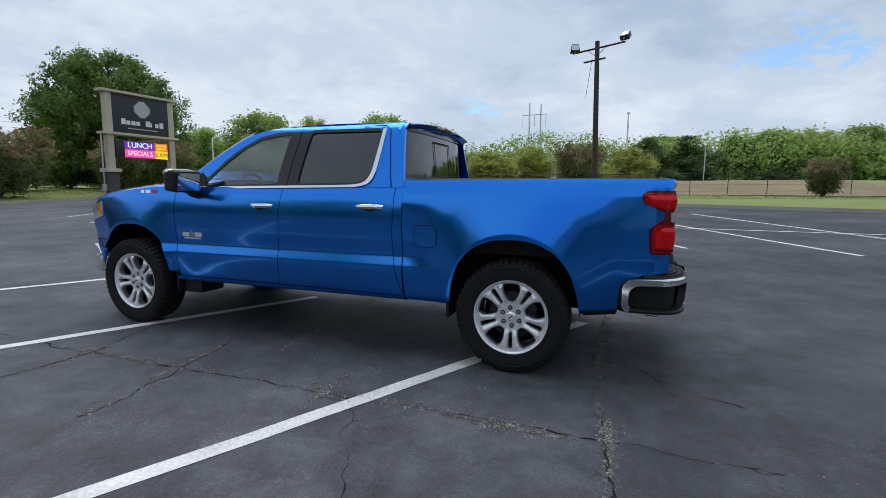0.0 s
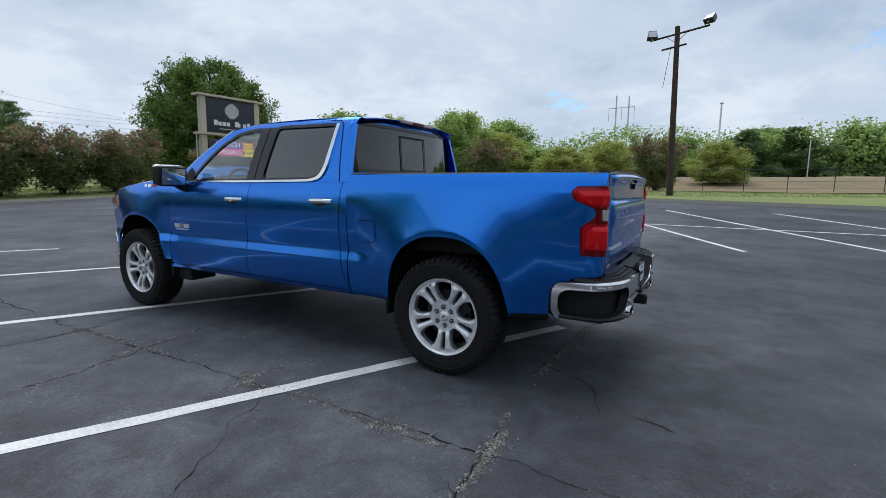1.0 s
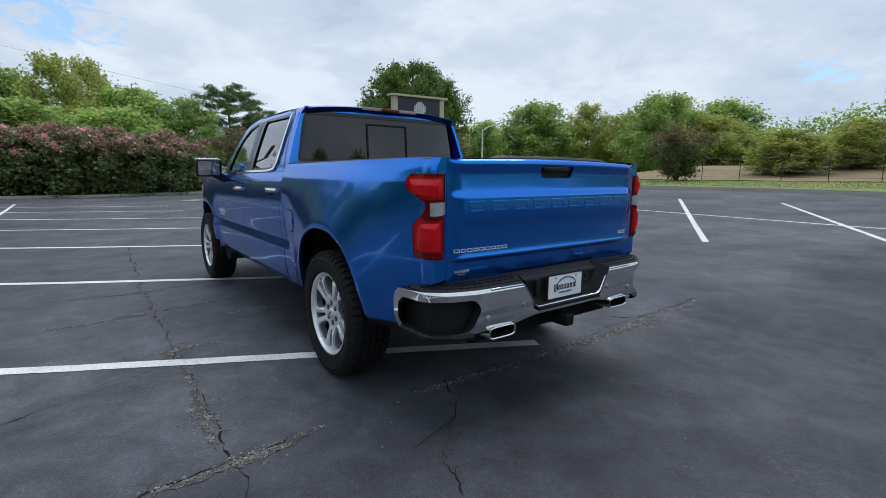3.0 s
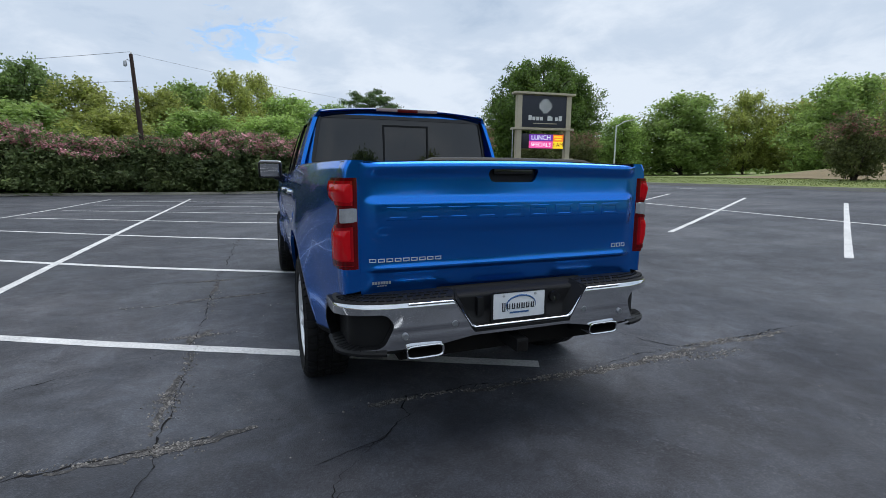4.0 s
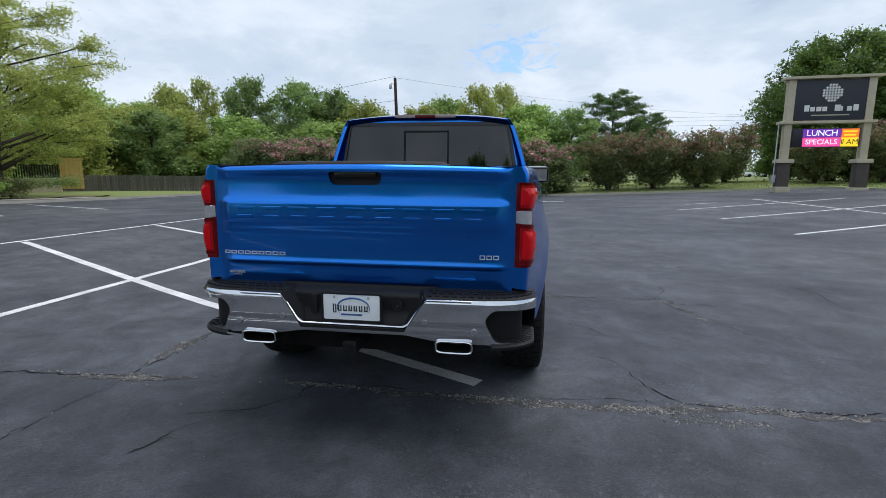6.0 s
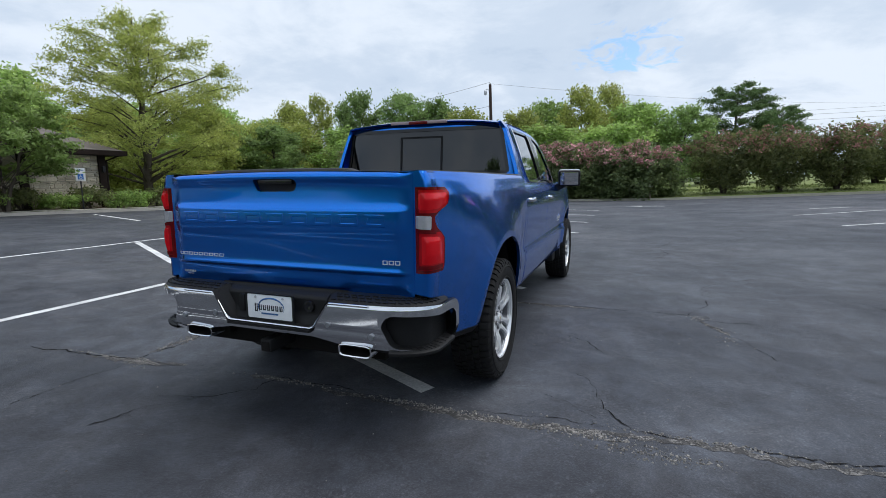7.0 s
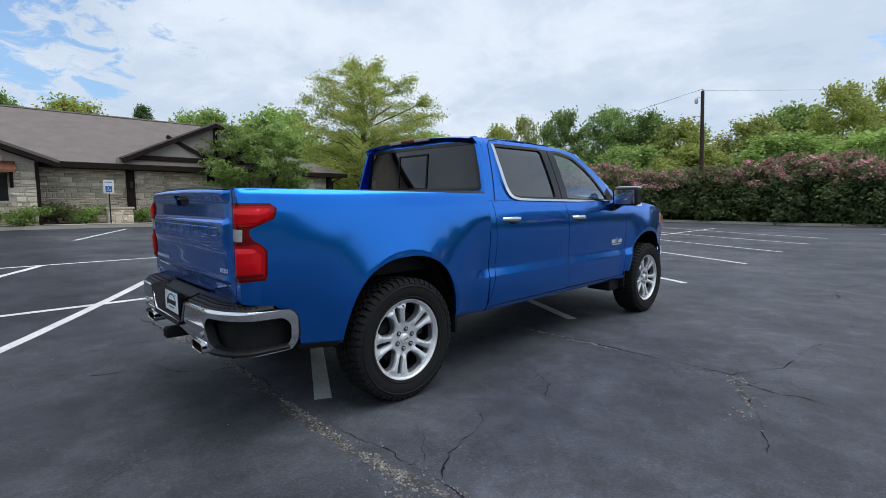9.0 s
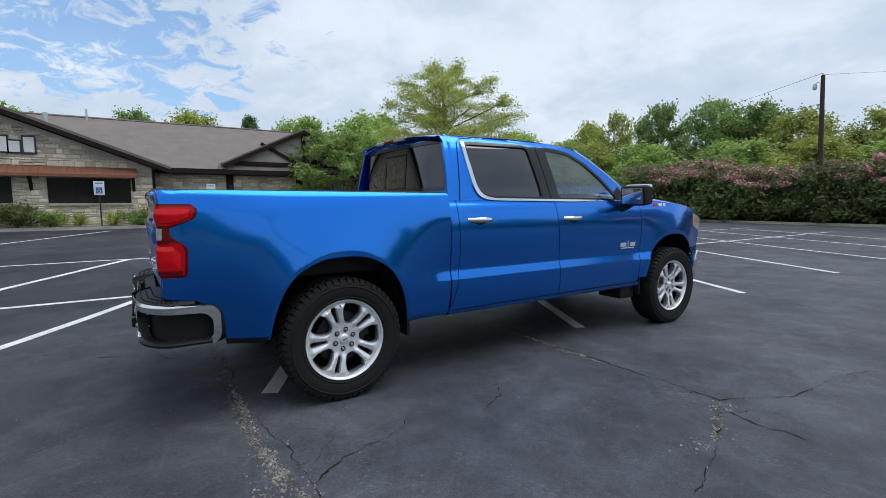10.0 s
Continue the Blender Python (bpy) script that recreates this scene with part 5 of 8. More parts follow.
# tail lamps wrap the rear corners
TL_END = smooth_line([(0.905, -0.925), (0.922, -0.905), (1.05, -0.898), (1.085, -0.906), (1.115, -0.945), (1.14, -0.978), (1.18, -0.985), (1.2, -0.965), (1.222, -0.895), (1.242, -0.858), (1.285, -0.84), (1.312, -0.845), (1.326, -0.872)], 4)
for s in (-1, 1):
    base = bed_side(s, 0.009)

    def lens_outline(z0, z1, inset=0.0):
        zs = np.linspace(z0, z1, 16)
        return [(-1.122 + inset, z0)] + [(curve_at(z, TL_END) - inset, z) for z in zs] + [(-1.122 + inset, z1)]

    def tuck(co, s=s):
        return (-s * 0.02, 0.012 if co.y < -0.97 else 0, 0)

    tl = part("tail_lamp", sheet("tail_lamp", lens_outline(0.906, 1.326), base, np.arange(-1.12, -0.84, 0.02), np.arange(0.92, 1.32, 0.03), inward=tuck), DEEP_RED, truck, "red tail lamp with a clear reversing light")
    part("upper_lens", sheet("upper_lens", lens_outline(1.202, 1.312, 0.016), bed_side(s, 0.014), np.arange(-1.12, -0.84, 0.02), np.arange(1.22, 1.31, 0.03), inward=tuck), RED_LENS, tl)
    part("lower_lens", sheet("lower_lens", lens_outline(0.922, 1.106, 0.016), bed_side(s, 0.014), np.arange(-1.12, -0.88, 0.02), np.arange(0.95, 1.08, 0.03), inward=tuck), RED_LENS, tl)
    part("lower_band", sheet("lower_band", [(-1.106, 0.925), (-0.93, 0.925), (-0.925, 0.945), (-1.106, 0.945)], bed_side(s, 0.017), np.arange(-1.115, -0.93, 0.02), inward=tuck), DEEP_RED, tl)

    def raised(u, z, lo, hi, left, right, s=s):
        """A block with sloping sides inside the lens."""
        k = min((z - lo) / 0.05, (hi - z) / 0.03, (u - left) / 0.04, (right - u) / 0.035, 1.0)
        return bed_side(s, 0.0155 + 0.009 * max(0.0, k))(u, z)

    part("upper_core", sheet("upper_core", rounded([(-1.104, 1.215), (-0.95, 1.222), (-0.89, 1.25), (-0.878, 1.298), (-1.104, 1.3)], 0.012), lambda u, z: raised(u, z, 1.213, 1.302, -1.106, -0.875), np.arange(-1.106, -0.87, 0.012), np.arange(1.22, 1.3, 0.01), inward=tuck, smooth=20), BRIGHT_RED, tl)
    part("lens_divider", sheet("lens_divider", [(-1.11, 1.105), (-0.985, 1.1), (-0.99, 1.116), (-1.11, 1.12)], bed_side(s, 0.0165), np.arange(-1.115, -0.98, 0.02), inward=tuck), DEEP_RED, tl)
    part("reversing_light", sheet("reversing_light", rounded([(-1.114, 1.125), (-1.022, 1.122), (-1.018, 1.186), (-1.114, 1.19)], 0.008), bed_side(s, 0.015), np.arange(-1.115, -0.98, 0.015), (1.15,), inward=tuck), CLEAR_LENS, tl, "clear reversing light")
    part("lens_core", sheet("lens_core", rounded([(-1.096, 0.952), (-0.94, 0.952), (-0.935, 1.045), (-0.97, 1.085), (-1.096, 1.09)], 0.01), lambda u, z: raised(u, z, 0.95, 1.092, -1.098, -0.934), np.arange(-1.1, -0.93, 0.012), np.arange(0.96, 1.09, 0.012), inward=tuck, smooth=20), BRIGHT_RED, tl)

# bed rails, bed inside
for s in (-1, 1):
    part("bed_rail_cap", Geo().grid([[(s * (half_width(max(y, REAR_Y), 1.394) - 0.004 - d), y, 1.396 + h) for d, h in ((0.0, 0.002), (0.012, 0.012), (0.07, 0.013), (0.085, -0.03))] for y in np.linspace(-0.99, 0.85, 20)]).mesh("bed_rail_cap", smooth=50), BLACK, truck, "black plastic bed rail cap")
    part("bed_wall", Geo().box(s * 0.8, s * 0.83, -1.0, 0.83, 0.85, 1.38), BLACK, truck)
part("bed_floor", Geo().box(-0.8, 0.8, -1.0, 0.83, 0.84, 0.87), BLACK, truck)
part("bed_front", Geo().box(-0.82, 0.82, 0.81, 0.84, 0.6, 1.385), BLUE, truck)
# cab floor, plus unseen dark blocks added so the door gaps read dark
part("cab_floor", Geo().box(-0.87, 0.87, 0.92, 3.12, 0.5, 0.9).box(-0.88, 0.88, 0.9, 0.99, 0.48, 1.3).box(-0.9, 0.9, 1.96, 2.1, 0.5, 1.28).box(-0.88, 0.88, 3.1, 3.22, 0.5, 1.28), UNDER, truck)
part("engine_bay", Geo().box(-0.6, 0.6, 3.2, 4.4, 0.45, 1.15), UNDER, truck)
part("chassis", Geo().box(-0.5, -0.4, -1.05, 4.3, 0.48, 0.62).box(0.4, 0.5, -1.05, 4.3, 0.48, 0.62).box(-0.58, 0.58, -0.9, 0.8, 0.62, 0.84).box(-0.6, 0.6, -1.0, -0.92, 0.42, 0.56), UNDER, truck)
part("rear_axle", Geo().tube([(-0.75, 0, HUB), (-0.15, 0, HUB), (0.15, 0, HUB), (0.75, 0, HUB)], [0.05, 0.06, 0.06, 0.05], 10).tube([(0, -0.17, HUB), (0, -0.1, HUB), (0, 0.1, HUB), (0, 0.2, HUB)], [0.05, 0.15, 0.15, 0.06], 12), UNDER, truck)
part("front_axle", Geo().tube([(-0.75, AXLE_F, HUB), (0.75, AXLE_F, HUB)], 0.05, 10), UNDER, truck)
part("exhaust_pipe", Geo().tube([(0.5, 2.0, 0.42), (0.52, 0.6, 0.45), (0.53, 0.1, 0.55), (0.52, -0.6, 0.56), (0.52, -1.1, 0.54)], 0.04, 10).tube([(0.5, -0.5, 0.55), (-0.3, -0.55, 0.55), (-0.515, -0.7, 0.54), (-0.515, -1.1, 0.54)], 0.04, 10), UNDER, truck)

# rear bumper: outline unrolled along u from the middle out and round the corner
def bumper_path(u, d=0.0):
    a = abs(u)
    s = 1 if u >= 0 else -1
    if a < 0.62:
        x, y, n = a, -1.182 + 0.012 * (a / 0.62) ** 2, (0.13 * a, -1)
    else:
        t = min(1.0, (a - 0.62) / 0.42)
        ang = t * radians(84)
        x, y = 0.62 + 0.30 * math.sin(ang), -1.17 + 0.20 * (1 - math.cos(ang))
        if a > 1.04:
            y += a - 1.04
            x += 0.02 * (a - 1.04)
        n = (math.sin(ang), -math.cos(ang))
    return s * (x + d * n[0]), y + d * n[1]


def bumper(d=0.0, lean=0.04):
    def fn(u, z):
        rim = softstep((z - 0.74) / 0.016) * 0.01 + softstep((0.6 - z) / 0.1) * 0.022 if lean else 0
        x, y = bumper_path(u, d - rim - (0.006 * softstep((0.64 - z) / 0.02) * softstep((0.78 - abs(u)) / 0.15) if lean else 0))
        return (x, y, z)

    return fn


U = list(np.arange(-1.25, 1.26, 0.03))
END = 1.285
outer = [(-0.27, 0.615), (0.27, 0.615), (0.37, 0.752), (0.67, 0.758), (0.95, 0.752), (END - 0.04, 0.735), (END, 0.69), (END, 0.545), (END - 0.03, 0.5), (1.05, 0.497), (0.72, 0.53), (0.45, 0.535), (0.27, 0.568),
         (-0.27, 0.568), (-0.45, 0.535), (-0.72, 0.53), (-1.05, 0.497), (-END + 0.03, 0.5), (-END, 0.545), (-END, 0.69), (-END + 0.04, 0.735), (-0.95, 0.752), (-0.67, 0.758), (-0.37, 0.752)]
holes = [rounded([(s * 0.715, 0.545), (s * 1.02, 0.522), (s * 1.215, 0.525), (s * 1.243, 0.56), (s * 1.243, 0.655), (s * 1.2, 0.694), (s * 0.7, 0.712), (s * 0.66, 0.66)], 0.04) for s in (-1, 1)]
bumper_mesh = sheet("rear_bumper", rounded(outer, 0.025), bumper(), U, list(np.arange(0.51, 0.73, 0.02)) + [0.735, 0.742, 0.748], holes=holes, inward=lambda co: ((-0.05 if co.x > 0.8 else 0.05 if co.x < -0.8 else 0), 0.05, 0), smooth=40, split=True)
bumper_mesh.materials.append(CHROME)
bumper_mesh.materials.append(BLACK)
rear_bumper = part("rear_bumper", bumper_mesh, CHROME, truck, "chrome rear bumper with black corner steps")
for s in (-1, 1):
    part("corner_step", sheet("corner_step", rounded([(s * 0.6, 0.5), (s * 1.26, 0.5), (s * 1.265, 0.725), (s * 0.58, 0.725)], 0.03), bumper(-0.07, 0.0), U, np.arange(0.52, 0.72, 0.04)), BLACK, rear_bumper, "black step pocket in the bumper corner")
    us = np.linspace(0.7, 1.235, 22)
    part("step_tread", Geo().grid([[(*bumper_path(s * u, d), z) for d, z in ((-0.07, 0.536), (-0.012, 0.53), (-0.004, 0.522), (-0.006, 0.508), (-0.05, 0.5))] for u in us]).mesh("step_tread", smooth=40), BLACK, rear_bumper)
    part("pocket_roof", Geo().grid([[(*bumper_path(s * u, d), z) for d, z in ((-0.012, 0.716), (-0.075, 0.705))] for u in us]), BLACK, rear_bumper)
    for k in range(11):
        u = 0.75 + k * 0.042
        (x0, y0), (x1, y1) = bumper_path(s * u, -0.016), bumper_path(s * u, -0.066)
        part("tread_rib", Geo().tube([(x0, y0, 0.531), (x1, y1, 0.536)], 0.004, 5), BLACK, rear_bumper)
    for u in (0.37 if s > 0 else 0.37, 0.615):
        x, y = bumper_path(s * u, 0.0)
        part("parking_sensor", Geo().lathe([(-0.004, 0.001), (-0.004, 0.013), (-0.001, 0.016), (0.01, 0.016)], 14, "y").mesh("parking_sensor"), GREY_ALLOY, rear_bumper, at=pose(x, y, 0.6 if u > 0.5 else 0.64))
    ring_of = lambda w, h: [(w * math.copysign(abs(math.cos(q)) ** 0.35, math.cos(q)), h * math.copysign(abs(math.sin(q)) ** 0.5, math.sin(q))) for q in np.linspace(0, math.tau, 33)]
    rows = [[(s * 0.515 + u, y - 0.05 * v, 0.515 + v) for u, v in ring_of(w, h)] for y, w, h in ((-0.9, 0.09, 0.031), (-1.158, 0.094, 0.034), (-1.166, 0.094, 0.034), (-1.168, 0.09, 0.03), (-1.164, 0.085, 0.025))]
    part("exhaust_tip", Geo().grid(rows).mesh("exhaust_tip", smooth=50), CHROME, truck, "polished rectangular exhaust tip")
    rows = [[(s * 0.515 + u, y - 0.05 * v, 0.515 + v) for u, v in ring_of(w, h)] for y, w, h in ((-1.164, 0.085, 0.025), (-1.0, 0.08, 0.024), (-1.0, 0.001, 0.001))]
    part("tip_inside", Geo().grid(rows).mesh("tip_inside", smooth=50), UNDER, truck)
# black step pad over the bumper, and the number plate recess
PAD = ((-0.012, 0.75), (-0.02, 0.762), (-0.06, 0.774), (-0.12, 0.784), (-0.19, 0.79))
for s in (-1, 1):
    pad = part("step_pad", Geo().grid([[(*bumper_path(s * u, d), z) for u in np.linspace(0.355, 1.15, 40)] for d, z in PAD]).mesh("step_pad", smooth=45), BLACK, rear_bumper, "black dimpled step pad")
    for k in range(17):
        for d, z in ((-0.035, 0.7665), (-0.065, 0.7755), (-0.095, 0.78)):
            u = s * (0.39 + k * 0.042 + (0.021 if d == -0.065 else 0))
            x, y = bumper_path(u, d)
            part("pad_stud", Geo().box(-0.013, 0.013, -0.005, 0.005, -0.004, 0.0045).mesh("pad_stud", smooth=0) if k == 0 and s < 0 and d == -0.035 else bpy.data.meshes["pad_stud"], BLACK, pad, at=pose(x, y, z, 0, 0, 0))
part("plate_recess", sheet("plate_recess", [(-0.42, 0.6), (0.42, 0.6), (0.42, 0.795), (-0.42, 0.795)], lambda x, z: (x, -1.11 - 0.03 * softstep((0.68 - z) / 0.08) + 0.06 * softstep((z - 0.755) / 0.03), z), np.arange(-0.4, 0.41, 0.1), list(np.arange(0.62, 0.8, 0.02)) + [0.77, 0.785]), BLACK, rear_bumper)
for s in (-1, 1):
    part("recess_cheek", Geo().grid([[(s * 0.275, -1.19, 0.6), (s * 0.375, -1.185, 0.765)], [(s * 0.24, -1.11, 0.6), (s * 0.34, -1.08, 0.79)]]), BLACK, rear_bumper)
edge = [(s_ * u, z) for s_, u, z in ((-1, 0.6, 0.7535), (-1, 0.385, 0.7535), (-1, 0.37, 0.748), (-1, 0.285, 0.622), (-1, 0.265, 0.612), (1, 0.265, 0.612), (1, 0.285, 0.622), (1, 0.37, 0.748), (1, 0.385, 0.7535), (1, 0.6, 0.7535))]
part("recess_trim", Geo().tube([(*bumper_path(u, -0.001), z) for u, z in edge], 0.006, 6).mesh("recess_trim", smooth=60), CHROME, rear_bumper, "bright chrome edge of the plate recess")
part("recess_floor", Geo().box(-0.27, 0.27, -1.195, -1.07, 0.592, 0.606), BLACK, rear_bumper)
part("plate_light", Geo().box(-0.235, -0.2, -1.135, -1.1, 0.65, 0.745).mesh("plate_light", bevel=0.006), BLACK, rear_bumper)
part("receptacle", Geo().lathe([(0, 0.001), (-0.006, 0.02), (-0.006, 0.03), (0.02, 0.034)], 16, "y").mesh("receptacle"), GLOSS_BLACK, rear_bumper, at=pose(0.22, -1.12, 0.71))
plate = part("number_plate", Geo().box(-0.152, 0.152, -1.153, -1.147, 0.618, 0.758).mesh("number_plate", bevel=0.002), PLATE_WHITE, rear_bumper, "white dealer plate with plain dark bars", at=pose(-0.01, 0, 0))
for k in range(7):
    x0 = -0.098 + k * 0.0275
    low, hi_ = (0.664, 0.71) if k == 0 else (0.674, 0.703)
    for a, b in ((0.0, 0.006), (0.013, 0.018)):
        part("plate_bar", Geo().box(x0 + a, x0 + b, -1.1555, -1.152, low, hi_), INK, plate)
    part("plate_bar", Geo().box(x0 + 0.005, x0 + 0.014, -1.1552, -1.152, low, low + 0.005), INK, plate)
part("plate_bar", Geo().box(-0.055, 0.055, -1.1555, -1.152, 0.652, 0.66), INK_BLUE, plate)
ring = [(0.085 * math.cos(a), 0.052 * math.sin(a)) for a in np.linspace(-0.4, 3.7, 22)]
part("plate_swoosh", Geo().tube([(u + 0.01, -1.1535, v + 0.69) for u, v in ring], [0.0005 + 0.0045 * math.sin(math.pi * k / 21) for k in range(22)], 5), INK_BLUE, plate)
part("plate_frame", sheet("plate_frame", rounded([(-0.16, 0.606), (0.16, 0.606), (0.16, 0.766), (-0.16, 0.766)], 0.01), lambda x, z: (x, -1.155, z), holes=[rounded([(-0.148, 0.628), (0.148, 0.628), (0.148, 0.76), (-0.148, 0.76)], 0.008)], inward=lambda co: (0, 0.008, 0)), BLACK, plate)
for x in (-0.09, 0.09):
    part("plate_screw", Geo().lathe([(-1.1585, 0.0005), (-1.1585, 0.006), (-1.154, 0.007)], 10, "y").mesh("plate_screw"), GALV, plate, at=pose(x, 0, 0.745))
part("hitch", Geo().box(-0.044, 0.024, -1.2, -0.9, 0.46, 0.528).mesh("hitch", bevel=0.01).copy(), BLACK, truck, "black tow hitch receiver")
part("hitch_socket", Geo().box(-0.034, 0.014, -1.204, -1.198, 0.468, 0.516), UNDER, truck)

# cabin
def seat_mesh(x, y, w):
    g = Geo().box(x - w, x + w, y - 0.1, y + 0.45, 0.9, 1.08)
    g.prism(rounded([(-w, 0), (w, 0), (w * 0.82, 0.5), (-w * 0.82, 0.5)], 0.06), 0, 0.14, lambda u, v, d: (x + u, y - 0.12 - v * 0.25 + d, 1.05 + v))
    g.prism(rounded([(-0.13, 0), (0.13, 0), (0.11, 0.17), (-0.11, 0.17)], 0.04), 0, 0.09, lambda u, v, d: (x + u, y - 0.26 - v * 0.2 + d, 1.58 + v * 0.9))
    return g.mesh("seat", bevel=0.02)


for x in (-0.42, 0.42):
    part("front_seat", seat_mesh(x, 2.2, 0.25), SEAT, truck, "grey front seat with headrest")
part("rear_bench", Geo().box(-0.75, 0.75, 1.25, 1.6, 0.9, 1.1).box(-0.75, 0.75, 1.12, 1.27, 1.1, 1.55).mesh("rear_bench", bevel=0.04), SEAT, truck)
part("dashboard", Geo().box(-0.82, 0.82, 2.85, 3.2, 1.0, 1.33).mesh("dashboard", bevel=0.06), SEAT, truck)
wheel_ring = [(-0.42 + 0.18 * math.cos(a), 2.72 + 0.05 * math.sin(a), 1.3 + 0.17 * math.sin(a)) for a in np.linspace(0, math.tau, 25)]
part("steering_wheel", Geo().tube(wheel_ring, 0.016, 6).tube([(-0.6, 2.72, 1.3), (-0.42, 2.74, 1.29), (-0.24, 2.72, 1.3)], 0.02, 6).tube([(-0.42, 2.75, 1.28), (-0.42, 2.95, 1.18)], 0.04, 8), BLACK, truck)
part("headliner", Geo().grid([[(x, y, roof_z(x, y) - 0.05) for x in np.linspace(-0.68, 0.68, 9)] for y in np.linspace(1.0, 2.35, 6)]), HEADLINER, truck)

# wheels
def tyre_mesh():
    g = Geo()
    R, rim = 0.415, 0.272
    prof = [(-0.105, rim), (-0.12, rim + 0.012), (-0.132, 0.31), (-0.136, 0.345), (-0.131, 0.375), (-0.118, 0.393), (-0.1, 0.401), (0.1, 0.401), (0.118, 0.393), (0.131, 0.375), (0.136, 0.345), (0.132, 0.31), (0.124, rim + 0.014), (0.112, rim + 0.001), (0.09, rim - 0.006)]
    g.lathe(prof, 72)
    # raised bands on the sidewall
    for r0 in (0.288, 0.362):
        g.lathe([(0.1335 if r0 > 0.3 else 0.1275, r0 - 0.006), (0.1385 if r0 > 0.3 else 0.131, r0 - 0.002), (0.1385 if r0 > 0.3 else 0.1315, r0 + 0.002), (0.134 if r0 > 0.3 else 0.1295, r0 + 0.006)], 72)
    n = 54
    for k in range(n):
        a = k * math.tau / n
        turn = Matrix.Rotation(a, 4, "X")
        for side in (-1, 1):
            sh = turn @ Matrix.Rotation(0.03 * side, 4, "X")
            long = 0.012 if k % 2 else 0.0
            # shoulder lug, folding over the edge
            s = len(g.v)
            pts = [(0.07, 0.398), (0.07, 0.4145), (0.106, 0.413), (0.124, 0.402), (0.1335, 0.382 - long), (0.13, 0.378 - long), (0.112, 0.39)]
            wd = 0.0165
            g.prism([(p[0] * side, p[1]) for p in pts], -wd, wd, lambda u, v, w, sh=sh: sh @ Vector((u, w, v)))
        for cx, ph, w in ((-0.043, 0.4, 0.022), (0.0, 0.0, 0.017), (0.043, 0.6, 0.022)):
            m = turn @ Matrix.Rotation(ph * math.tau / n, 4, "X")
            g.box(cx - w * 0.82, cx + w * 0.82, -0.0175, 0.0175, 0.398, 0.4155, m @ Matrix.Rotation(0.0, 4, "X"))
    return g.mesh("tyre", smooth=30, fix=False)


RIM_FACE = [(k * 0.01, 0.082 + 0.43 * (k * 0.01) ** 2) for k in range(28)]
WINDOW_CUT = [(-0.056, 0.238), (-0.063, 0.196), (-0.048, 0.153), (-0.021, 0.113), (0.0, 0.108), (0.021, 0.113), (0.048, 0.153), (0.063, 0.196), (0.056, 0.238), (0.0, 0.245)]
SLOT_CUT = [(-0.007, 0.12), (0.007, 0.12), (0.016, 0.222), (0.011, 0.234), (-0.011, 0.234), (-0.016, 0.222)]


def spin(outline, a):
    return [(u * math.cos(a) + v * math.sin(a), v * math.cos(a) - u * math.sin(a)) for u, v in outline]


def rim_height(y, z):
    """A dished face whose paired spokes are ridged along their middle."""
    r = math.hypot(y, z)
    ang = abs((math.degrees(math.atan2(y, z)) + 36) % 72 - 36)
    ridge = max(0.0, 1 - abs(ang - 13) / 10)
    ridge *= softstep((r - 0.09) / 0.05) * softstep((0.25 - r) / 0.03)
    return curve_at(r, RIM_FACE) + 0.015 * ridge - 0.006 * softstep((r - 0.225) / 0.02)


def rim_face(name, grow, drop, depth):
    cuts = []
    for k in range(5):
        cuts.append(grown(spin(rounded(WINDOW_CUT, 0.01, 3), (k + 0.5) * math.tau / 5), grow))
        cuts.append(grown(spin(rounded(SLOT_CUT, 0.006, 3), k * math.tau / 5), grow))
    disc = [(0.262 * math.cos(a), 0.262 * math.sin(a)) for a in np.linspace(0, math.tau, 73)[:-1]]
    lines = np.arange(-0.25, 0.26, 0.025)
    rays = [radians(k * 72 + d) for k in range(5) for d in (-23, -13, -3, 3, 13, 23)]
    return sheet(name, disc, lambda y, z: (rim_height(y, z) - drop, y, z), lines, lines, holes=cuts, inward=lambda co: (-depth, 0, 0), rays=rays, h=0.002)


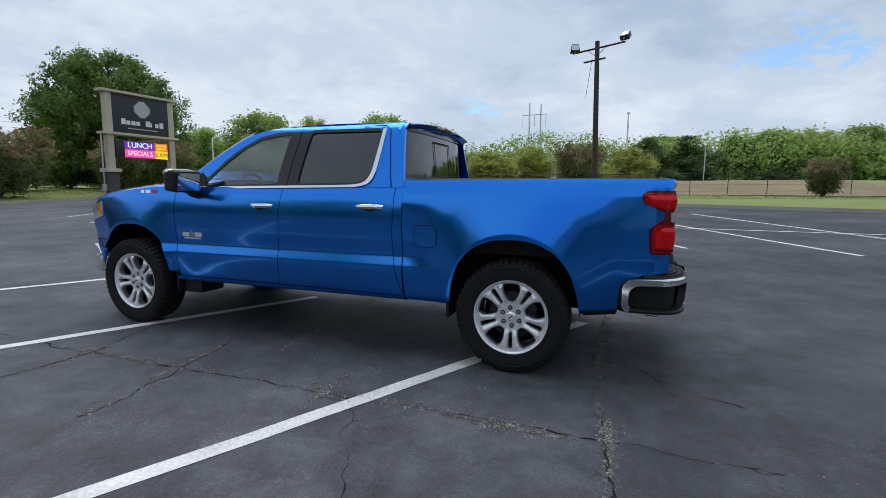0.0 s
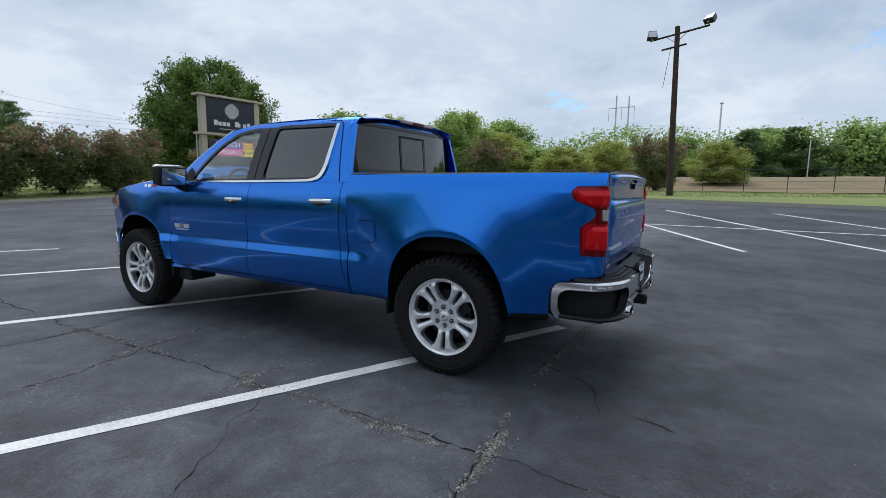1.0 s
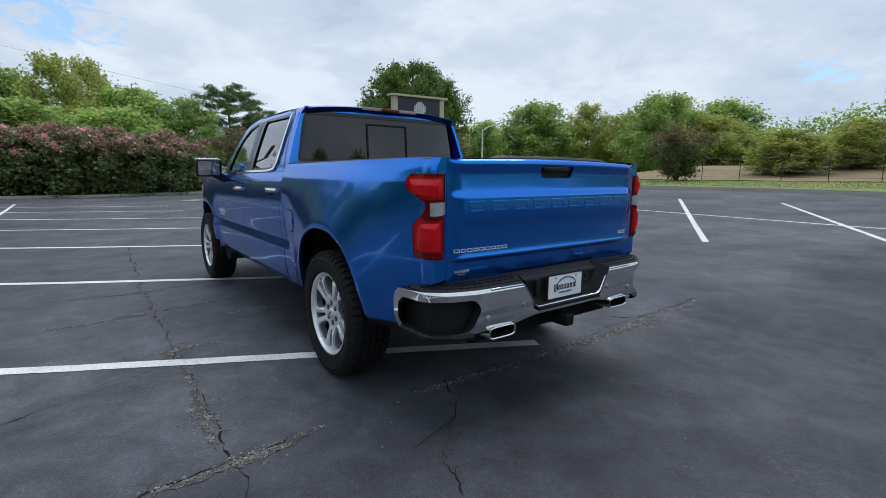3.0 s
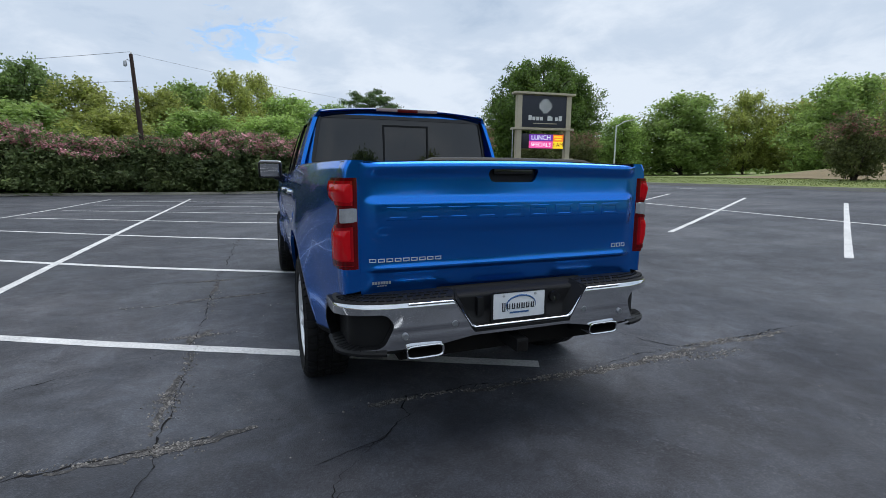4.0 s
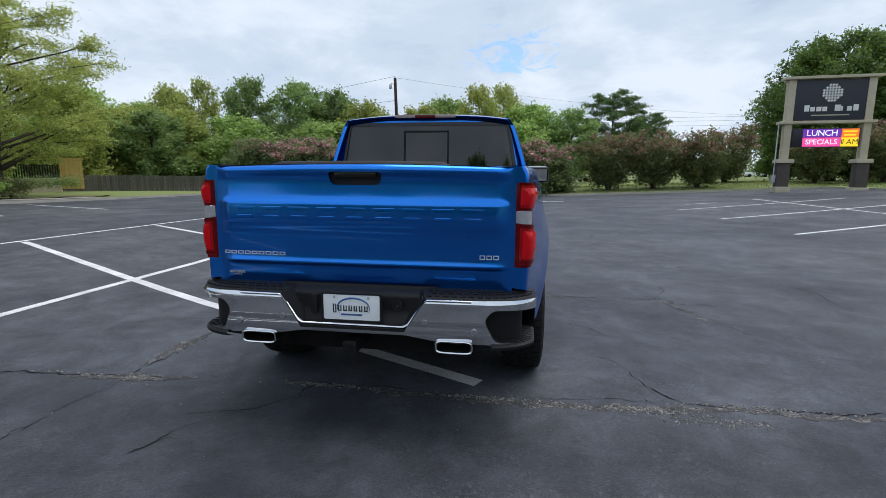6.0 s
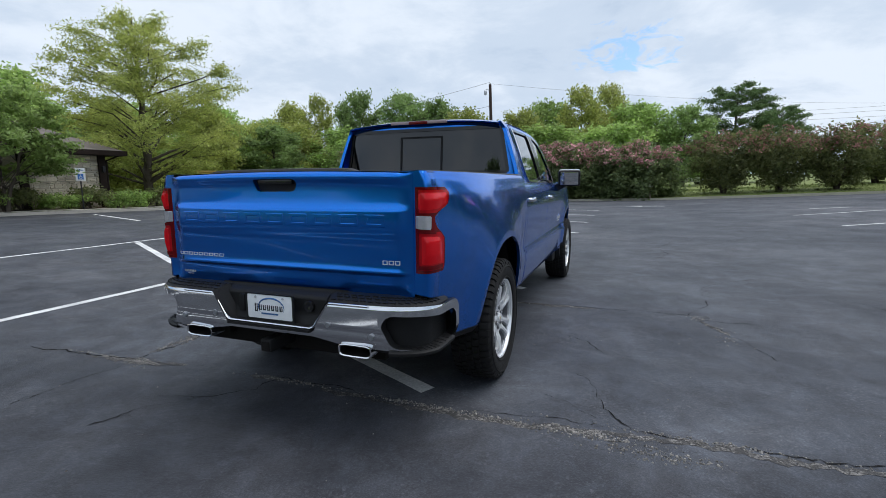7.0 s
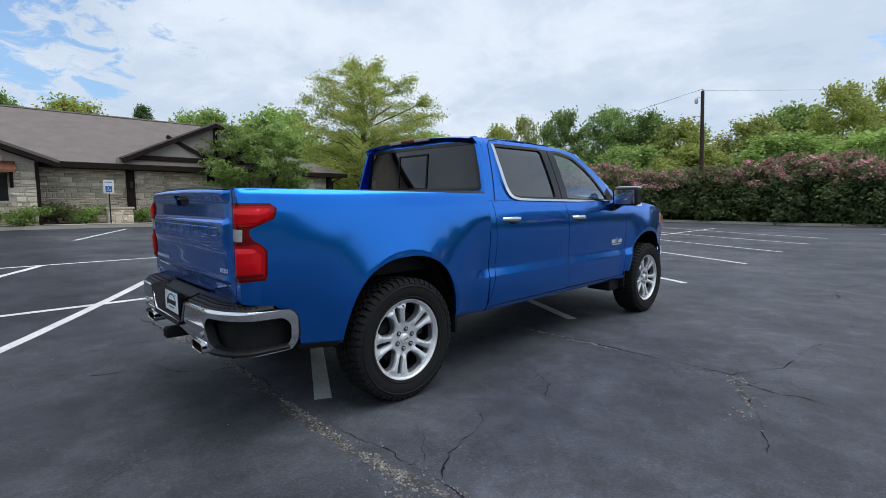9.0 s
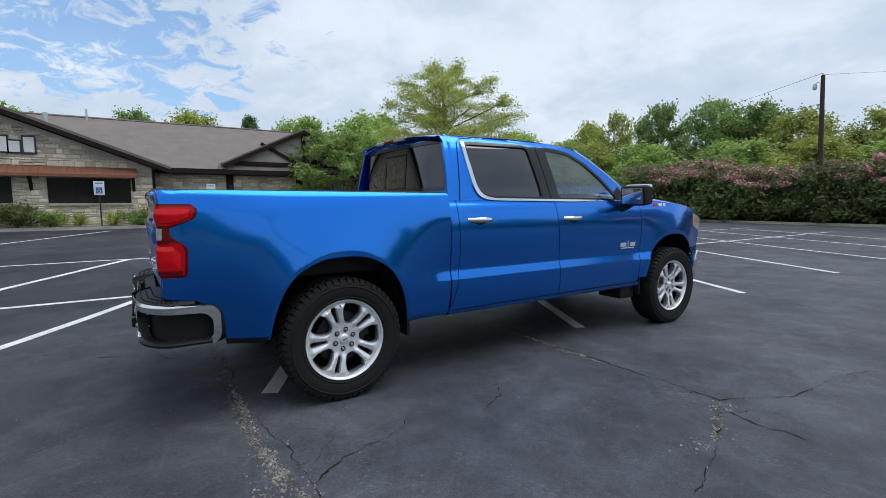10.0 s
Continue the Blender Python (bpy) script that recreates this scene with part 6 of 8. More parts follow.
def make_wheel():
    w = part("wheel", tyre_mesh(), RUBBER, truck, "alloy wheel with an all-terrain tyre")
    rim = part("rim", rim_face("rim", 0.006, 0.0, 0.01), ALLOY, w, "silver five-spoke split alloy rim")
    part("rim_step", rim_face("rim_step", 0.0, 0.009, 0.04), GREY_ALLOY, rim, "grey painted edge of the spokes")
    part("rim_lip", Geo().lathe([(0.1, 0.258), (0.114, 0.259), (0.122, 0.265), (0.123, 0.272), (0.112, 0.274), (0.09, 0.27)], 72).mesh("rim_lip", smooth=60), ALLOY, rim)
    part("barrel", Geo().lathe([(0.085, 0.25), (0.0, 0.243), (-0.11, 0.25), (-0.118, 0.272)], 48).mesh("barrel", smooth=60), DARK_ALLOY, w)
    part("brake_disc", Geo().lathe([(0.02, 0.07), (0.02, 0.175), (-0.01, 0.175), (-0.01, 0.07)], 40, close=True).mesh("brake_disc"), DARK_ALLOY, w)
    part("brake_caliper", Geo().box(-0.03, 0.045, 0.1, 0.19, -0.07, 0.07).mesh("brake_caliper", bevel=0.015), DARK_ALLOY, w)
    part("back_plate", Geo().lathe([(-0.03, 0.0), (-0.03, 0.2), (-0.06, 0.235), (-0.09, 0.235)], 32).mesh("back_plate"), UNDER, w)
    cap = part("hub_cap", Geo().lathe([(0.1, 0.0005), (0.1, 0.02), (0.098, 0.029), (0.093, 0.034), (0.078, 0.036)], 28).mesh("hub_cap"), ALLOY, w, "silver hub cap")
    part("cap_emblem", Geo().box(0.0995, 0.1015, -0.018, 0.018, -0.005, 0.005).mesh("cap_emblem"), GOLD, cap, "plain gold bar emblem")
    nut = Geo().lathe([(0.08, 0.0105), (0.104, 0.0105), (0.109, 0.007), (0.11, 0.0005)], 6).mesh("lug_nut", smooth=20)
    well = Geo().lathe([(0.0865, 0.0175), (0.0845, 0.016), (0.0842, 0.0005)], 18).mesh("nut_well")
    for k in range(6):
        a = k * math.tau / 6 + math.pi / 6
        at = Matrix.Translation((-0.011, 0.066 * math.sin(a), 0.066 * math.cos(a)))
        part("nut_well", well, DARK_ALLOY, rim, at=Matrix.Translation((0.0025, 0.066 * math.sin(a), 0.066 * math.cos(a))))
        part("lug_nut", nut, GREY_ALLOY, w, at=at)
    part("valve", Geo().tube([(0.1, 0.05, 0.235), (0.125, 0.05, 0.228)], 0.004, 6), RUBBER, w)
    return w


first = make_wheel()
first.matrix_basis = pose(0.868, 0, 0.413, 20, 0, 0)
for x, y, turn, spin in ((-0.868, 0, 180, 36), (0.868, AXLE_F, 0, 40), (-0.868, AXLE_F, 180, 22)):
    w = copy_thing(first, pose(x, y, 0.413, 0, 0, turn) @ pose(0, 0, 0, spin, 0, 0))


# ---- trees and shrubs ----
def leaf_cloud(rng, centres, radii, count, size, flat=0.75, up=0.35, slim=0.5, tri=False):
    """Small folded leaves scattered round cluster centres, as one array mesh."""
    centres, radii = np.asarray(centres, float), np.asarray(radii, float)
    share = radii ** 2 / (radii ** 2).sum()
    pick = rng.choice(len(centres), count, p=share)
    d = rng.normal(size=(count, 3))
    d /= np.linalg.norm(d, axis=1)[:, None]
    r = radii[pick] * (0.3 + 0.75 * rng.random(count) ** 0.65 + (0.42 if tri else 0.16) * np.abs(rng.normal(size=count)))
    pos = centres[pick] + d * r[:, None] * [1, 1, flat]
    n = d * 0.8 + rng.normal(size=(count, 3)) * 0.6 + [0, 0, up]
    n /= np.linalg.norm(n, axis=1)[:, None]
    t = np.cross(n, rng.normal(size=(count, 3)))
    t /= np.linalg.norm(t, axis=1)[:, None]
    b = np.cross(n, t)
    ln = (size * (0.6 + 0.8 * rng.random(count)))[:, None]
    if tri:
        v = np.stack([pos - t * ln * 0.5 - b * ln * slim * 0.5, pos - t * ln * 0.5 + b * ln * slim * 0.5 + n * ln * 0.1, pos + t * ln * 0.6], 1).reshape(-1, 3)
        return v, np.arange(count * 3).reshape(-1, 3)
    v = np.stack([pos - t * ln * 0.5, pos + b * ln * slim * 0.5 + n * ln * 0.1, pos + t * ln * 0.5, pos - b * ln * slim * 0.5 + n * ln * 0.1], 1).reshape(-1, 3)
    return v, np.arange(count * 4).reshape(-1, 4)


FORMS = {
    # reach of the boughs at a height of 0 to 1 within the crown
    "dome": lambda h: max(0.12, 1 - (abs(h - 0.36) / 0.66) ** 2.3) ** 0.6,
    "cone": lambda h: 0.1 + 0.9 * (1 - h) ** 0.8,
    "oval": lambda h: 0.16 + 0.84 * (1 - (abs(h - 0.3) / 0.72) ** 1.9) if h < 1.0 else 0.16,
    "tier": lambda h: 0.2 + 0.8 * math.sin(math.pi * (0.14 + 0.8 * h)) ** 0.8,
    "vase": lambda h: 0.5 + 0.5 * h ** 0.7 if h < 0.85 else 0.7,
}


def make_tree(name, label, category, seed, H, R, bottom, boughs, twigs, leaves, size, leaf, form="dome", rise=0.7, trunk_r=0.2, stems=1, tuft=0.3, wild=0.16, slim=0.7, flat=0.8, blossom=None, group="", inner=0.3, top=0.9, quad=False):
    """A trunk, boughs that reach an uneven outline, twigs along the boughs and leaves along the twigs."""
    rng = np.random.default_rng(seed)
    t = thing(name, label, category, group=group)
    g = Geo()
    trunks = []
    for k in range(stems):
        a = k * math.tau / stems + rng.random()
        foot = Vector((math.cos(a), math.sin(a), 0)) * (trunk_r * 1.5 if stems > 1 else 0)
        head = Vector((math.cos(a) * R * 0.42 * (stems > 1) + rng.normal() * R * 0.04, math.sin(a) * R * 0.42 * (stems > 1) + rng.normal() * R * 0.04, H * (top if stems == 1 else top * 0.8)))
        pts = [foot.lerp(head, q) + Vector((rng.normal(), rng.normal(), 0)) * R * 0.025 * math.sin(q * 3.1) for q in np.linspace(0, 1, 8)]
        pts[0] = foot - Vector((0, 0, 0.2))
        g.tube(pts, [trunk_r * (1.3 if i == 0 else 1 - 0.115 * i) for i in range(8)], 8)
        trunks.append(pts)
    base, way, long, high = [], [], [], []
    for i in range(boughs):
        h = (i + rng.random()) / boughs
        a = i * 2.39996 + rng.normal() * 0.35
        reach = R * FORMS[form](h) * (1 + wild * rng.normal())
        end = Vector((math.cos(a) * reach, math.sin(a) * reach, bottom + (H - bottom) * min(1.0, h * 0.97 + 0.03 * rng.random())))
        pts = trunks[i % stems]
        lift = max(bottom * 0.55, end.z - (end - pts[-1]).xy.length * math.tan(rise) * rng.uniform(0.8, 1.2))
        q = min(0.97, max(0.05, lift / pts[-1].z)) * 7
        foot = pts[int(q)].lerp(pts[min(7, int(q) + 1)], q % 1)
        bend = foot.lerp(end, 0.5) + Vector((0, 0, (end - foot).length * 0.07)) + Vector(rng.normal(size=3)) * (end - foot).length * 0.05
        w = trunk_r * rng.uniform(0.18, 0.32) * (1.15 - 0.6 * h)
        g.tube([foot, foot.lerp(bend, 0.55), bend, bend.lerp(end, 0.6), end], [w, w * 0.8, w * 0.6, w * 0.4, w * 0.15], 5, cap=False)
        run = (end - foot).normalized()
        for k in range(twigs):
            u = inner + (1 - inner) * ((k + rng.random()) / twigs) ** 0.8
            at_ = foot.lerp(bend, u * 2) if u < 0.5 else bend.lerp(end, u * 2 - 1)
            d = Vector(rng.normal(size=3))
            d = (d.normalized() * 0.9 + run * 0.75 + Vector((0, 0, 0.12))).normalized()
            d.z *= flat
            ln = (end - foot).length * rng.uniform(0.12, 0.3) * (1.25 - 0.5 * u) + tuft * 0.4
            base.append(at_)
            way.append(d)
            long.append(ln)
            high.append(at_.z + d.z * ln + 0.3 * (at_.xy + d.xy * ln).length)
            if k % 2 == 0:
                g.tube([at_, at_ + d * ln * 0.8], [w * 0.28, w * 0.08], 3, cap=False)
    part("trunk", g.mesh("trunk", smooth=60, fix=False), BARK, t)
    base, way, long = np.array([tuple(p) for p in base]), np.array([tuple(p) for p in way]), np.array(long)

    def foliage(which, count, size_, spread_, lo):
        pick = rng.choice(which, count, p=long[which] / long[which].sum())
        u = lo + (1.05 - lo) * rng.random(count) ** 0.7
        pos = base[pick] + way[pick] * (long[pick] * u)[:, None] + rng.normal(size=(count, 3)) * [1, 1, flat] * (spread_ * (0.45 + 0.35 * u))[:, None]
        n = rng.normal(size=(count, 3)) * 0.7 + way[pick] * 0.3 + [0, 0, 0.55]
        n /= np.linalg.norm(n, axis=1)[:, None]
        e = np.cross(n, rng.normal(size=(count, 3)))
        e /= np.linalg.norm(e, axis=1)[:, None]
        b = np.cross(n, e)
        ln = (size_ * (0.55 + 0.9 * rng.random(count)))[:, None]
        if quad:
            v = np.stack([pos - e * ln * 0.5, pos + b * ln * slim * 0.5 + n * ln * 0.1, pos + e * ln * 0.5, pos - b * ln * slim * 0.5 + n * ln * 0.1], 1)
        else:
            v = np.stack([pos - e * ln * 0.5 - b * ln * slim * 0.5, pos - e * ln * 0.4 + b * ln * slim * 0.5 + n * ln * 0.1, pos + e * ln * 0.6], 1)
        k = v.shape[1]
        return v.reshape(-1, 3), np.arange(count * k).reshape(-1, k)

    part("crown", raw_mesh("crown", *foliage(np.arange(len(long)), leaves, size, tuft, 0.1)), leaf, t)
    if blossom:
        which = np.nonzero(np.array(high) > np.quantile(high, blossom[2]))[0]
        part("blossom", raw_mesh("blossom", *foliage(which, blossom[1], size * 0.8, tuft * 0.5, 0.75)), blossom[0], t, "faded pink blossom")
    return t


def plant(proto, x, y, scale, turn=0.0, tall=None, dz=0.0):
    k = proto.scale
    m = Matrix.Translation((x, y, land(x, y) + dz)) @ Matrix.Rotation(turn, 4, "Z") @ Matrix.Diagonal((scale / k[0], scale / k[1], (tall or scale) / k[2], 1))
    return copy_thing(proto, m)


def settle(t, x, y, scale=1.0, turn=0.0, tall=None, dz=0.0):
    t.matrix_basis = Matrix.Translation((x, y, land(x, y) + dz)) @ Matrix.Rotation(turn, 4, "Z") @ Matrix.Diagonal((scale, scale, tall or scale, 1))
    return t


oak = settle(make_tree("oak_tree", "broad round dark-green oak tree behind the roadside sign", "tree", 1, 14.1, 7.2, 0.7, 190, 9, 110000, 0.27, LEAF_OAK, trunk_r=0.42, tuft=0.46, wild=0.05, inner=0.4), 31.2, 48.5, 0.86, 0.0, tall=0.96)
pine = settle(make_tree("pine_tree", "open dark juniper with tiered ragged boughs", "tree", 2, 11.6, 4.7, 1.4, 74, 10, 44000, 0.24, NEEDLE, form="tier", rise=0.3, trunk_r=0.24, tuft=0.42, wild=0.22, slim=0.45, flat=0.45, inner=0.45, top=0.97), 13.8, 65.0)
plant(pine, 19.5, 70.0, 0.8, 2.0)

# shrubs by the front verge, reddish with spent blossom
crape = settle(make_tree("crape_myrtle", "multi-stemmed crape myrtle shrub with faded pink blossom", "shrub", 3, 4.2, 1.9, 0.4, 46, 8, 10000, 0.16, LEAF_OLIVE, form="vase", rise=1.0, trunk_r=0.06, stems=6, tuft=0.3, blossom=(BLOSSOM, 1500, 0.72), group="crape myrtles on the verge"), 8.2, 36.2, 1.02, 0.4)
for x, y, sc, tn in ((11.6, 36.4, 1.02, 1.9), (14.8, 36.3, 0.95, 3.0), (18.8, 41.5, 1.1, 4.4), (24.0, 38.0, 0.95, 5.2), (28.4, 37.4, 1.05, 0.9), (27.6, 12.6, 0.78, 2.2), (28.9, -11.8, 0.5, 3.7), (33.6, 2.2, 0.9, 1.2)):
    plant(crape, x, y, sc, tn)

# the long flowering hedge before the far fence
HEDGE = dict(form="dome", rise=0.9, trunk_r=0.07, stems=5, tuft=0.36, inner=0.4, group="hedge of flowering shrubs")
hedge = make_tree("flowering_hedge", "tall dense dark-green hedge shrub topped with pink blossom", "hedge", 4, 4.1, 2.3, 0.2, 60, 8, 14000, 0.2, LEAF_HEDGE, blossom=(PINK, 3600, 0.74), **HEDGE)
green = make_tree("hedge_shrub", "tall dense dark-green hedge shrub with few blossoms", "hedge", 6, 4.0, 2.3, 0.2, 60, 8, 14000, 0.2, LEAF_HEDGE, blossom=(BLOSSOM, 500, 0.86), **HEDGE)
settle(hedge, 2.6, 35.3, 1.0, 0.4, tall=0.95)
settle(green, -21.0, 35.2, 1.05)
rng = random.Random(5)
x = -18.0
while x < 1.4:
    sc = rng.uniform(0.92, 1.12)
    plant(hedge if x > -7.0 or x < -17 or rng.random() < 0.5 else green, x, 35.4 + rng.uniform(-0.5, 0.5), sc, rng.random() * 6, tall=sc * rng.uniform(0.84, 0.98))
    x += rng.uniform(2.0, 2.7)
for k in range(8):
    plant(green, -20 + k * 3.0, 37.6, 1.05, k * 1.3, tall=0.86)

# woodland behind, in several kinds
WOOD = dict(slim=0.8, group="woodland trees")
kinds = [
    make_tree("broadleaf_tree", "mid-green broadleaf tree with an uneven crown", "tree", 11, 10, 3.6, 0.5, 70, 9, 24000, 0.26, LEAF, trunk_r=0.16, tuft=0.52, **WOOD),
    make_tree("dark_tree", "dark-green broadleaf tree with gaps of sky", "tree", 12, 10, 3.3, 1.4, 52, 9, 20000, 0.25, LEAF_DARK, trunk_r=0.16, tuft=0.46, wild=0.2, inner=0.45, **WOOD),
    make_tree("light_tree", "bright yellow-green broadleaf tree", "tree", 13, 10, 3.5, 0.5, 64, 9, 22000, 0.25, LEAF_LIGHT, trunk_r=0.15, tuft=0.52, wild=0.2, **WOOD),
    make_tree("airy_tree", "tall thin-crowned tree with open branches", "tree", 14, 10, 2.9, 2.0, 44, 9, 13000, 0.23, LEAF_LIGHT, form="oval", rise=0.9, trunk_r=0.13, tuft=0.42, wild=0.28, inner=0.4, **WOOD),
    make_tree("cedar_tree", "dense dark-green cedar tree with ragged pointed boughs", "tree", 15, 10, 3.6, 0.2, 90, 8, 25000, 0.26, NEEDLE, form="cone", rise=0.35, trunk_r=0.2, tuft=0.4, wild=0.24, slim=0.5, top=0.97, group="woodland trees"),
]
WOODS = [
    (2, -51.0, 55.0, 9.5, 8), (2, -45.2, 56.4, 12.0, 6.5), (3, -40.2, 56.5, 13.0, 6), (1, -33.6, 56.6, 12.9, 7), (1, -26.5, 57, 12.3, 7.5), (1, -22.5, 58, 11.5, 6.5), (2, -17.6, 56.4, 9.8, 8), (2, -11.0, 57.0, 9.4, 7.5), (3, -3.8, 57.2, 11.8, 8), (0, 2.6, 58.0, 9.4, 8), (1, 7.4, 56.0, 8.2, 6),
    (2, -37, 47.0, 8.0, 7), (0, -44, 41.0, 9.8, 8), (0, -31, 49.0, 7.5, 8), (1, -49, 45.0, 10.0, 8), (0, -20, 48.0, 6.8, 8), (2, -13, 47.0, 6.2, 7), (0, -6, 47.5, 6.6, 8), (0, 0.0, 48.0, 6.4, 7), (3, -1.0, 66.0, 13.2, 8), (0, -9, 67.0, 11.5, 9), (0, -28, 68.0, 11.0, 9), (0, -55, 62, 11, 9),
    (0, -52, 24.0, 11.5, 10), (0, -44, 30.0, 8.8, 9), (2, -40, 36.0, 8.6, 7), (0, -47, 14.0, 9.4, 7), (2, -50, 4.0, 9.2, 7), (1, -48, -1.0, 8.6, 5), (4, -45, 8.5, 8.8, 4), (0, -52, -12.0, 9.0, 9), (1, -36, 41.5, 7.2, 7),
    (0, 50.6, 56.5, 8.4, 7), (0, 58.6, 52.5, 11.2, 11), (2, 65.8, 48.0, 11.0, 7), (2, 71.7, 44.4, 9.6, 10), (2, 79.0, 41.0, 12.3, 11), (0, 88, 36, 12.0, 12), (0, 44, 62, 10.5, 9), (0, 38, 66, 9.5, 8), (0, 63.5, 34, 10.8, 9), (2, 67.5, 28.5, 10.6, 9), (0, 71, 22, 6.4, 8), (0, 76, 14.6, 7.0, 9), (2, 46.0, 8.0, 3.6, 5.0), (2, 41.0, 11.0, 3.2, 4.4),
    (2, 42.0, -1.6, 3.2, 4), (0, 80, 4.0, 8.4, 9), (4, 78.5, -5.0, 9.6, 8), (4, 81.0, -11.0, 10.2, 9), (4, 84.0, -18.0, 10.2, 9), (4, 85.6, -24.0, 10.8, 9), (2, 88.5, -30.0, 11.2, 9), (0, 90.5, -37.0, 12.4, 9), (4, 82, -45, 11, 9), (0, 84, -54, 12, 10), (0, 93, -8, 11.5, 11), (0, 96, -26, 12.5, 12),
]
used = set()
for i, (k, x, y, h, w) in enumerate(WOODS):
    f = settle if k not in used else plant
    used.add(k)
    f(kinds[k], x, y, w / 7.0, i * 1.7, tall=h / (14.0 if x > 60 and y < 32 else 9.6))
# tree belt behind the camera, which the truck mirrors
for i in range(6):
    plant(kinds[i % 3], -24 + i * 9.5, -56 - 4 * math.sin(i * 1.9), 1.7, i * 2.1, tall=0.95 + 0.2 * math.sin(i * 2.7))

# undergrowth that closes the foot of the woods
rng_n = np.random.default_rng(39)
for line, label in (([(-60, 60), (-40, 61), (-20, 60), (0, 61), (9, 60)], "green undergrowth at the foot of the woods"), ([(88, -62), (86, -40), (82, -20), (80, -2), (78, 12), (76, 26), (84, 40), (66, 56), (46, 66)], "dark roadside thicket under the trees"), ([(-56, -20), (-54, 0), (-55, 20), (-48, 36), (-58, 52)], "green thicket behind the building"), ([(-60, -62), (-30, -66), (0, -62), (30, -66), (60, -60), (70, -40)], "tree belt across the road")):
    cs, rs = [], []
    for a, b in zip(line, line[1:]):
        n = int(math.dist(a, b) / 1.3)
        for i in range(n):
            p = Vector(a).lerp(Vector(b), i / n)
            h = (6.6 if "road" in label else 3.4) + 1.2 * math.sin(p.x * 0.31 + p.y * 0.23)
            for z in (0.06, 0.3, 0.6, 0.9):
                cs.append((p.x + rng_n.normal() * 1.4, p.y + rng_n.normal() * 1.4, land(p.x, p.y) + h * z))
                rs.append(rng_n.uniform(1.1, 2.0))
    v, f = leaf_cloud(rng_n, cs, rs, len(cs) * 130, 0.36, slim=0.8, tri=True)
    tagged(part("thicket", raw_mesh("thicket", v, f), LEAF), label, "undergrowth", kind="stuff")

# distant woods round the horizon
rng_n = np.random.default_rng(40)
cs, rs = [], []
for i in range(900):
    a, r = rng_n.random() * math.tau, rng_n.uniform(170, 300)
    h = 4 + 2 * math.sin(a * 7) + rng_n.random() * 3
    x, y = r * math.cos(a), r * math.sin(a)
    for z in (0.15, 0.5, 0.85):
        cs.append((x + rng_n.normal() * 2, y + rng_n.normal() * 2, h * z))
        rs.append(rng_n.uniform(2.0, 3.2))
v, f = leaf_cloud(rng_n, cs, rs, 150000, 0.9, slim=0.9, tri=True)
tagged(part("distant_woods", raw_mesh("distant_woods", v, f), LEAF_DARK), "belt of distant green woodland on the horizon", "woods", kind="stuff")

# grass blades on the verges
cnt = 60000
side = rng_n.random(cnt)
bx = np.where(side < 0.62, rng_n.uniform(-2, 30, cnt), rng_n.uniform(22.9, 31, cnt))
by = np.where(side < 0.62, rng_n.uniform(33.7, 44, cnt), rng_n.uniform(-14, 34, cnt))
bz = np.array([land(a, b) for a, b in zip(bx, by)])
hh, ang = rng_n.uniform(0.015, 0.05, cnt), rng_n.random(cnt) * math.tau
dx, dy = np.cos(ang) * 0.03, np.sin(ang) * 0.03
tip = np.stack([bx + rng_n.normal(size=cnt) * 0.03, by + rng_n.normal(size=cnt) * 0.03, bz + hh], 1)
v = np.stack([np.stack([bx - dx, by - dy, bz - 0.01], 1), np.stack([bx + dx, by + dy, bz - 0.01], 1), tip], 1).reshape(-1, 3)
tagged(part("grass_blades", raw_mesh("grass_blades", v, np.arange(cnt * 3).reshape(-1, 3)), BLADE), "short mown grass on the verge", "grass", kind="stuff")


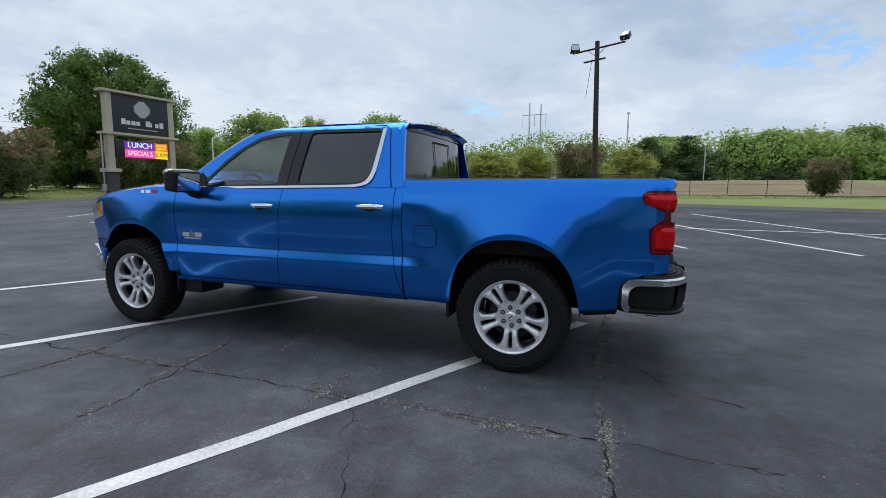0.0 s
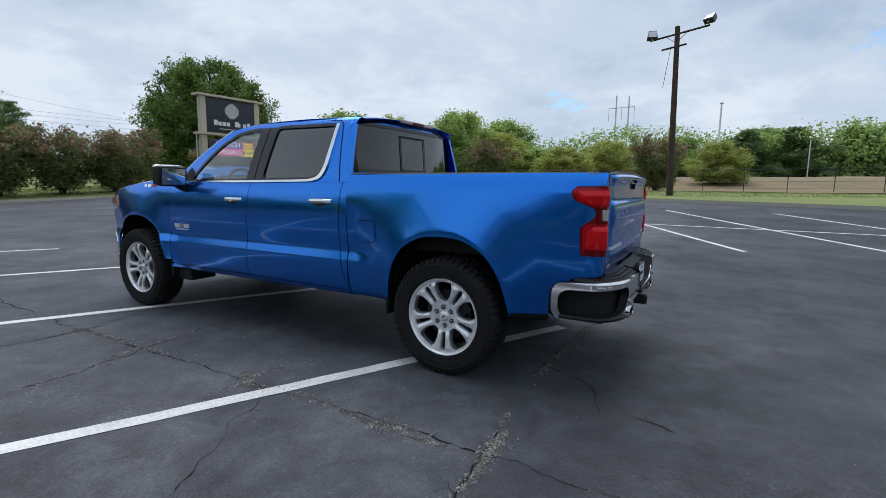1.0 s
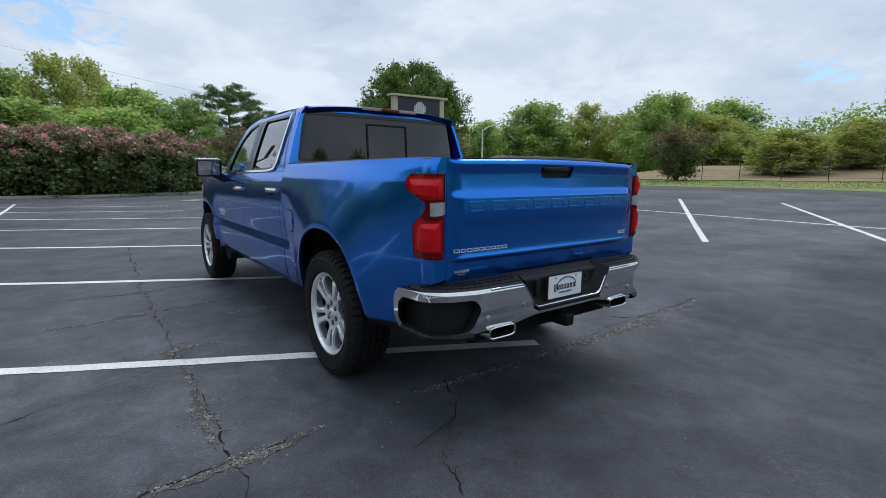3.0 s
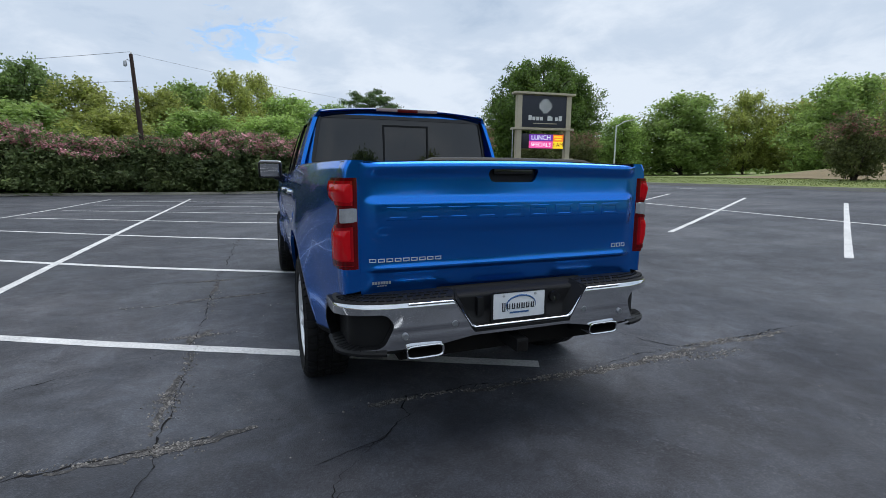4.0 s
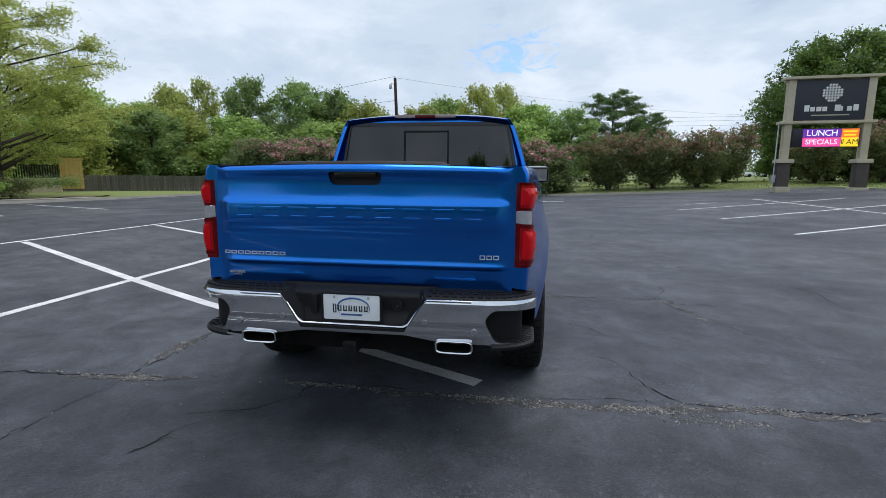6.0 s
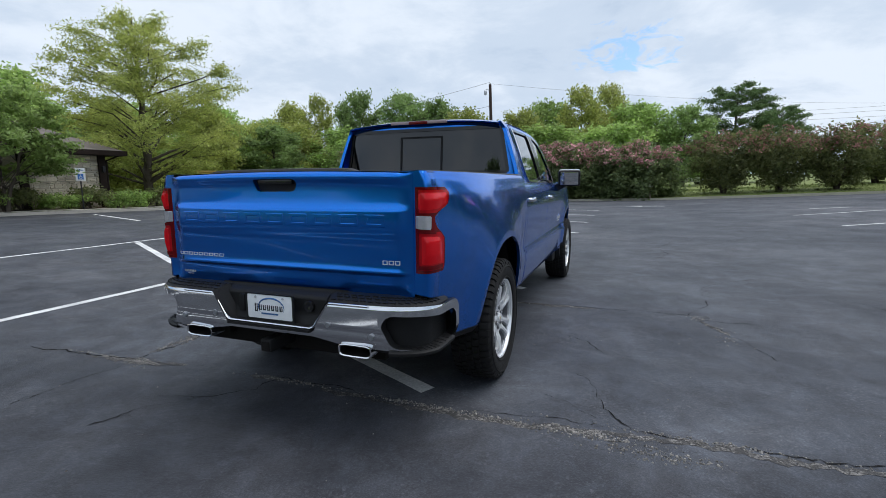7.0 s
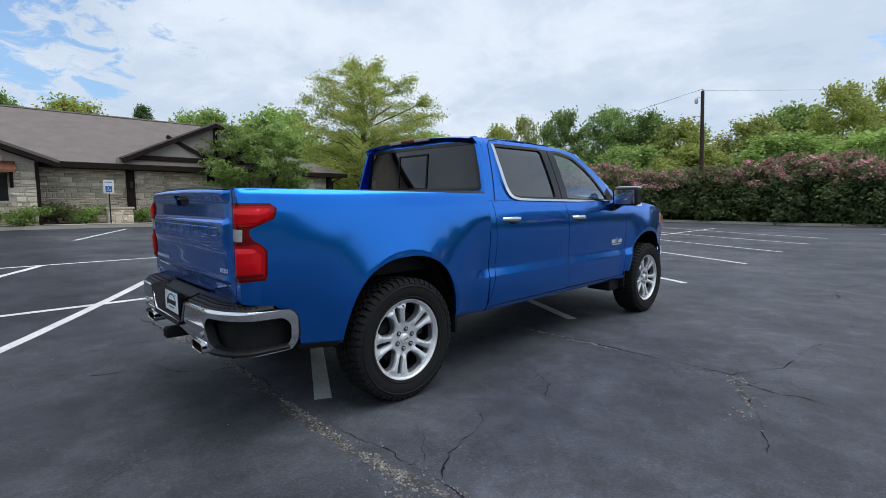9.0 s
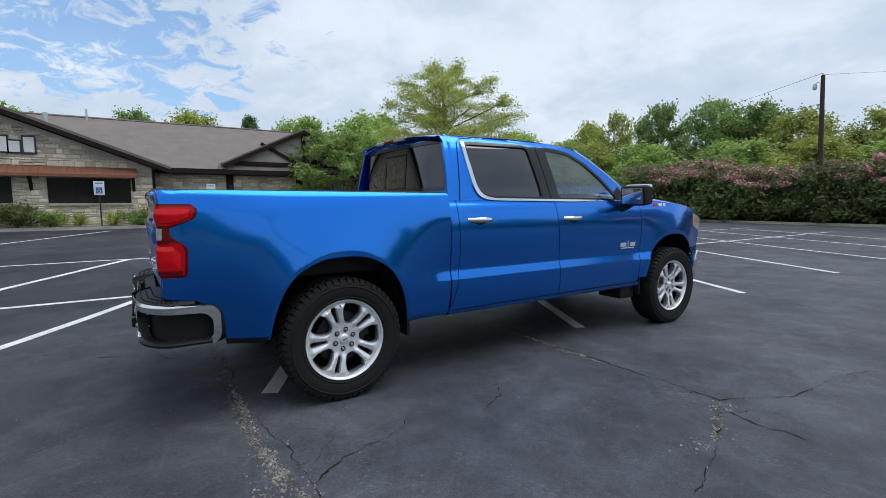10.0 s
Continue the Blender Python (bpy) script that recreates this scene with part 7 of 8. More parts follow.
# ---- roadside sign ----
def pylon_sign():
    base_z = land(17.2, 29.6)
    t = thing("roadside_sign", "cream-framed pylon sign with navy panel and lit screen", "sign", at=pose(19.35, 29.3, 0.75, 0, 0, -6))
    for x in (-2.05, 2.05):
        pier = part("pier", Geo().box(x - 0.32, x + 0.32, -0.3, 0.3, -0.5, 1.55).mesh("pier", bevel=0.02), PIER, t, "brown stone pier")
        part("pier_foot", Geo().box(x - 0.42, x + 0.42, -0.4, 0.4, -0.5, 0.1).mesh("pier_foot", bevel=0.02), CREAM, t)
        part("pier_cap", Geo().box(x - 0.45, x + 0.45, -0.42, 0.42, 1.55, 1.78).mesh("pier_cap", bevel=0.05), CREAM, t)
        part("post", Geo().box(x - 0.2, x + 0.2, -0.2, 0.2, 1.78, 6.5).mesh("post", bevel=0.02), CREAM, t, "cream stucco post")
    part("top_beam", Geo().box(-2.5, 2.5, -0.38, 0.38, 6.5, 6.66).mesh("top_beam", bevel=0.03), CREAM, t)
    part("middle_beam", Geo().box(-2.55, 2.45, -0.36, 0.36, 3.9, 4.06).mesh("middle_beam", bevel=0.03), CREAM, t)
    panel = part("sign_panel", Geo().box(-1.85, 1.85, -0.16, 0.16, 4.12, 6.44).mesh("sign_panel", bevel=0.02), NAVY, t, "dark navy panel with plain white bars")
    # round mark made of small diamonds
    n = 5
    for i in range(-n, n + 1):
        for j in range(-n, n + 1):
            if (i + j) % 2 == 0 and i * i + j * j < 21:
                part("mark_tile", Geo().prism([(-0.085, 0), (0, -0.085), (0.085, 0), (0, 0.085)], 0, 0.012, lambda u, v, w: (0.08 + (i + j) * 0.075 + u, -0.162 - w, 5.68 + (i - j) * 0.075 + v)), WHITE, panel)
    # the name, as plain bars of its letters' size
    for k, w in enumerate((0.26, 0.24, 0.26, 0.24, 0.0, 0.3, 0.1, 0.24, 0.26)):
        if w:
            x0 = -1.3 + k * 0.315
            part("name_bar", Geo().box(x0, x0 + w, -0.176, -0.158, 4.62, 4.98 if k in (0, 5, 8) else 4.88).mesh("name_bar"), WHITE, panel)
    part("tagline_bar", Geo().box(-0.9, 1.05, -0.17, -0.158, 4.36, 4.42), CREAM, panel)
    screen_ = part("screen", Geo().box(-1.75, 1.75, -0.14, 0.14, 2.5, 3.62).mesh("screen", bevel=0.02), LED_DARK, t, "lit message screen")
    part("purple_field", Geo().box(-1.2, 0.8, -0.147, -0.141, 3.08, 3.58), LED_PURPLE, screen_)
    part("pink_field", Geo().box(-1.2, 0.8, -0.147, -0.141, 2.54, 3.07), LED_PINK, screen_)
    part("orange_field", Geo().box(0.81, 1.7, -0.147, -0.141, 3.08, 3.58), LED_ORANGE, screen_)
    part("yellow_field", Geo().box(0.81, 1.7, -0.147, -0.141, 2.54, 3.07), LED_YELLOW, screen_)
    for text, x, z, h, m in (("LUNCH", -0.2, 3.33, 0.36, LED_WHITE), ("SPECIALS", -0.2, 2.8, 0.3, LED_WHITE), ("11 AM", 1.25, 2.8, 0.3, LED_DARK)):
        glyphs = [(ch, lettering(ch, h, 0.004, "letter") if ch != " " else None) for ch in text]
        wide = [max(v.co.x for v in g_.vertices) - min(v.co.x for v in g_.vertices) if g_ else h * 0.25 for ch, g_ in glyphs]
        gap = h * 0.12
        room = sum(wide) + gap * (len(text) - 1)
        k = min(1.0, (0.84 if len(text) == 5 and " " in text else 1.92) / room)
        at_x = x - room * k / 2
        for (ch, g_), w in zip(glyphs, wide):
            if g_:
                mid = (max(v.co.x for v in g_.vertices) + min(v.co.x for v in g_.vertices)) / 2
                part("letter", g_, m, screen_, at=pose(at_x + (w / 2 - mid) * k, -0.152, z, 90, 0, 0) @ Matrix.Diagonal((k, 1, 1, 1)))
            at_x += (w + gap) * k
    for x0, x1, z in ((0.9, 1.6, 3.42), (0.95, 1.55, 3.22)):
        part("screen_bar", Geo().box(x0, x1, -0.151, -0.146, z - 0.05, z + 0.05), LED_YELLOW, screen_)
    part("meter_box", Geo().box(-2.62, -2.4, -0.1, 0.1, 0.35, 0.8).mesh("meter_box", bevel=0.02), GALV, t)
    part("meter_conduit", Geo().tube([(-2.5, 0, 0.2), (-2.5, 0, 3.9)], 0.04, 8), GALV, t)
    return t


pylon_sign()


# ---- poles and lines ----
def flood_pole():
    foot, head = Vector((24.1, 0.5, land(24, 0.5) - 0.3)), Vector((24.55, 0.72, 9.55))
    t = thing("flood_light_pole", "leaning dark wooden pole with two floodlights on a crossarm", "light pole")
    part("pole", Geo().tube([foot, foot.lerp(head, 0.5), head], [0.17, 0.145, 0.12], 12), POLE_WOOD, t)
    arm = [Vector((24.6, 2.0, 9.0)), Vector((24.6, -0.75, 9.42))]
    part("crossarm", Geo().tube(arm, 0.05, 8), POLE_WOOD, t)
    part("low_crossarm", Geo().tube([(24.4, 1.4, 8.42), (24.5, 0.25, 8.62)], 0.05, 8), POLE_WOOD, t)
    for a, b in (((24.55, 0.75, 8.75), (24.6, 1.25, 9.12)), ((24.55, 0.75, 8.75), (24.6, 0.2, 9.28))):
        part("brace", Geo().tube([a, b], 0.02, 6), GALV, t)
    for (x, y, z), yaw, tilt in (((24.5, 1.9, 9.25), 12, 20), ((24.5, -0.75, 9.72), -30, 45)):
        lamp_ = part("floodlight", Geo().prism([(-0.26, -0.22), (0.26, -0.22), (0.2, 0.2), (-0.2, 0.2)], -0.12, 0.16, lambda u, v, w: (w, u, v)).mesh("floodlight", bevel=0.02), DARK_ALLOY, t, "grey box floodlight", at=pose(x, y, z, 0, tilt, yaw))
        part("lens", Geo().box(-0.135, -0.122, -0.2, 0.2, -0.17, 0.15), CLEAR_LENS, lamp_)
        part("bracket", Geo().tube([(0.0, 0, -0.2), (0.0, 0, -0.34)], 0.03, 6), GALV, lamp_)
    part("cable", Geo().tube([(24.4, 0.95, 8.6), (24.2, 1.2, 6.5)], 0.012, 5), RUBBER, t)


flood_pole()


def utility_pole():
    z = land(-8.4, 34.2)
    t = thing("utility_pole", "dark wooden utility pole with a small lamp", "utility pole")
    part("pole", Geo().tube([(-8.35, 34.2, z - 0.3), (-8.45, 34.25, 4.5), (-8.6, 34.3, 8.85)], [0.16, 0.14, 0.11], 12), POLE_WOOD, t)
    lamp_ = part("lamp_head", Geo().lathe([(0.22, 0.04), (0.18, 0.09), (0.0, 0.12), (-0.12, 0.1), (-0.16, 0.02)], 14, "z").mesh("lamp_head"), GALV, t, at=pose(-8.95, 34.2, 8.2))
    part("lamp_arm", Geo().tube([(-8.55, 34.25, 8.3), (-8.8, 34.2, 8.5), (-8.95, 34.2, 8.4)], 0.025, 6), GALV, t)
    part("insulator", Geo().lathe([(0, 0.02), (0.05, 0.05), (0.12, 0.05), (0.16, 0.02)], 10, "z").mesh("insulator"), WHITE, t, at=pose(-8.6, 34.3, 8.85))


utility_pole()


def wire(a, b, sag, r=0.012):
    a, b = Vector(a), Vector(b)
    pts = [a.lerp(b, k / 24) - Vector((0, 0, 4 * sag * (k / 24) * (1 - k / 24))) for k in range(25)]
    tagged(part("overhead_wire", Geo().tube(pts, r, 5), RUBBER), "thin black overhead power line", "cable", group="overhead lines")


wire((-8.6, 34.3, 9.0), (-90, 70, 9.5), 1.6)
wire((-8.6, 34.3, 8.9), (60, 78, 11.5), 1.8, 0.007)
wire((-8.5, 34.3, 7.2), (-75, 42, 4.8), 1.0)
for x_, y_, z_ in ((-60, 130, 18.4), (110, 120, 17.4)):
    t = thing("utility_pole", "far wooden pole that carries three power lines", "utility pole")
    part("pole", Geo().tube([(x_, y_, land(x_, y_) - 0.3), (x_, y_, z_)], [0.2, 0.13], 8), POLE_WOOD, t)
    for dz in (0.0, 1.1, 2.0):
        part("insulator", Geo().tube([(x_, y_, z_ - 2.4 + dz), (x_, y_ - 0.3, z_ - 2.4 + dz)], 0.05, 6), WHITE, t)
for dz in (0.0, 1.1, 2.0):
    wire((-60, 130, 16 + dz), (110, 120, 15 + dz), 1.5, 0.022)


def lamp_post(x, y, h, label, arm=0.0, r=0.09):
    z = land(x, y)
    t = thing("street_lamp", label, "street lamp")
    part("pole", Geo().tube([(x, y, z - 0.2), (x, y, h)], [r, r * 0.6], 10), WHITE, t)
    if arm:
        part("arm", Geo().tube([(x, y, h - 0.1), (x + arm * 0.5, y, h + 0.42), (x + arm, y, h + 0.6)], 0.045, 8), GALV, t)
    part("lamp_head", Geo().box(-0.16, 0.16, -0.1, 0.1, -0.06, 0.06).mesh("lamp_head", bevel=0.03), GALV, t, at=pose(x + arm, y, h + (0.62 if arm else 0.05), 0, 0, 70 if not arm else 0))


lamp_post(52.6, -1.5, 9.7, "tall white tapered street lamp on grass", 0.0, 0.13)
lamp_post(32.0, 36.0, 6.1, "grey street lamp with a curved arm", 2.0)
t = thing("marker_post", "thin pale metal post on the grass verge", "post")
part("pole", Geo().tube([(41.2, -7.5, land(41, -7.5) - 0.2), (41.3, -7.5, 5.0)], 0.04, 8), GALV, t)


def pylon():
    t = thing("transmission_pylon", "far two-pole steel transmission pylon with a crossarm", "pylon")
    for x, y in ((172.5, 30.2), (175.5, 26.6)):
        part("leg", Geo().tube([(x, y, 0), (x, y, 32.5)], [0.3, 0.22], 8), GALV, t)
    part("crossarm", Geo().tube([(170.8, 32.4, 28.0), (177.0, 24.8, 29.2)], 0.14, 6), GALV, t)
    for k in (0.02, 0.5, 0.98):
        p = Vector((170.8, 32.4, 28.0)).lerp(Vector((177.0, 24.8, 29.2)), k)
        part("insulator", Geo().tube([p, p - Vector((0, 0, 4.2))], 0.09, 6), GALV, t)


pylon()

t = thing("service_box", "small white box on a short pale post at the hedge", "utility box", at=pose(3.3, 34.1, land(3.3, 34.1)))
part("post", Geo().box(-0.05, 0.05, -0.05, 0.05, -0.2, 0.8).mesh("post", bevel=0.01), CREAM, t)
part("box", Geo().prism([(-0.14, 0.0), (0.14, 0.0), (0.14, 0.2), (0.0, 0.3), (-0.14, 0.2)], -0.11, 0.11, lambda u, v, w: (u, w, v + 0.78)).mesh("box", bevel=0.012), WHITE, t)

# chain-link fence on the far verge
t = thing("chain_link_fence", "grey chain-link fence along the dry field", "fence")
for k in range(14):
    x, y = 33.0 + 0.12 * k, 16.0 - 2.4 * k
    part("post", Geo().tube([(x, y, land(x, y) - 0.2), (x, y, land(x, y) + 1.55)], 0.024, 6), DARK_ALLOY, t)
for z in (0.25, 0.7, 1.1, 1.5):
    part("rail", Geo().tube([(33.0 + 0.12 * k, 16.0 - 2.4 * k, land(33.0 + 0.12 * k, 16.0 - 2.4 * k) + z) for k in range(14)], 0.008 if z < 1.4 else 0.018, 5), DARK_ALLOY, t)
DRY = material("dry_grass", (0.13, 0.1, 0.05), (0.26, 0.2, 0.11), 0.3, (0.9, 1), fine=6, bump=0.5)
g = Geo().grid([[(x, y, land(x, y) + 0.03 + 0.02 * math.sin(x + y)) for x in np.arange(29.5, 72, 1.5)] for y in np.arange(-20, 24, 1.5)])
tagged(part("field", g.mesh("field", smooth=60, fix=False), DRY), "dry tan grass field behind the fence", "field", kind="structure")

# board fence beyond the corner of the lot
t = thing("board_fence", "weathered grey wooden board fence", "fence")
a, b = Vector((-36.0, 29.0)), Vector((-15.0, 36.6))
n = 120
board = Geo().box(-0.085, 0.085, -0.011, 0.011, -0.3, 1.12).mesh("board", bevel=0.004, segments=1)
rng = random.Random(9)
yaw = math.degrees(math.atan2(b.y - a.y, b.x - a.x))
for k in range(n):
    p = a.lerp(b, k / (n - 1))
    part("board", board, FENCE, t, at=pose(p.x, p.y, 0.12 + rng.uniform(-0.015, 0.015), 0, rng.uniform(-0.6, 0.6), yaw))
for z in (0.35, 0.95):
    part("rail", Geo().box(0, (b - a).length, 0.012, 0.05, z, z + 0.09), FENCE, t, at=pose(a.x, a.y, 0.05, 0, 0, yaw))
# dark backing fence behind the hedge
t = thing("hedge_fence", "dark wooden fence half hidden behind the hedge", "fence")
for k in range(105):
    part("board", board, TIMBER, t, at=pose(-14.8 + k * 0.18, 36.8, 0.3, 0, rng.uniform(-0.5, 0.5), 0))


# ---- far cars ----
def far_car(x, y, yaw, paint, label):
    z = land(x, y)
    t = thing("parked_car", label, "car", at=pose(x, y, z, 0, 0, yaw))
    prof = [(-2.2, 0.35), (2.2, 0.35), (2.25, 0.7), (1.9, 0.95), (1.0, 1.05), (-1.7, 1.05), (-2.2, 0.95)]
    part("body", Geo().prism(prof, -0.85, 0.85, lambda u, v, w: (u, w, v)).mesh("body", bevel=0.08), paint, t)
    part("cabin", Geo().prism([(-1.7, 1.05), (1.0, 1.05), (0.4, 1.55), (-1.3, 1.58)], -0.72, 0.72, lambda u, v, w: (u, w, v)).mesh("cabin", bevel=0.06), WINDOW, t)
    part("roof", Geo().prism([(-1.35, 1.56), (0.42, 1.54), (0.3, 1.62), (-1.2, 1.64)], -0.7, 0.7, lambda u, v, w: (u, w, v)).mesh("roof", bevel=0.03), paint, t)
    for wx in (-1.4, 1.4):
        for wy in (-0.8, 0.8):
            part("wheel", Geo().lathe([(-0.1, 0.02), (-0.1, 0.33), (0.1, 0.33), (0.1, 0.02)], 16, "y").mesh("wheel"), RUBBER, t, at=pose(wx, wy, 0.33))


SILVER = material("silver_car_paint", (0.4, 0.41, 0.43), (0.5, 0.51, 0.52), 2, (0.2, 0.3), metal=0.5, coat=1.0)
far_car(9.6, 70.0, 20, WHITE, "white car parked beyond the hedge")
far_car(5.6, 73.0, 15, SILVER, "silver car parked beyond the hedge")
far_car(50.0, 104.0, 170, WHITE, "white car on the distant road")
far_car(44.0, 110.0, 170, SILVER, "silver car on the distant road")


# ---- restaurant building ----
WX = -24.0
GZ = land(WX - 0.5, 5.0)


def stone_courses(y0, y1, z0, z1, seed, top=None):
    """Random rubble courses: boxes of y, z and their size."""
    rng, out, z = random.Random(seed), [], z0
    while z < z1 - 0.02:
        h = min(z1 - z, rng.choice((0.1, 0.14, 0.18, 0.24)))
        y = y0
        while y < y1 - 0.02:
            w = min(y1 - y, rng.uniform(0.16, 0.5))
            if y1 - (y + w) < 0.12:
                w = y1 - y
            if h > 0.17 and rng.random() < 0.35:
                k = h * rng.uniform(0.4, 0.6)
                out += [(y, y + w, z, z + k), (y, y + w, z + k, z + h)]
            else:
                out.append((y, y + w, z, z + h))
            y += w
        z += h
    return [s for s in out if top is None or s[3] < top((s[0] + s[1]) / 2)]


def stone_geo(rng, a, b, c, d, x, g=None):
    """One rough-faced stone, proud of the mortar."""
    m, p = rng.uniform(0.006, 0.016), rng.uniform(0.015, 0.06)
    j = lambda: rng.uniform(-0.014, 0.014)
    g = g or Geo()
    s = len(g.v)
    g.v += [Vector((x, y, z)) for y, z in ((a + m, c + m), (b - m, c + m), (b - m, d - m), (a + m, d - m))]
    g.v += [Vector((x + p + j(), y + j(), z + j())) for y, z in ((a + m + 0.02, c + m + 0.02), (b - m - 0.02, c + m + 0.02), (b - m - 0.02, d - m - 0.02), (a + m + 0.02, d - m - 0.02))]
    g.f += [[s + 4, s + 5, s + 6, s + 7]] + [[s + k, s + (k + 1) % 4, s + 4 + (k + 1) % 4, s + 4 + k] for k in range(4)]
    return g


house_ = thing("restaurant_building", "low limestone restaurant with brown shingle roof and dark timber trim", "building")
# main range
core = part("wall", Geo().box(WX - 12, WX, -0.6, 14.2, -0.2, 2.95), MORTAR, house_, "limestone rubble wall")
rng = random.Random(31)
stones = stone_courses(-0.4, 14.2, GZ - 0.1, 2.82, 3)
stones.sort(key=lambda s: -s[2])
many = Geo()
for k, s in enumerate(stones):
    if k < 270:
        part("stone", stone_geo(rng, *s, WX).mesh("stone", smooth=0, fix=False), STONE, core)
    else:
        stone_geo(rng, *s, WX, many)
if many.v:
    tagged(part("rubble", many.mesh("rubble", smooth=0, fix=False), STONE, core), kind="stuff")
# main roof: hipped, with eaves
EX = WX + 0.75
ridge_z, ridge_x = 6.35, WX - 7.2
top = [(ridge_x, -9.0, ridge_z), (ridge_x, 8.6, ridge_z)]
roof_v = [(EX, -9.0, 3.08), (EX, 14.95, 3.08), (ridge_x, 8.6, ridge_z), (ridge_x, -9.0, ridge_z), (WX - 14.5, 14.95, 3.08), (WX - 14.5, -9.0, 3.08)]
roof_f = [[0, 1, 2, 3], [1, 4, 2], [3, 2, 4, 5]]
g = Geo()
g.v = [Vector(p) for p in roof_v] + [Vector((p[0], p[1], p[2] - 0.1)) for p in roof_v]
g.f = roof_f + [[i + 6 for i in reversed(f)] for f in roof_f] + [[0, 6, 7, 1], [1, 7, 10, 4]]
part("roof", g.mesh("roof", smooth=0), SHINGLE, house_, "brown shingle hip roof")
part("ridge_cap", Geo().tube([(ridge_x, -9, ridge_z + 0.02), (ridge_x, 8.6, ridge_z + 0.02)], 0.07, 6), SHINGLE, house_)
part("fascia", Geo().box(EX - 0.04, EX + 0.03, -0.2, 15.0, 2.86, 3.1), TIMBER, house_, "dark brown fascia board")
part("soffit", Geo().box(WX, EX, -0.4, 14.95, 2.84, 2.87), TIMBER, house_)
part("gable_end_fascia", Geo().box(WX - 14.5, EX, 14.93, 15.0, 2.86, 3.1), TIMBER, house_)
for y in (3.2, 6.9, 10.5, 14.05):
    post = part("wall_post", Geo().box(WX + 0.02, WX + 0.16, y - 0.17, y + 0.17, GZ - 0.1, 2.85).mesh("wall_post", bevel=0.01), TIMBER, house_, "dark timber wall post")
    part("wall_lamp", Geo().box(WX + 0.16, WX + 0.28, y - 0.07, y + 0.07, 2.0, 2.3).mesh("wall_lamp", bevel=0.02), DARK_ALLOY, post)
part("downspout", Geo().tube([(EX, 14.8, 2.95), (WX + 0.12, 14.3, 2.6), (WX + 0.12, 14.28, GZ)], 0.05, 8), TIMBER, house_)
# small front gable
gy, gz = 7.05, 5.42


def gable(y0, y1, yp, z0, zp, xf, depth, mat_wall, name, band=0.2):
    ga = part(name, Geo().prism([(y0, z0), (y1, z0), (yp, zp)], xf - depth, xf, lambda u, v, w: (w, u, v)), mat_wall, house_)
    for a, b, w in (((y0 - 0.45, z0 - 0.25), (yp, zp + 0.02), 1), ((y1 + 0.45, z0 - 0.25), (yp, zp + 0.02), -1)):
        d = (Vector(b) - Vector(a)).normalized()
        n = Vector((-d.y, d.x)) * w
        q = [a, b, (b[0] + n.x * 0.0, b[1] + band), (a[0] + n.x * band, a[1] + n.y * band)]
        part("barge_board", Geo().prism(q, xf + 0.25, xf + 0.34, lambda u, v, w_: (w_, u, v)), TIMBER, ga, "dark timber barge board")
        top_q = [(a[0] + n.x * band, a[1] + n.y * band), (b[0], b[1] + band), (b[0], b[1] + band + 0.09), (a[0] + n.x * (band + 0.08), a[1] + n.y * (band + 0.08))]
        part("gable_roof", Geo().prism(top_q, xf - depth, xf + 0.36, lambda u, v, w_: (w_, u, v)), SHINGLE, ga)
    return ga


ga = gable(3.3, 10.8, gy, 3.42, gz - 0.25, WX + 0.55, 7.0, STUCCO, "front_gable")
part("tie_beam", Geo().box(WX + 0.56, WX + 0.68, 3.3, 10.8, 3.36, 3.56), TIMBER, ga)
for a, b in (((gy - 0.0, 3.5), (gy, gz - 0.3)), ((gy - 0.4, 3.55), (gy - 2.3, 4.55)), ((gy + 0.4, 3.55), (gy + 2.3, 4.55))):
    d = (Vector(b) - Vector(a)).normalized()
    n = Vector((-d.y, d.x)) * 0.09
    part("gable_brace", Geo().prism([(a[0] - n.x, a[1] - n.y), (b[0] - n.x, b[1] - n.y), (b[0] + n.x, b[1] + n.y), (a[0] + n.x, a[1] + n.y)], WX + 0.56, WX + 0.64, lambda u, v, w: (w, u, v)), TIMBER, ga)
part("gable_skirt", Geo().prism([(EX + 0.0, 3.08), (WX + 0.5, 3.4), (WX + 0.5, 3.34), (EX, 3.02)], 2.6, 11.4, lambda u, v, w: (u + 0.02, w, v + 0.02)), SHINGLE, ga)

# projecting wing with the big gable
PX = WX + 1.75
py0, py1, pyp, peak = -22.0, -0.4, -11.2, 7.1
slope = (peak - 3.0) / (py1 - pyp)
wing_wall = part("gable_wall", Geo().prism([(py0, -0.2), (py1, -0.2), (py1, 3.0), (pyp, peak), (py0, 3.0)], PX - 9, PX, lambda u, v, w: (w, u, v)), MORTAR, house_, "limestone gable wall")
topf = lambda y: 2.95 + (py1 - y) * slope if y > pyp else 3.0 + (y - py0) * slope
stones = [s for s in stone_courses(-12.0, py1, GZ, 6.6, 8, lambda y: topf(y) - 0.1) if not ((s[0] < -1.3 and s[1] > -4.2 or s[0] < -5.4 and s[1] > -9.0) and s[3] > 1.35 and s[2] < 2.5)]
many = Geo()
for s in stones:
    stone_geo(rng, *s, PX, many)
tagged(part("rubble", many.mesh("rubble", smooth=0, fix=False), STONE, wing_wall), kind="stuff")
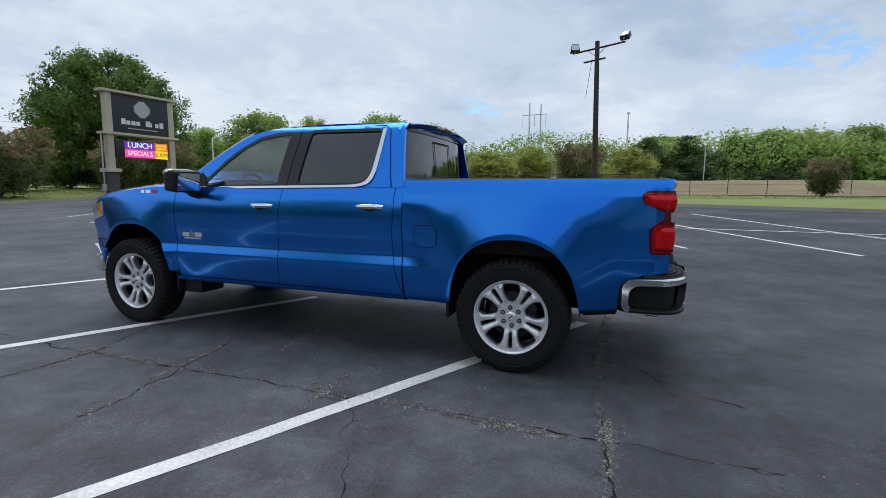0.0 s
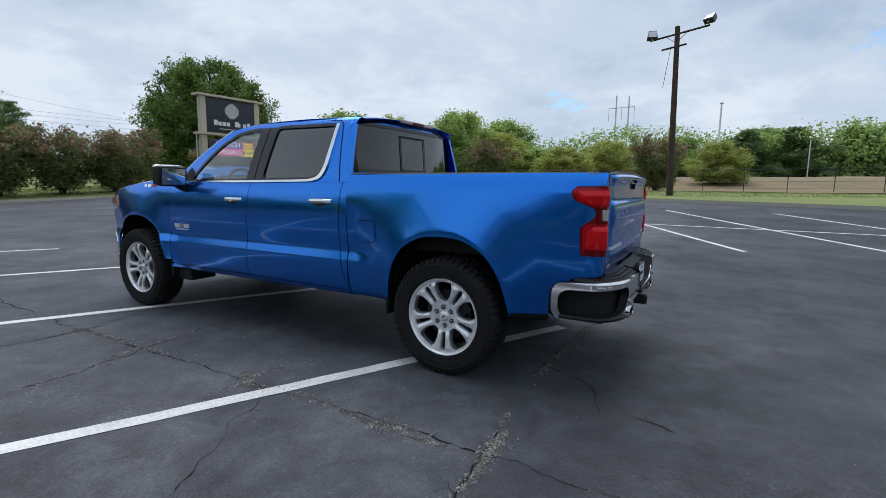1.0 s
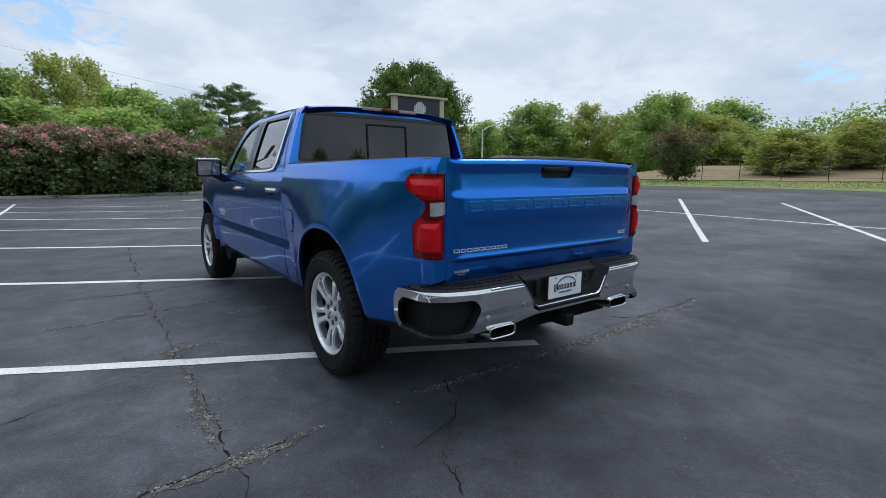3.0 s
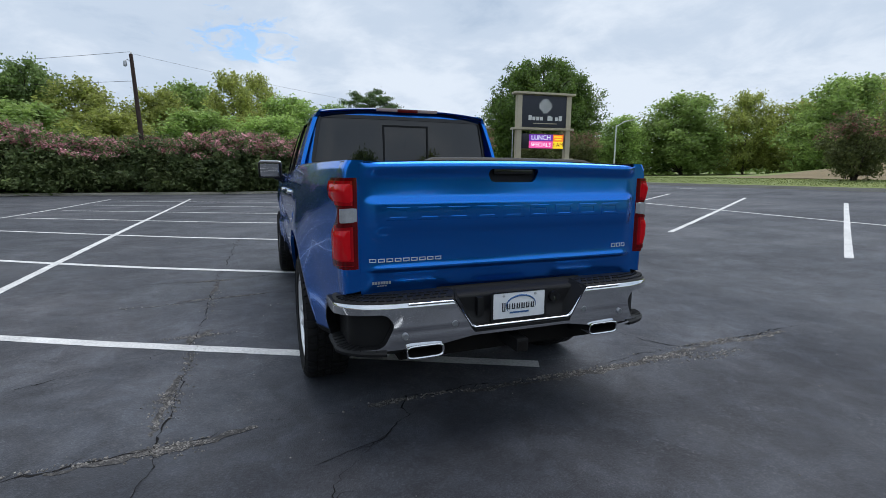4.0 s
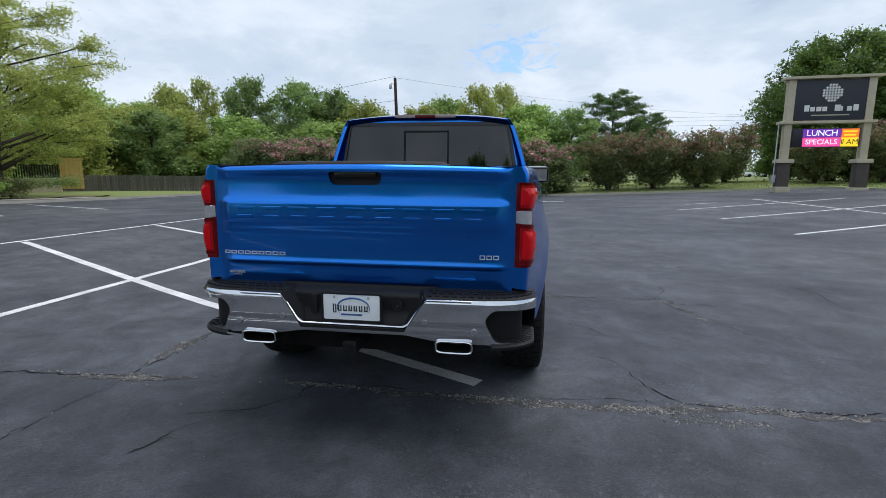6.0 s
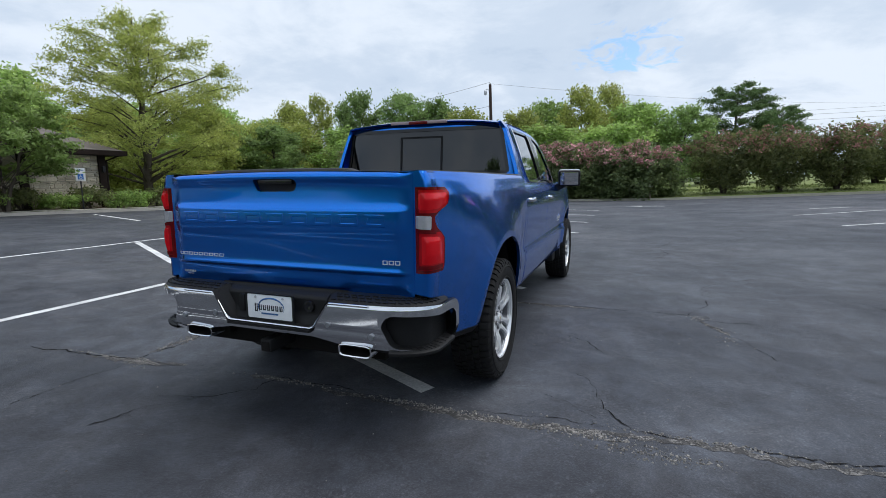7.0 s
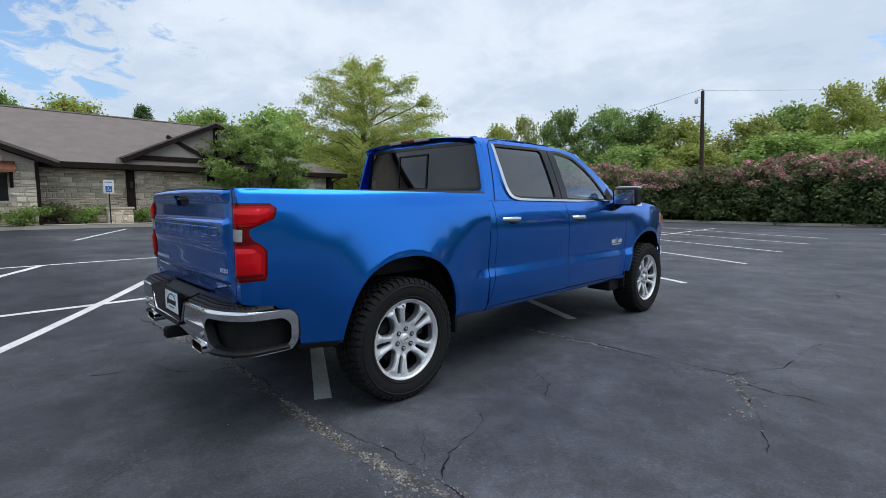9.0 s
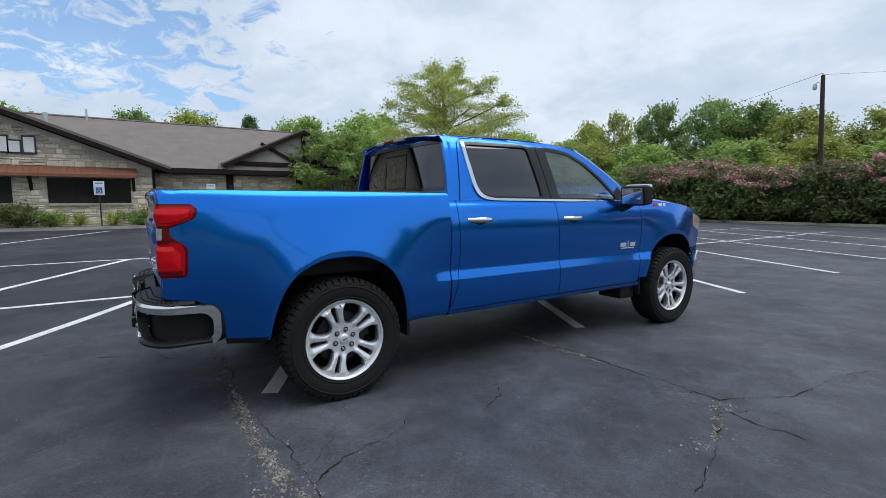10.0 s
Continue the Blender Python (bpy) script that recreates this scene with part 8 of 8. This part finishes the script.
for a, b in (((py1 + 0.75, 3.0 - 0.75 * slope), (pyp, peak + 0.05)), ((py0 - 0.75, 3.0 - 0.75 * slope), (pyp, peak + 0.05))):
    part("barge_board", Geo().prism([a, b, (b[0], b[1] + 0.26), (a[0], a[1] + 0.26)], PX + 0.45, PX + 0.55, lambda u, v, w: (w, u, v)), TIMBER, wing_wall, "dark timber barge board")
    part("wing_roof", Geo().prism([(a[0], a[1] + 0.2), (b[0], b[1] + 0.2), (b[0], b[1] + 0.32), (a[0], a[1] + 0.32)], PX - 12, PX + 0.56, lambda u, v, w: (w, u, v)), SHINGLE, wing_wall)
part("wing_return", Geo().box(WX, PX + 0.0, py1 - 0.02, py1 + 0.12, GZ, 2.9), TIMBER, wing_wall)
for y0, y1 in ((-4.2, -1.3), (-9.0, -5.4)):
    win = part("window", Geo().box(PX - 0.02, PX + 0.03, y0, y1, 1.38, 2.46), WINDOW, wing_wall, "dark reflective window")
    for k in range(4):
        y = y0 + (y1 - y0) * k / 3
        part("mullion", Geo().box(PX + 0.02, PX + 0.05, y - 0.03, y + 0.03, 1.38, 2.46), TIMBER, win)
    part("sill", Geo().box(PX, PX + 0.12, y0 - 0.1, y1 + 0.1, 1.27, 1.38).mesh("sill", bevel=0.01), CONCRETE, win)
aw = part("awning", Geo().prism([(0.02, 2.95), (0.5, 2.62), (0.5, 2.5), (0.44, 2.5), (0.02, 2.78)], -12.0, -1.0, lambda u, v, w: (PX + u, w, v)), AWNING, wing_wall, "terracotta metal awning")
for k in range(46):
    part("awning_rib", Geo().tube([(PX + 0.05, -11.9 + k * 0.24, 2.96), (PX + 0.5, -11.9 + k * 0.24, 2.64)], 0.012, 4), AWNING, aw)
for y in (-4.75, -1.15, -9.5):
    part("awning_bracket", Geo().prism([(0.0, 1.9), (0.0, 2.1), (0.3, 2.5), (0.44, 2.5)], y - 0.06, y + 0.06, lambda u, v, w: (PX + u, w, v)), TIMBER, wing_wall)
# the name on the gable as plain white blocks edged in black
for k, (w, h) in enumerate(((0.5, 0.62), (0.3, 0.66), (0.42, 0.5), (0.42, 0.68))):
    y0 = -6.15 + (0, 0.52, 0.8, 1.26)[k]
    block = part("name_block", Geo().box(PX + 0.05, PX + 0.11, y0 - 0.04, y0 + w + 0.0, 3.42, 3.48 + h).mesh("name_block"), GLOSS_BLACK, wing_wall)
    part("name_face", Geo().box(PX + 0.11, PX + 0.14, y0 + 0.02, y0 + w - 0.06, 3.48, 3.42 + h), WHITE, block)
part("roof_vent", Geo().tube([(ridge_x + 2.0, -4.9, 5.3), (ridge_x + 2.0, -4.9, 6.2)], 0.12, 8), GALV, house_)
part("roof_pipe", Geo().tube([(ridge_x + 0.6, -3.2, 5.9), (ridge_x + 0.6, -3.2, 6.75)], 0.05, 8), GALV, house_)

# walk, planting bed, low walls before the building
KX = LOT[0] - 0.17
g = Geo().grid([[(x, y, height(LOT[0], y) + 0.145) for x in (KX, KX - 0.55, KX - 1.1)] for y in np.arange(-22, 20.1, 1.0)])
tagged(part("footpath", g.mesh("footpath", smooth=60), CONCRETE), "pale concrete footpath beside the kerb", "path", kind="structure")
g = Geo().grid([[(x, y, height(LOT[0], y) + 0.16 + 0.06 * math.sin(y * 2.1) * math.sin(x * 3)) for x in (KX - 1.1, KX - 1.6, WX + 0.02)] for y in np.arange(-22, 22.1, 0.5)])
tagged(part("planting_bed", g.mesh("planting_bed", smooth=60), MULCH), "brown mulched planting bed along the wall", "flower bed", kind="structure")
for y0, y1 in ((5.2, 6.6), (2.0, 3.0)):
    lw = thing("low_wall", "low limestone wall beside the entrance bench", "wall")
    part("wall_core", Geo().box(WX + 0.95, WX + 1.35, y0, y1, GZ - 0.2, GZ + 0.72), MORTAR, lw)
    for s in stone_courses(y0, y1, GZ - 0.05, GZ + 0.72, int(y0 * 7)):
        part("stone", stone_geo(rng, *s, WX + 1.35).mesh("stone", smooth=0, fix=False), STONE, lw)
    part("coping", Geo().box(WX + 0.9, WX + 1.42, y0 - 0.05, y1 + 0.05, GZ + 0.72, GZ + 0.8).mesh("coping", bevel=0.015), STONE, lw)


def bench(x, y):
    t = thing("garden_bench", "white-painted timber bench by the stone wall", "bench", at=pose(x, y, GZ + 0.02, 0, 0, -58))
    for k in range(4):
        part("seat_slat", Geo().box(-0.22 + k * 0.12, -0.13 + k * 0.12, -0.6, 0.6, 0.42, 0.45).mesh("seat_slat", bevel=0.006), WHITE, t)
    for k in range(3):
        part("back_slat", Geo().box(-0.3 - k * 0.02, -0.27 - k * 0.02, -0.6, 0.6, 0.52 + k * 0.13, 0.61 + k * 0.13).mesh("back_slat", bevel=0.006), WHITE, t)
    for yy in (-0.52, 0.52):
        part("leg", Geo().prism([(-0.3, 0), (-0.2, 0), (-0.2, 0.42), (-0.34, 0.9), (-0.38, 0.9), (-0.3, 0.42)], yy - 0.04, yy + 0.04, lambda u, v, w: (u, w, v)), WHITE, t)
        part("leg", Geo().box(0.14, 0.24, yy - 0.04, yy + 0.04, 0, 0.42), WHITE, t)
        part("armrest", Geo().box(-0.32, 0.26, yy - 0.05, yy + 0.05, 0.6, 0.64).mesh("armrest", bevel=0.01), WHITE, t)
        part("arm_post", Geo().box(0.16, 0.22, yy - 0.03, yy + 0.03, 0.42, 0.6), WHITE, t)


bench(WX + 1.25, 4.35)


def parking_sign(x, y, blue):
    z = height(LOT[0], y) + 0.13
    t = thing("parking_sign", "blue disabled-parking sign on a post" if blue else "white disabled-parking sign with a blue symbol on a post", "sign", at=pose(x, y, z, 0, 0, 78), group="disabled-parking signs")
    part("post", Geo().box(-0.025, 0.025, -0.02, 0.02, -0.2, 1.9), DARK_ALLOY, t)
    pl_ = part("sign_plate", Geo().box(-0.2, 0.2, -0.03, -0.022, 1.35, 1.95).mesh("sign_plate", bevel=0.004), ADA_BLUE if blue else WHITE, t)
    m = WHITE if blue else ADA_BLUE
    if not blue:
        part("blue_field", Geo().box(-0.12, 0.12, -0.034, -0.029, 1.42, 1.68), ADA_BLUE, pl_)
    c, k = (1.66, 1.0) if blue else (1.55, 0.62)
    part("symbol_ring", Geo().tube([(0.09 * k * math.cos(a), -0.036, c - 0.05 * k + 0.09 * k * math.sin(a)) for a in np.linspace(2.2, 6.6, 16)], 0.014 * k, 5), WHITE, pl_)
    part("symbol_bar", Geo().tube([(-0.02 * k, -0.036, c + 0.15 * k), (-0.015 * k, -0.036, c), (0.07 * k, -0.036, c), (0.11 * k, -0.036, c - 0.11 * k)], 0.016 * k, 5), WHITE, pl_)
    part("sign_text_bar", Geo().box(-0.14, 0.14, -0.034, -0.029, 1.84, 1.88), m, pl_)


for y, b in ((6.3, True), (2.1, False), (-2.42, False), (12.1, False)):
    parking_sign(KX - (0.1 if y < -0.4 else 0.9), y, b)


# plants in the bed
def low_shrub(name, label, seed, r, h, leaf, count, size):
    rng_ = np.random.default_rng(seed)
    cs = [(rng_.normal() * r * 0.4, rng_.normal() * r * 0.4, h * rng_.uniform(0.25, 0.75)) for _ in range(14)]
    t = thing(name, label, "shrub", group="shrubs in the bed")
    v, f = leaf_cloud(rng_, cs, [r * 0.4] * 14, count, size)
    part("foliage", raw_mesh("foliage", v, f), leaf, t)
    g = Geo()
    for c in cs[:6]:
        g.tube([(0, 0, -0.05), (c[0] * 0.5, c[1] * 0.5, c[2] * 0.6), c], [0.02, 0.014, 0.006], 5)
    part("stems", g, BARK, t)
    return t


sh1 = low_shrub("bed_shrub", "low green shrub in the mulched bed", 61, 0.6, 0.7, LEAF, 1600, 0.1)
sh2 = low_shrub("pale_shrub", "greyish ornamental shrub in the mulched bed", 62, 0.7, 0.8, LEAF_OLIVE, 1700, 0.1)


def yucca():
    t = thing("yucca", "spiky pale-green yucca rosette", "plant", group="yuccas in the bed")
    g, r_ = Geo(), random.Random(3)
    for k in range(46):
        a, e = r_.random() * math.tau, r_.uniform(0.15, 1.35)
        L, w = r_.uniform(0.55, 0.8), 0.035
        d, sd = Vector((math.cos(a) * math.cos(e), math.sin(a) * math.cos(e), math.sin(e))), Vector((-math.sin(a), math.cos(a), 0))
        s = len(g.v)
        g.v += [sd * w * 0.6, -sd * w * 0.6, d * L * 0.5 + sd * w, d * L * 0.5 - sd * w, d * L - Vector((0, 0, 0.06 * L))]
        g.f += [[s, s + 1, s + 3, s + 2], [s + 2, s + 3, s + 4]]
    part("leaves", g.mesh("leaves", smooth=0, fix=False), LEAF_LIGHT, t)
    return t


yu = yucca()
rng = random.Random(77)
first_of = {}
BED = [(sh1, -6.4, 1.1), (sh2, -5.2, 1.3), (sh1, -4.2, 0.9), (yu, -3.2, 1.0), (yu, -2.0, 1.1), (sh1, -0.9, 1.0), (sh2, 0.3, 0.9), (sh1, 1.3, 1.0), (yu, -7.6, 1.1), (sh2, -8.6, 1.2), (sh1, 7.3, 0.9), (sh1, 8.3, 1.1), (sh2, 9.9, 1.0), (sh1, 10.9, 1.0), (sh1, 11.8, 0.9), (sh2, 12.9, 1.1), (sh1, 13.9, 1.2), (sh1, 15.2, 1.1), (sh2, 16.4, 1.0), (sh1, 3.4, 0.9), (yu, -10.0, 1.0)]
for proto, y, sc in BED:
    x = WX + 0.95 + rng.uniform(-0.25, 0.35)
    if y < py1:
        x = PX + 0.55
    m = Matrix.Translation((x, y, height(LOT[0], y) + 0.16)) @ Matrix.Rotation(rng.random() * 6, 4, "Z") @ Matrix.Diagonal((sc, sc, sc, 1))
    if proto in first_of:
        copy_thing(proto, m)
    else:
        proto.matrix_basis = m
        first_of[proto] = 1

# trees by the building
yard = settle(make_tree("yard_tree", "small multi-stemmed green tree in the planting bed", "tree", 21, 5.2, 2.75, 1.7, 44, 9, 26000, 0.15, LEAF, rise=0.6, trunk_r=0.085, stems=4, tuft=0.2, slim=0.5, flat=0.45, inner=0.35), -22.4, 8.8, 1.0, 0.6)
cypress = settle(make_tree("bald_cypress", "tall feathery yellow-green cypress with visible boughs", "tree", 22, 11.4, 4.7, 2.3, 70, 10, 62000, 0.18, LEAF_LIGHT, form="dome", rise=0.4, trunk_r=0.27, tuft=0.34, wild=0.15, slim=0.3, flat=0.5, inner=0.3, top=0.97), -26.4, 18.6, 1.0, 1.1)
plant(kinds[2], -34.0, 22.0, 0.8, 2.0, tall=0.72)
plant(kinds[0], -38.0, 18.0, 0.95, 3.0, tall=0.8)

# fenced patio beyond the building: yellow boards, dark rail, clipped hedge
pa = thing("patio_screen", "yellow pine board screen with a dark railing", "fence", at=pose(-31.0, 28.2, 0.25, 0, 0, 38))
for k in range(16):
    part("board", Geo().box(-1.3 + k * 0.085, -1.3 + k * 0.085 + 0.075, -0.02, 0.02, 0.0, 2.1), PINE_WOOD, pa)
part("top_rail", Geo().box(-9.0, 0.1, -0.05, 0.05, 2.1, 2.22), PINE_WOOD, pa)
part("base_wall", Geo().box(-9.0, -1.3, -0.15, 0.15, -0.4, 0.75), STONE, pa)
part("railing_top", Geo().box(-9.0, -1.3, -0.03, 0.03, 1.65, 1.72), DARK_ALLOY, pa)
for k in range(52):
    part("baluster", Geo().box(-8.9 + k * 0.146, -8.9 + k * 0.146 + 0.07, -0.015, 0.015, 0.75, 1.65), DARK_ALLOY, pa)
rng_n = np.random.default_rng(71)
cs = [(-36.5 + 0.79 * s, 22.2 + 0.62 * s, 0.75 + rng_n.normal() * 0.1) for s in np.arange(0, 8, 0.3)]
v, f = leaf_cloud(rng_n, cs, [0.5] * len(cs), 6000, 0.1)
clip = tagged(part("clipped_hedge", raw_mesh("clipped_hedge", v, f), LEAF_DARK), "low clipped green hedge before the patio", "hedge", kind="stuff")
t = thing("garden_shed", "small far shed with a pale metal roof", "shed")
part("wall", Geo().box(-25.5, -22.5, 42.0, 45.0, 0, 2.2), FENCE, t)
part("roof", Geo().prism([(-25.8, 2.2), (-22.2, 2.2), (-24.0, 2.9)], 41.7, 45.3, lambda u, v, w: (u, w, v)), GALV, t)
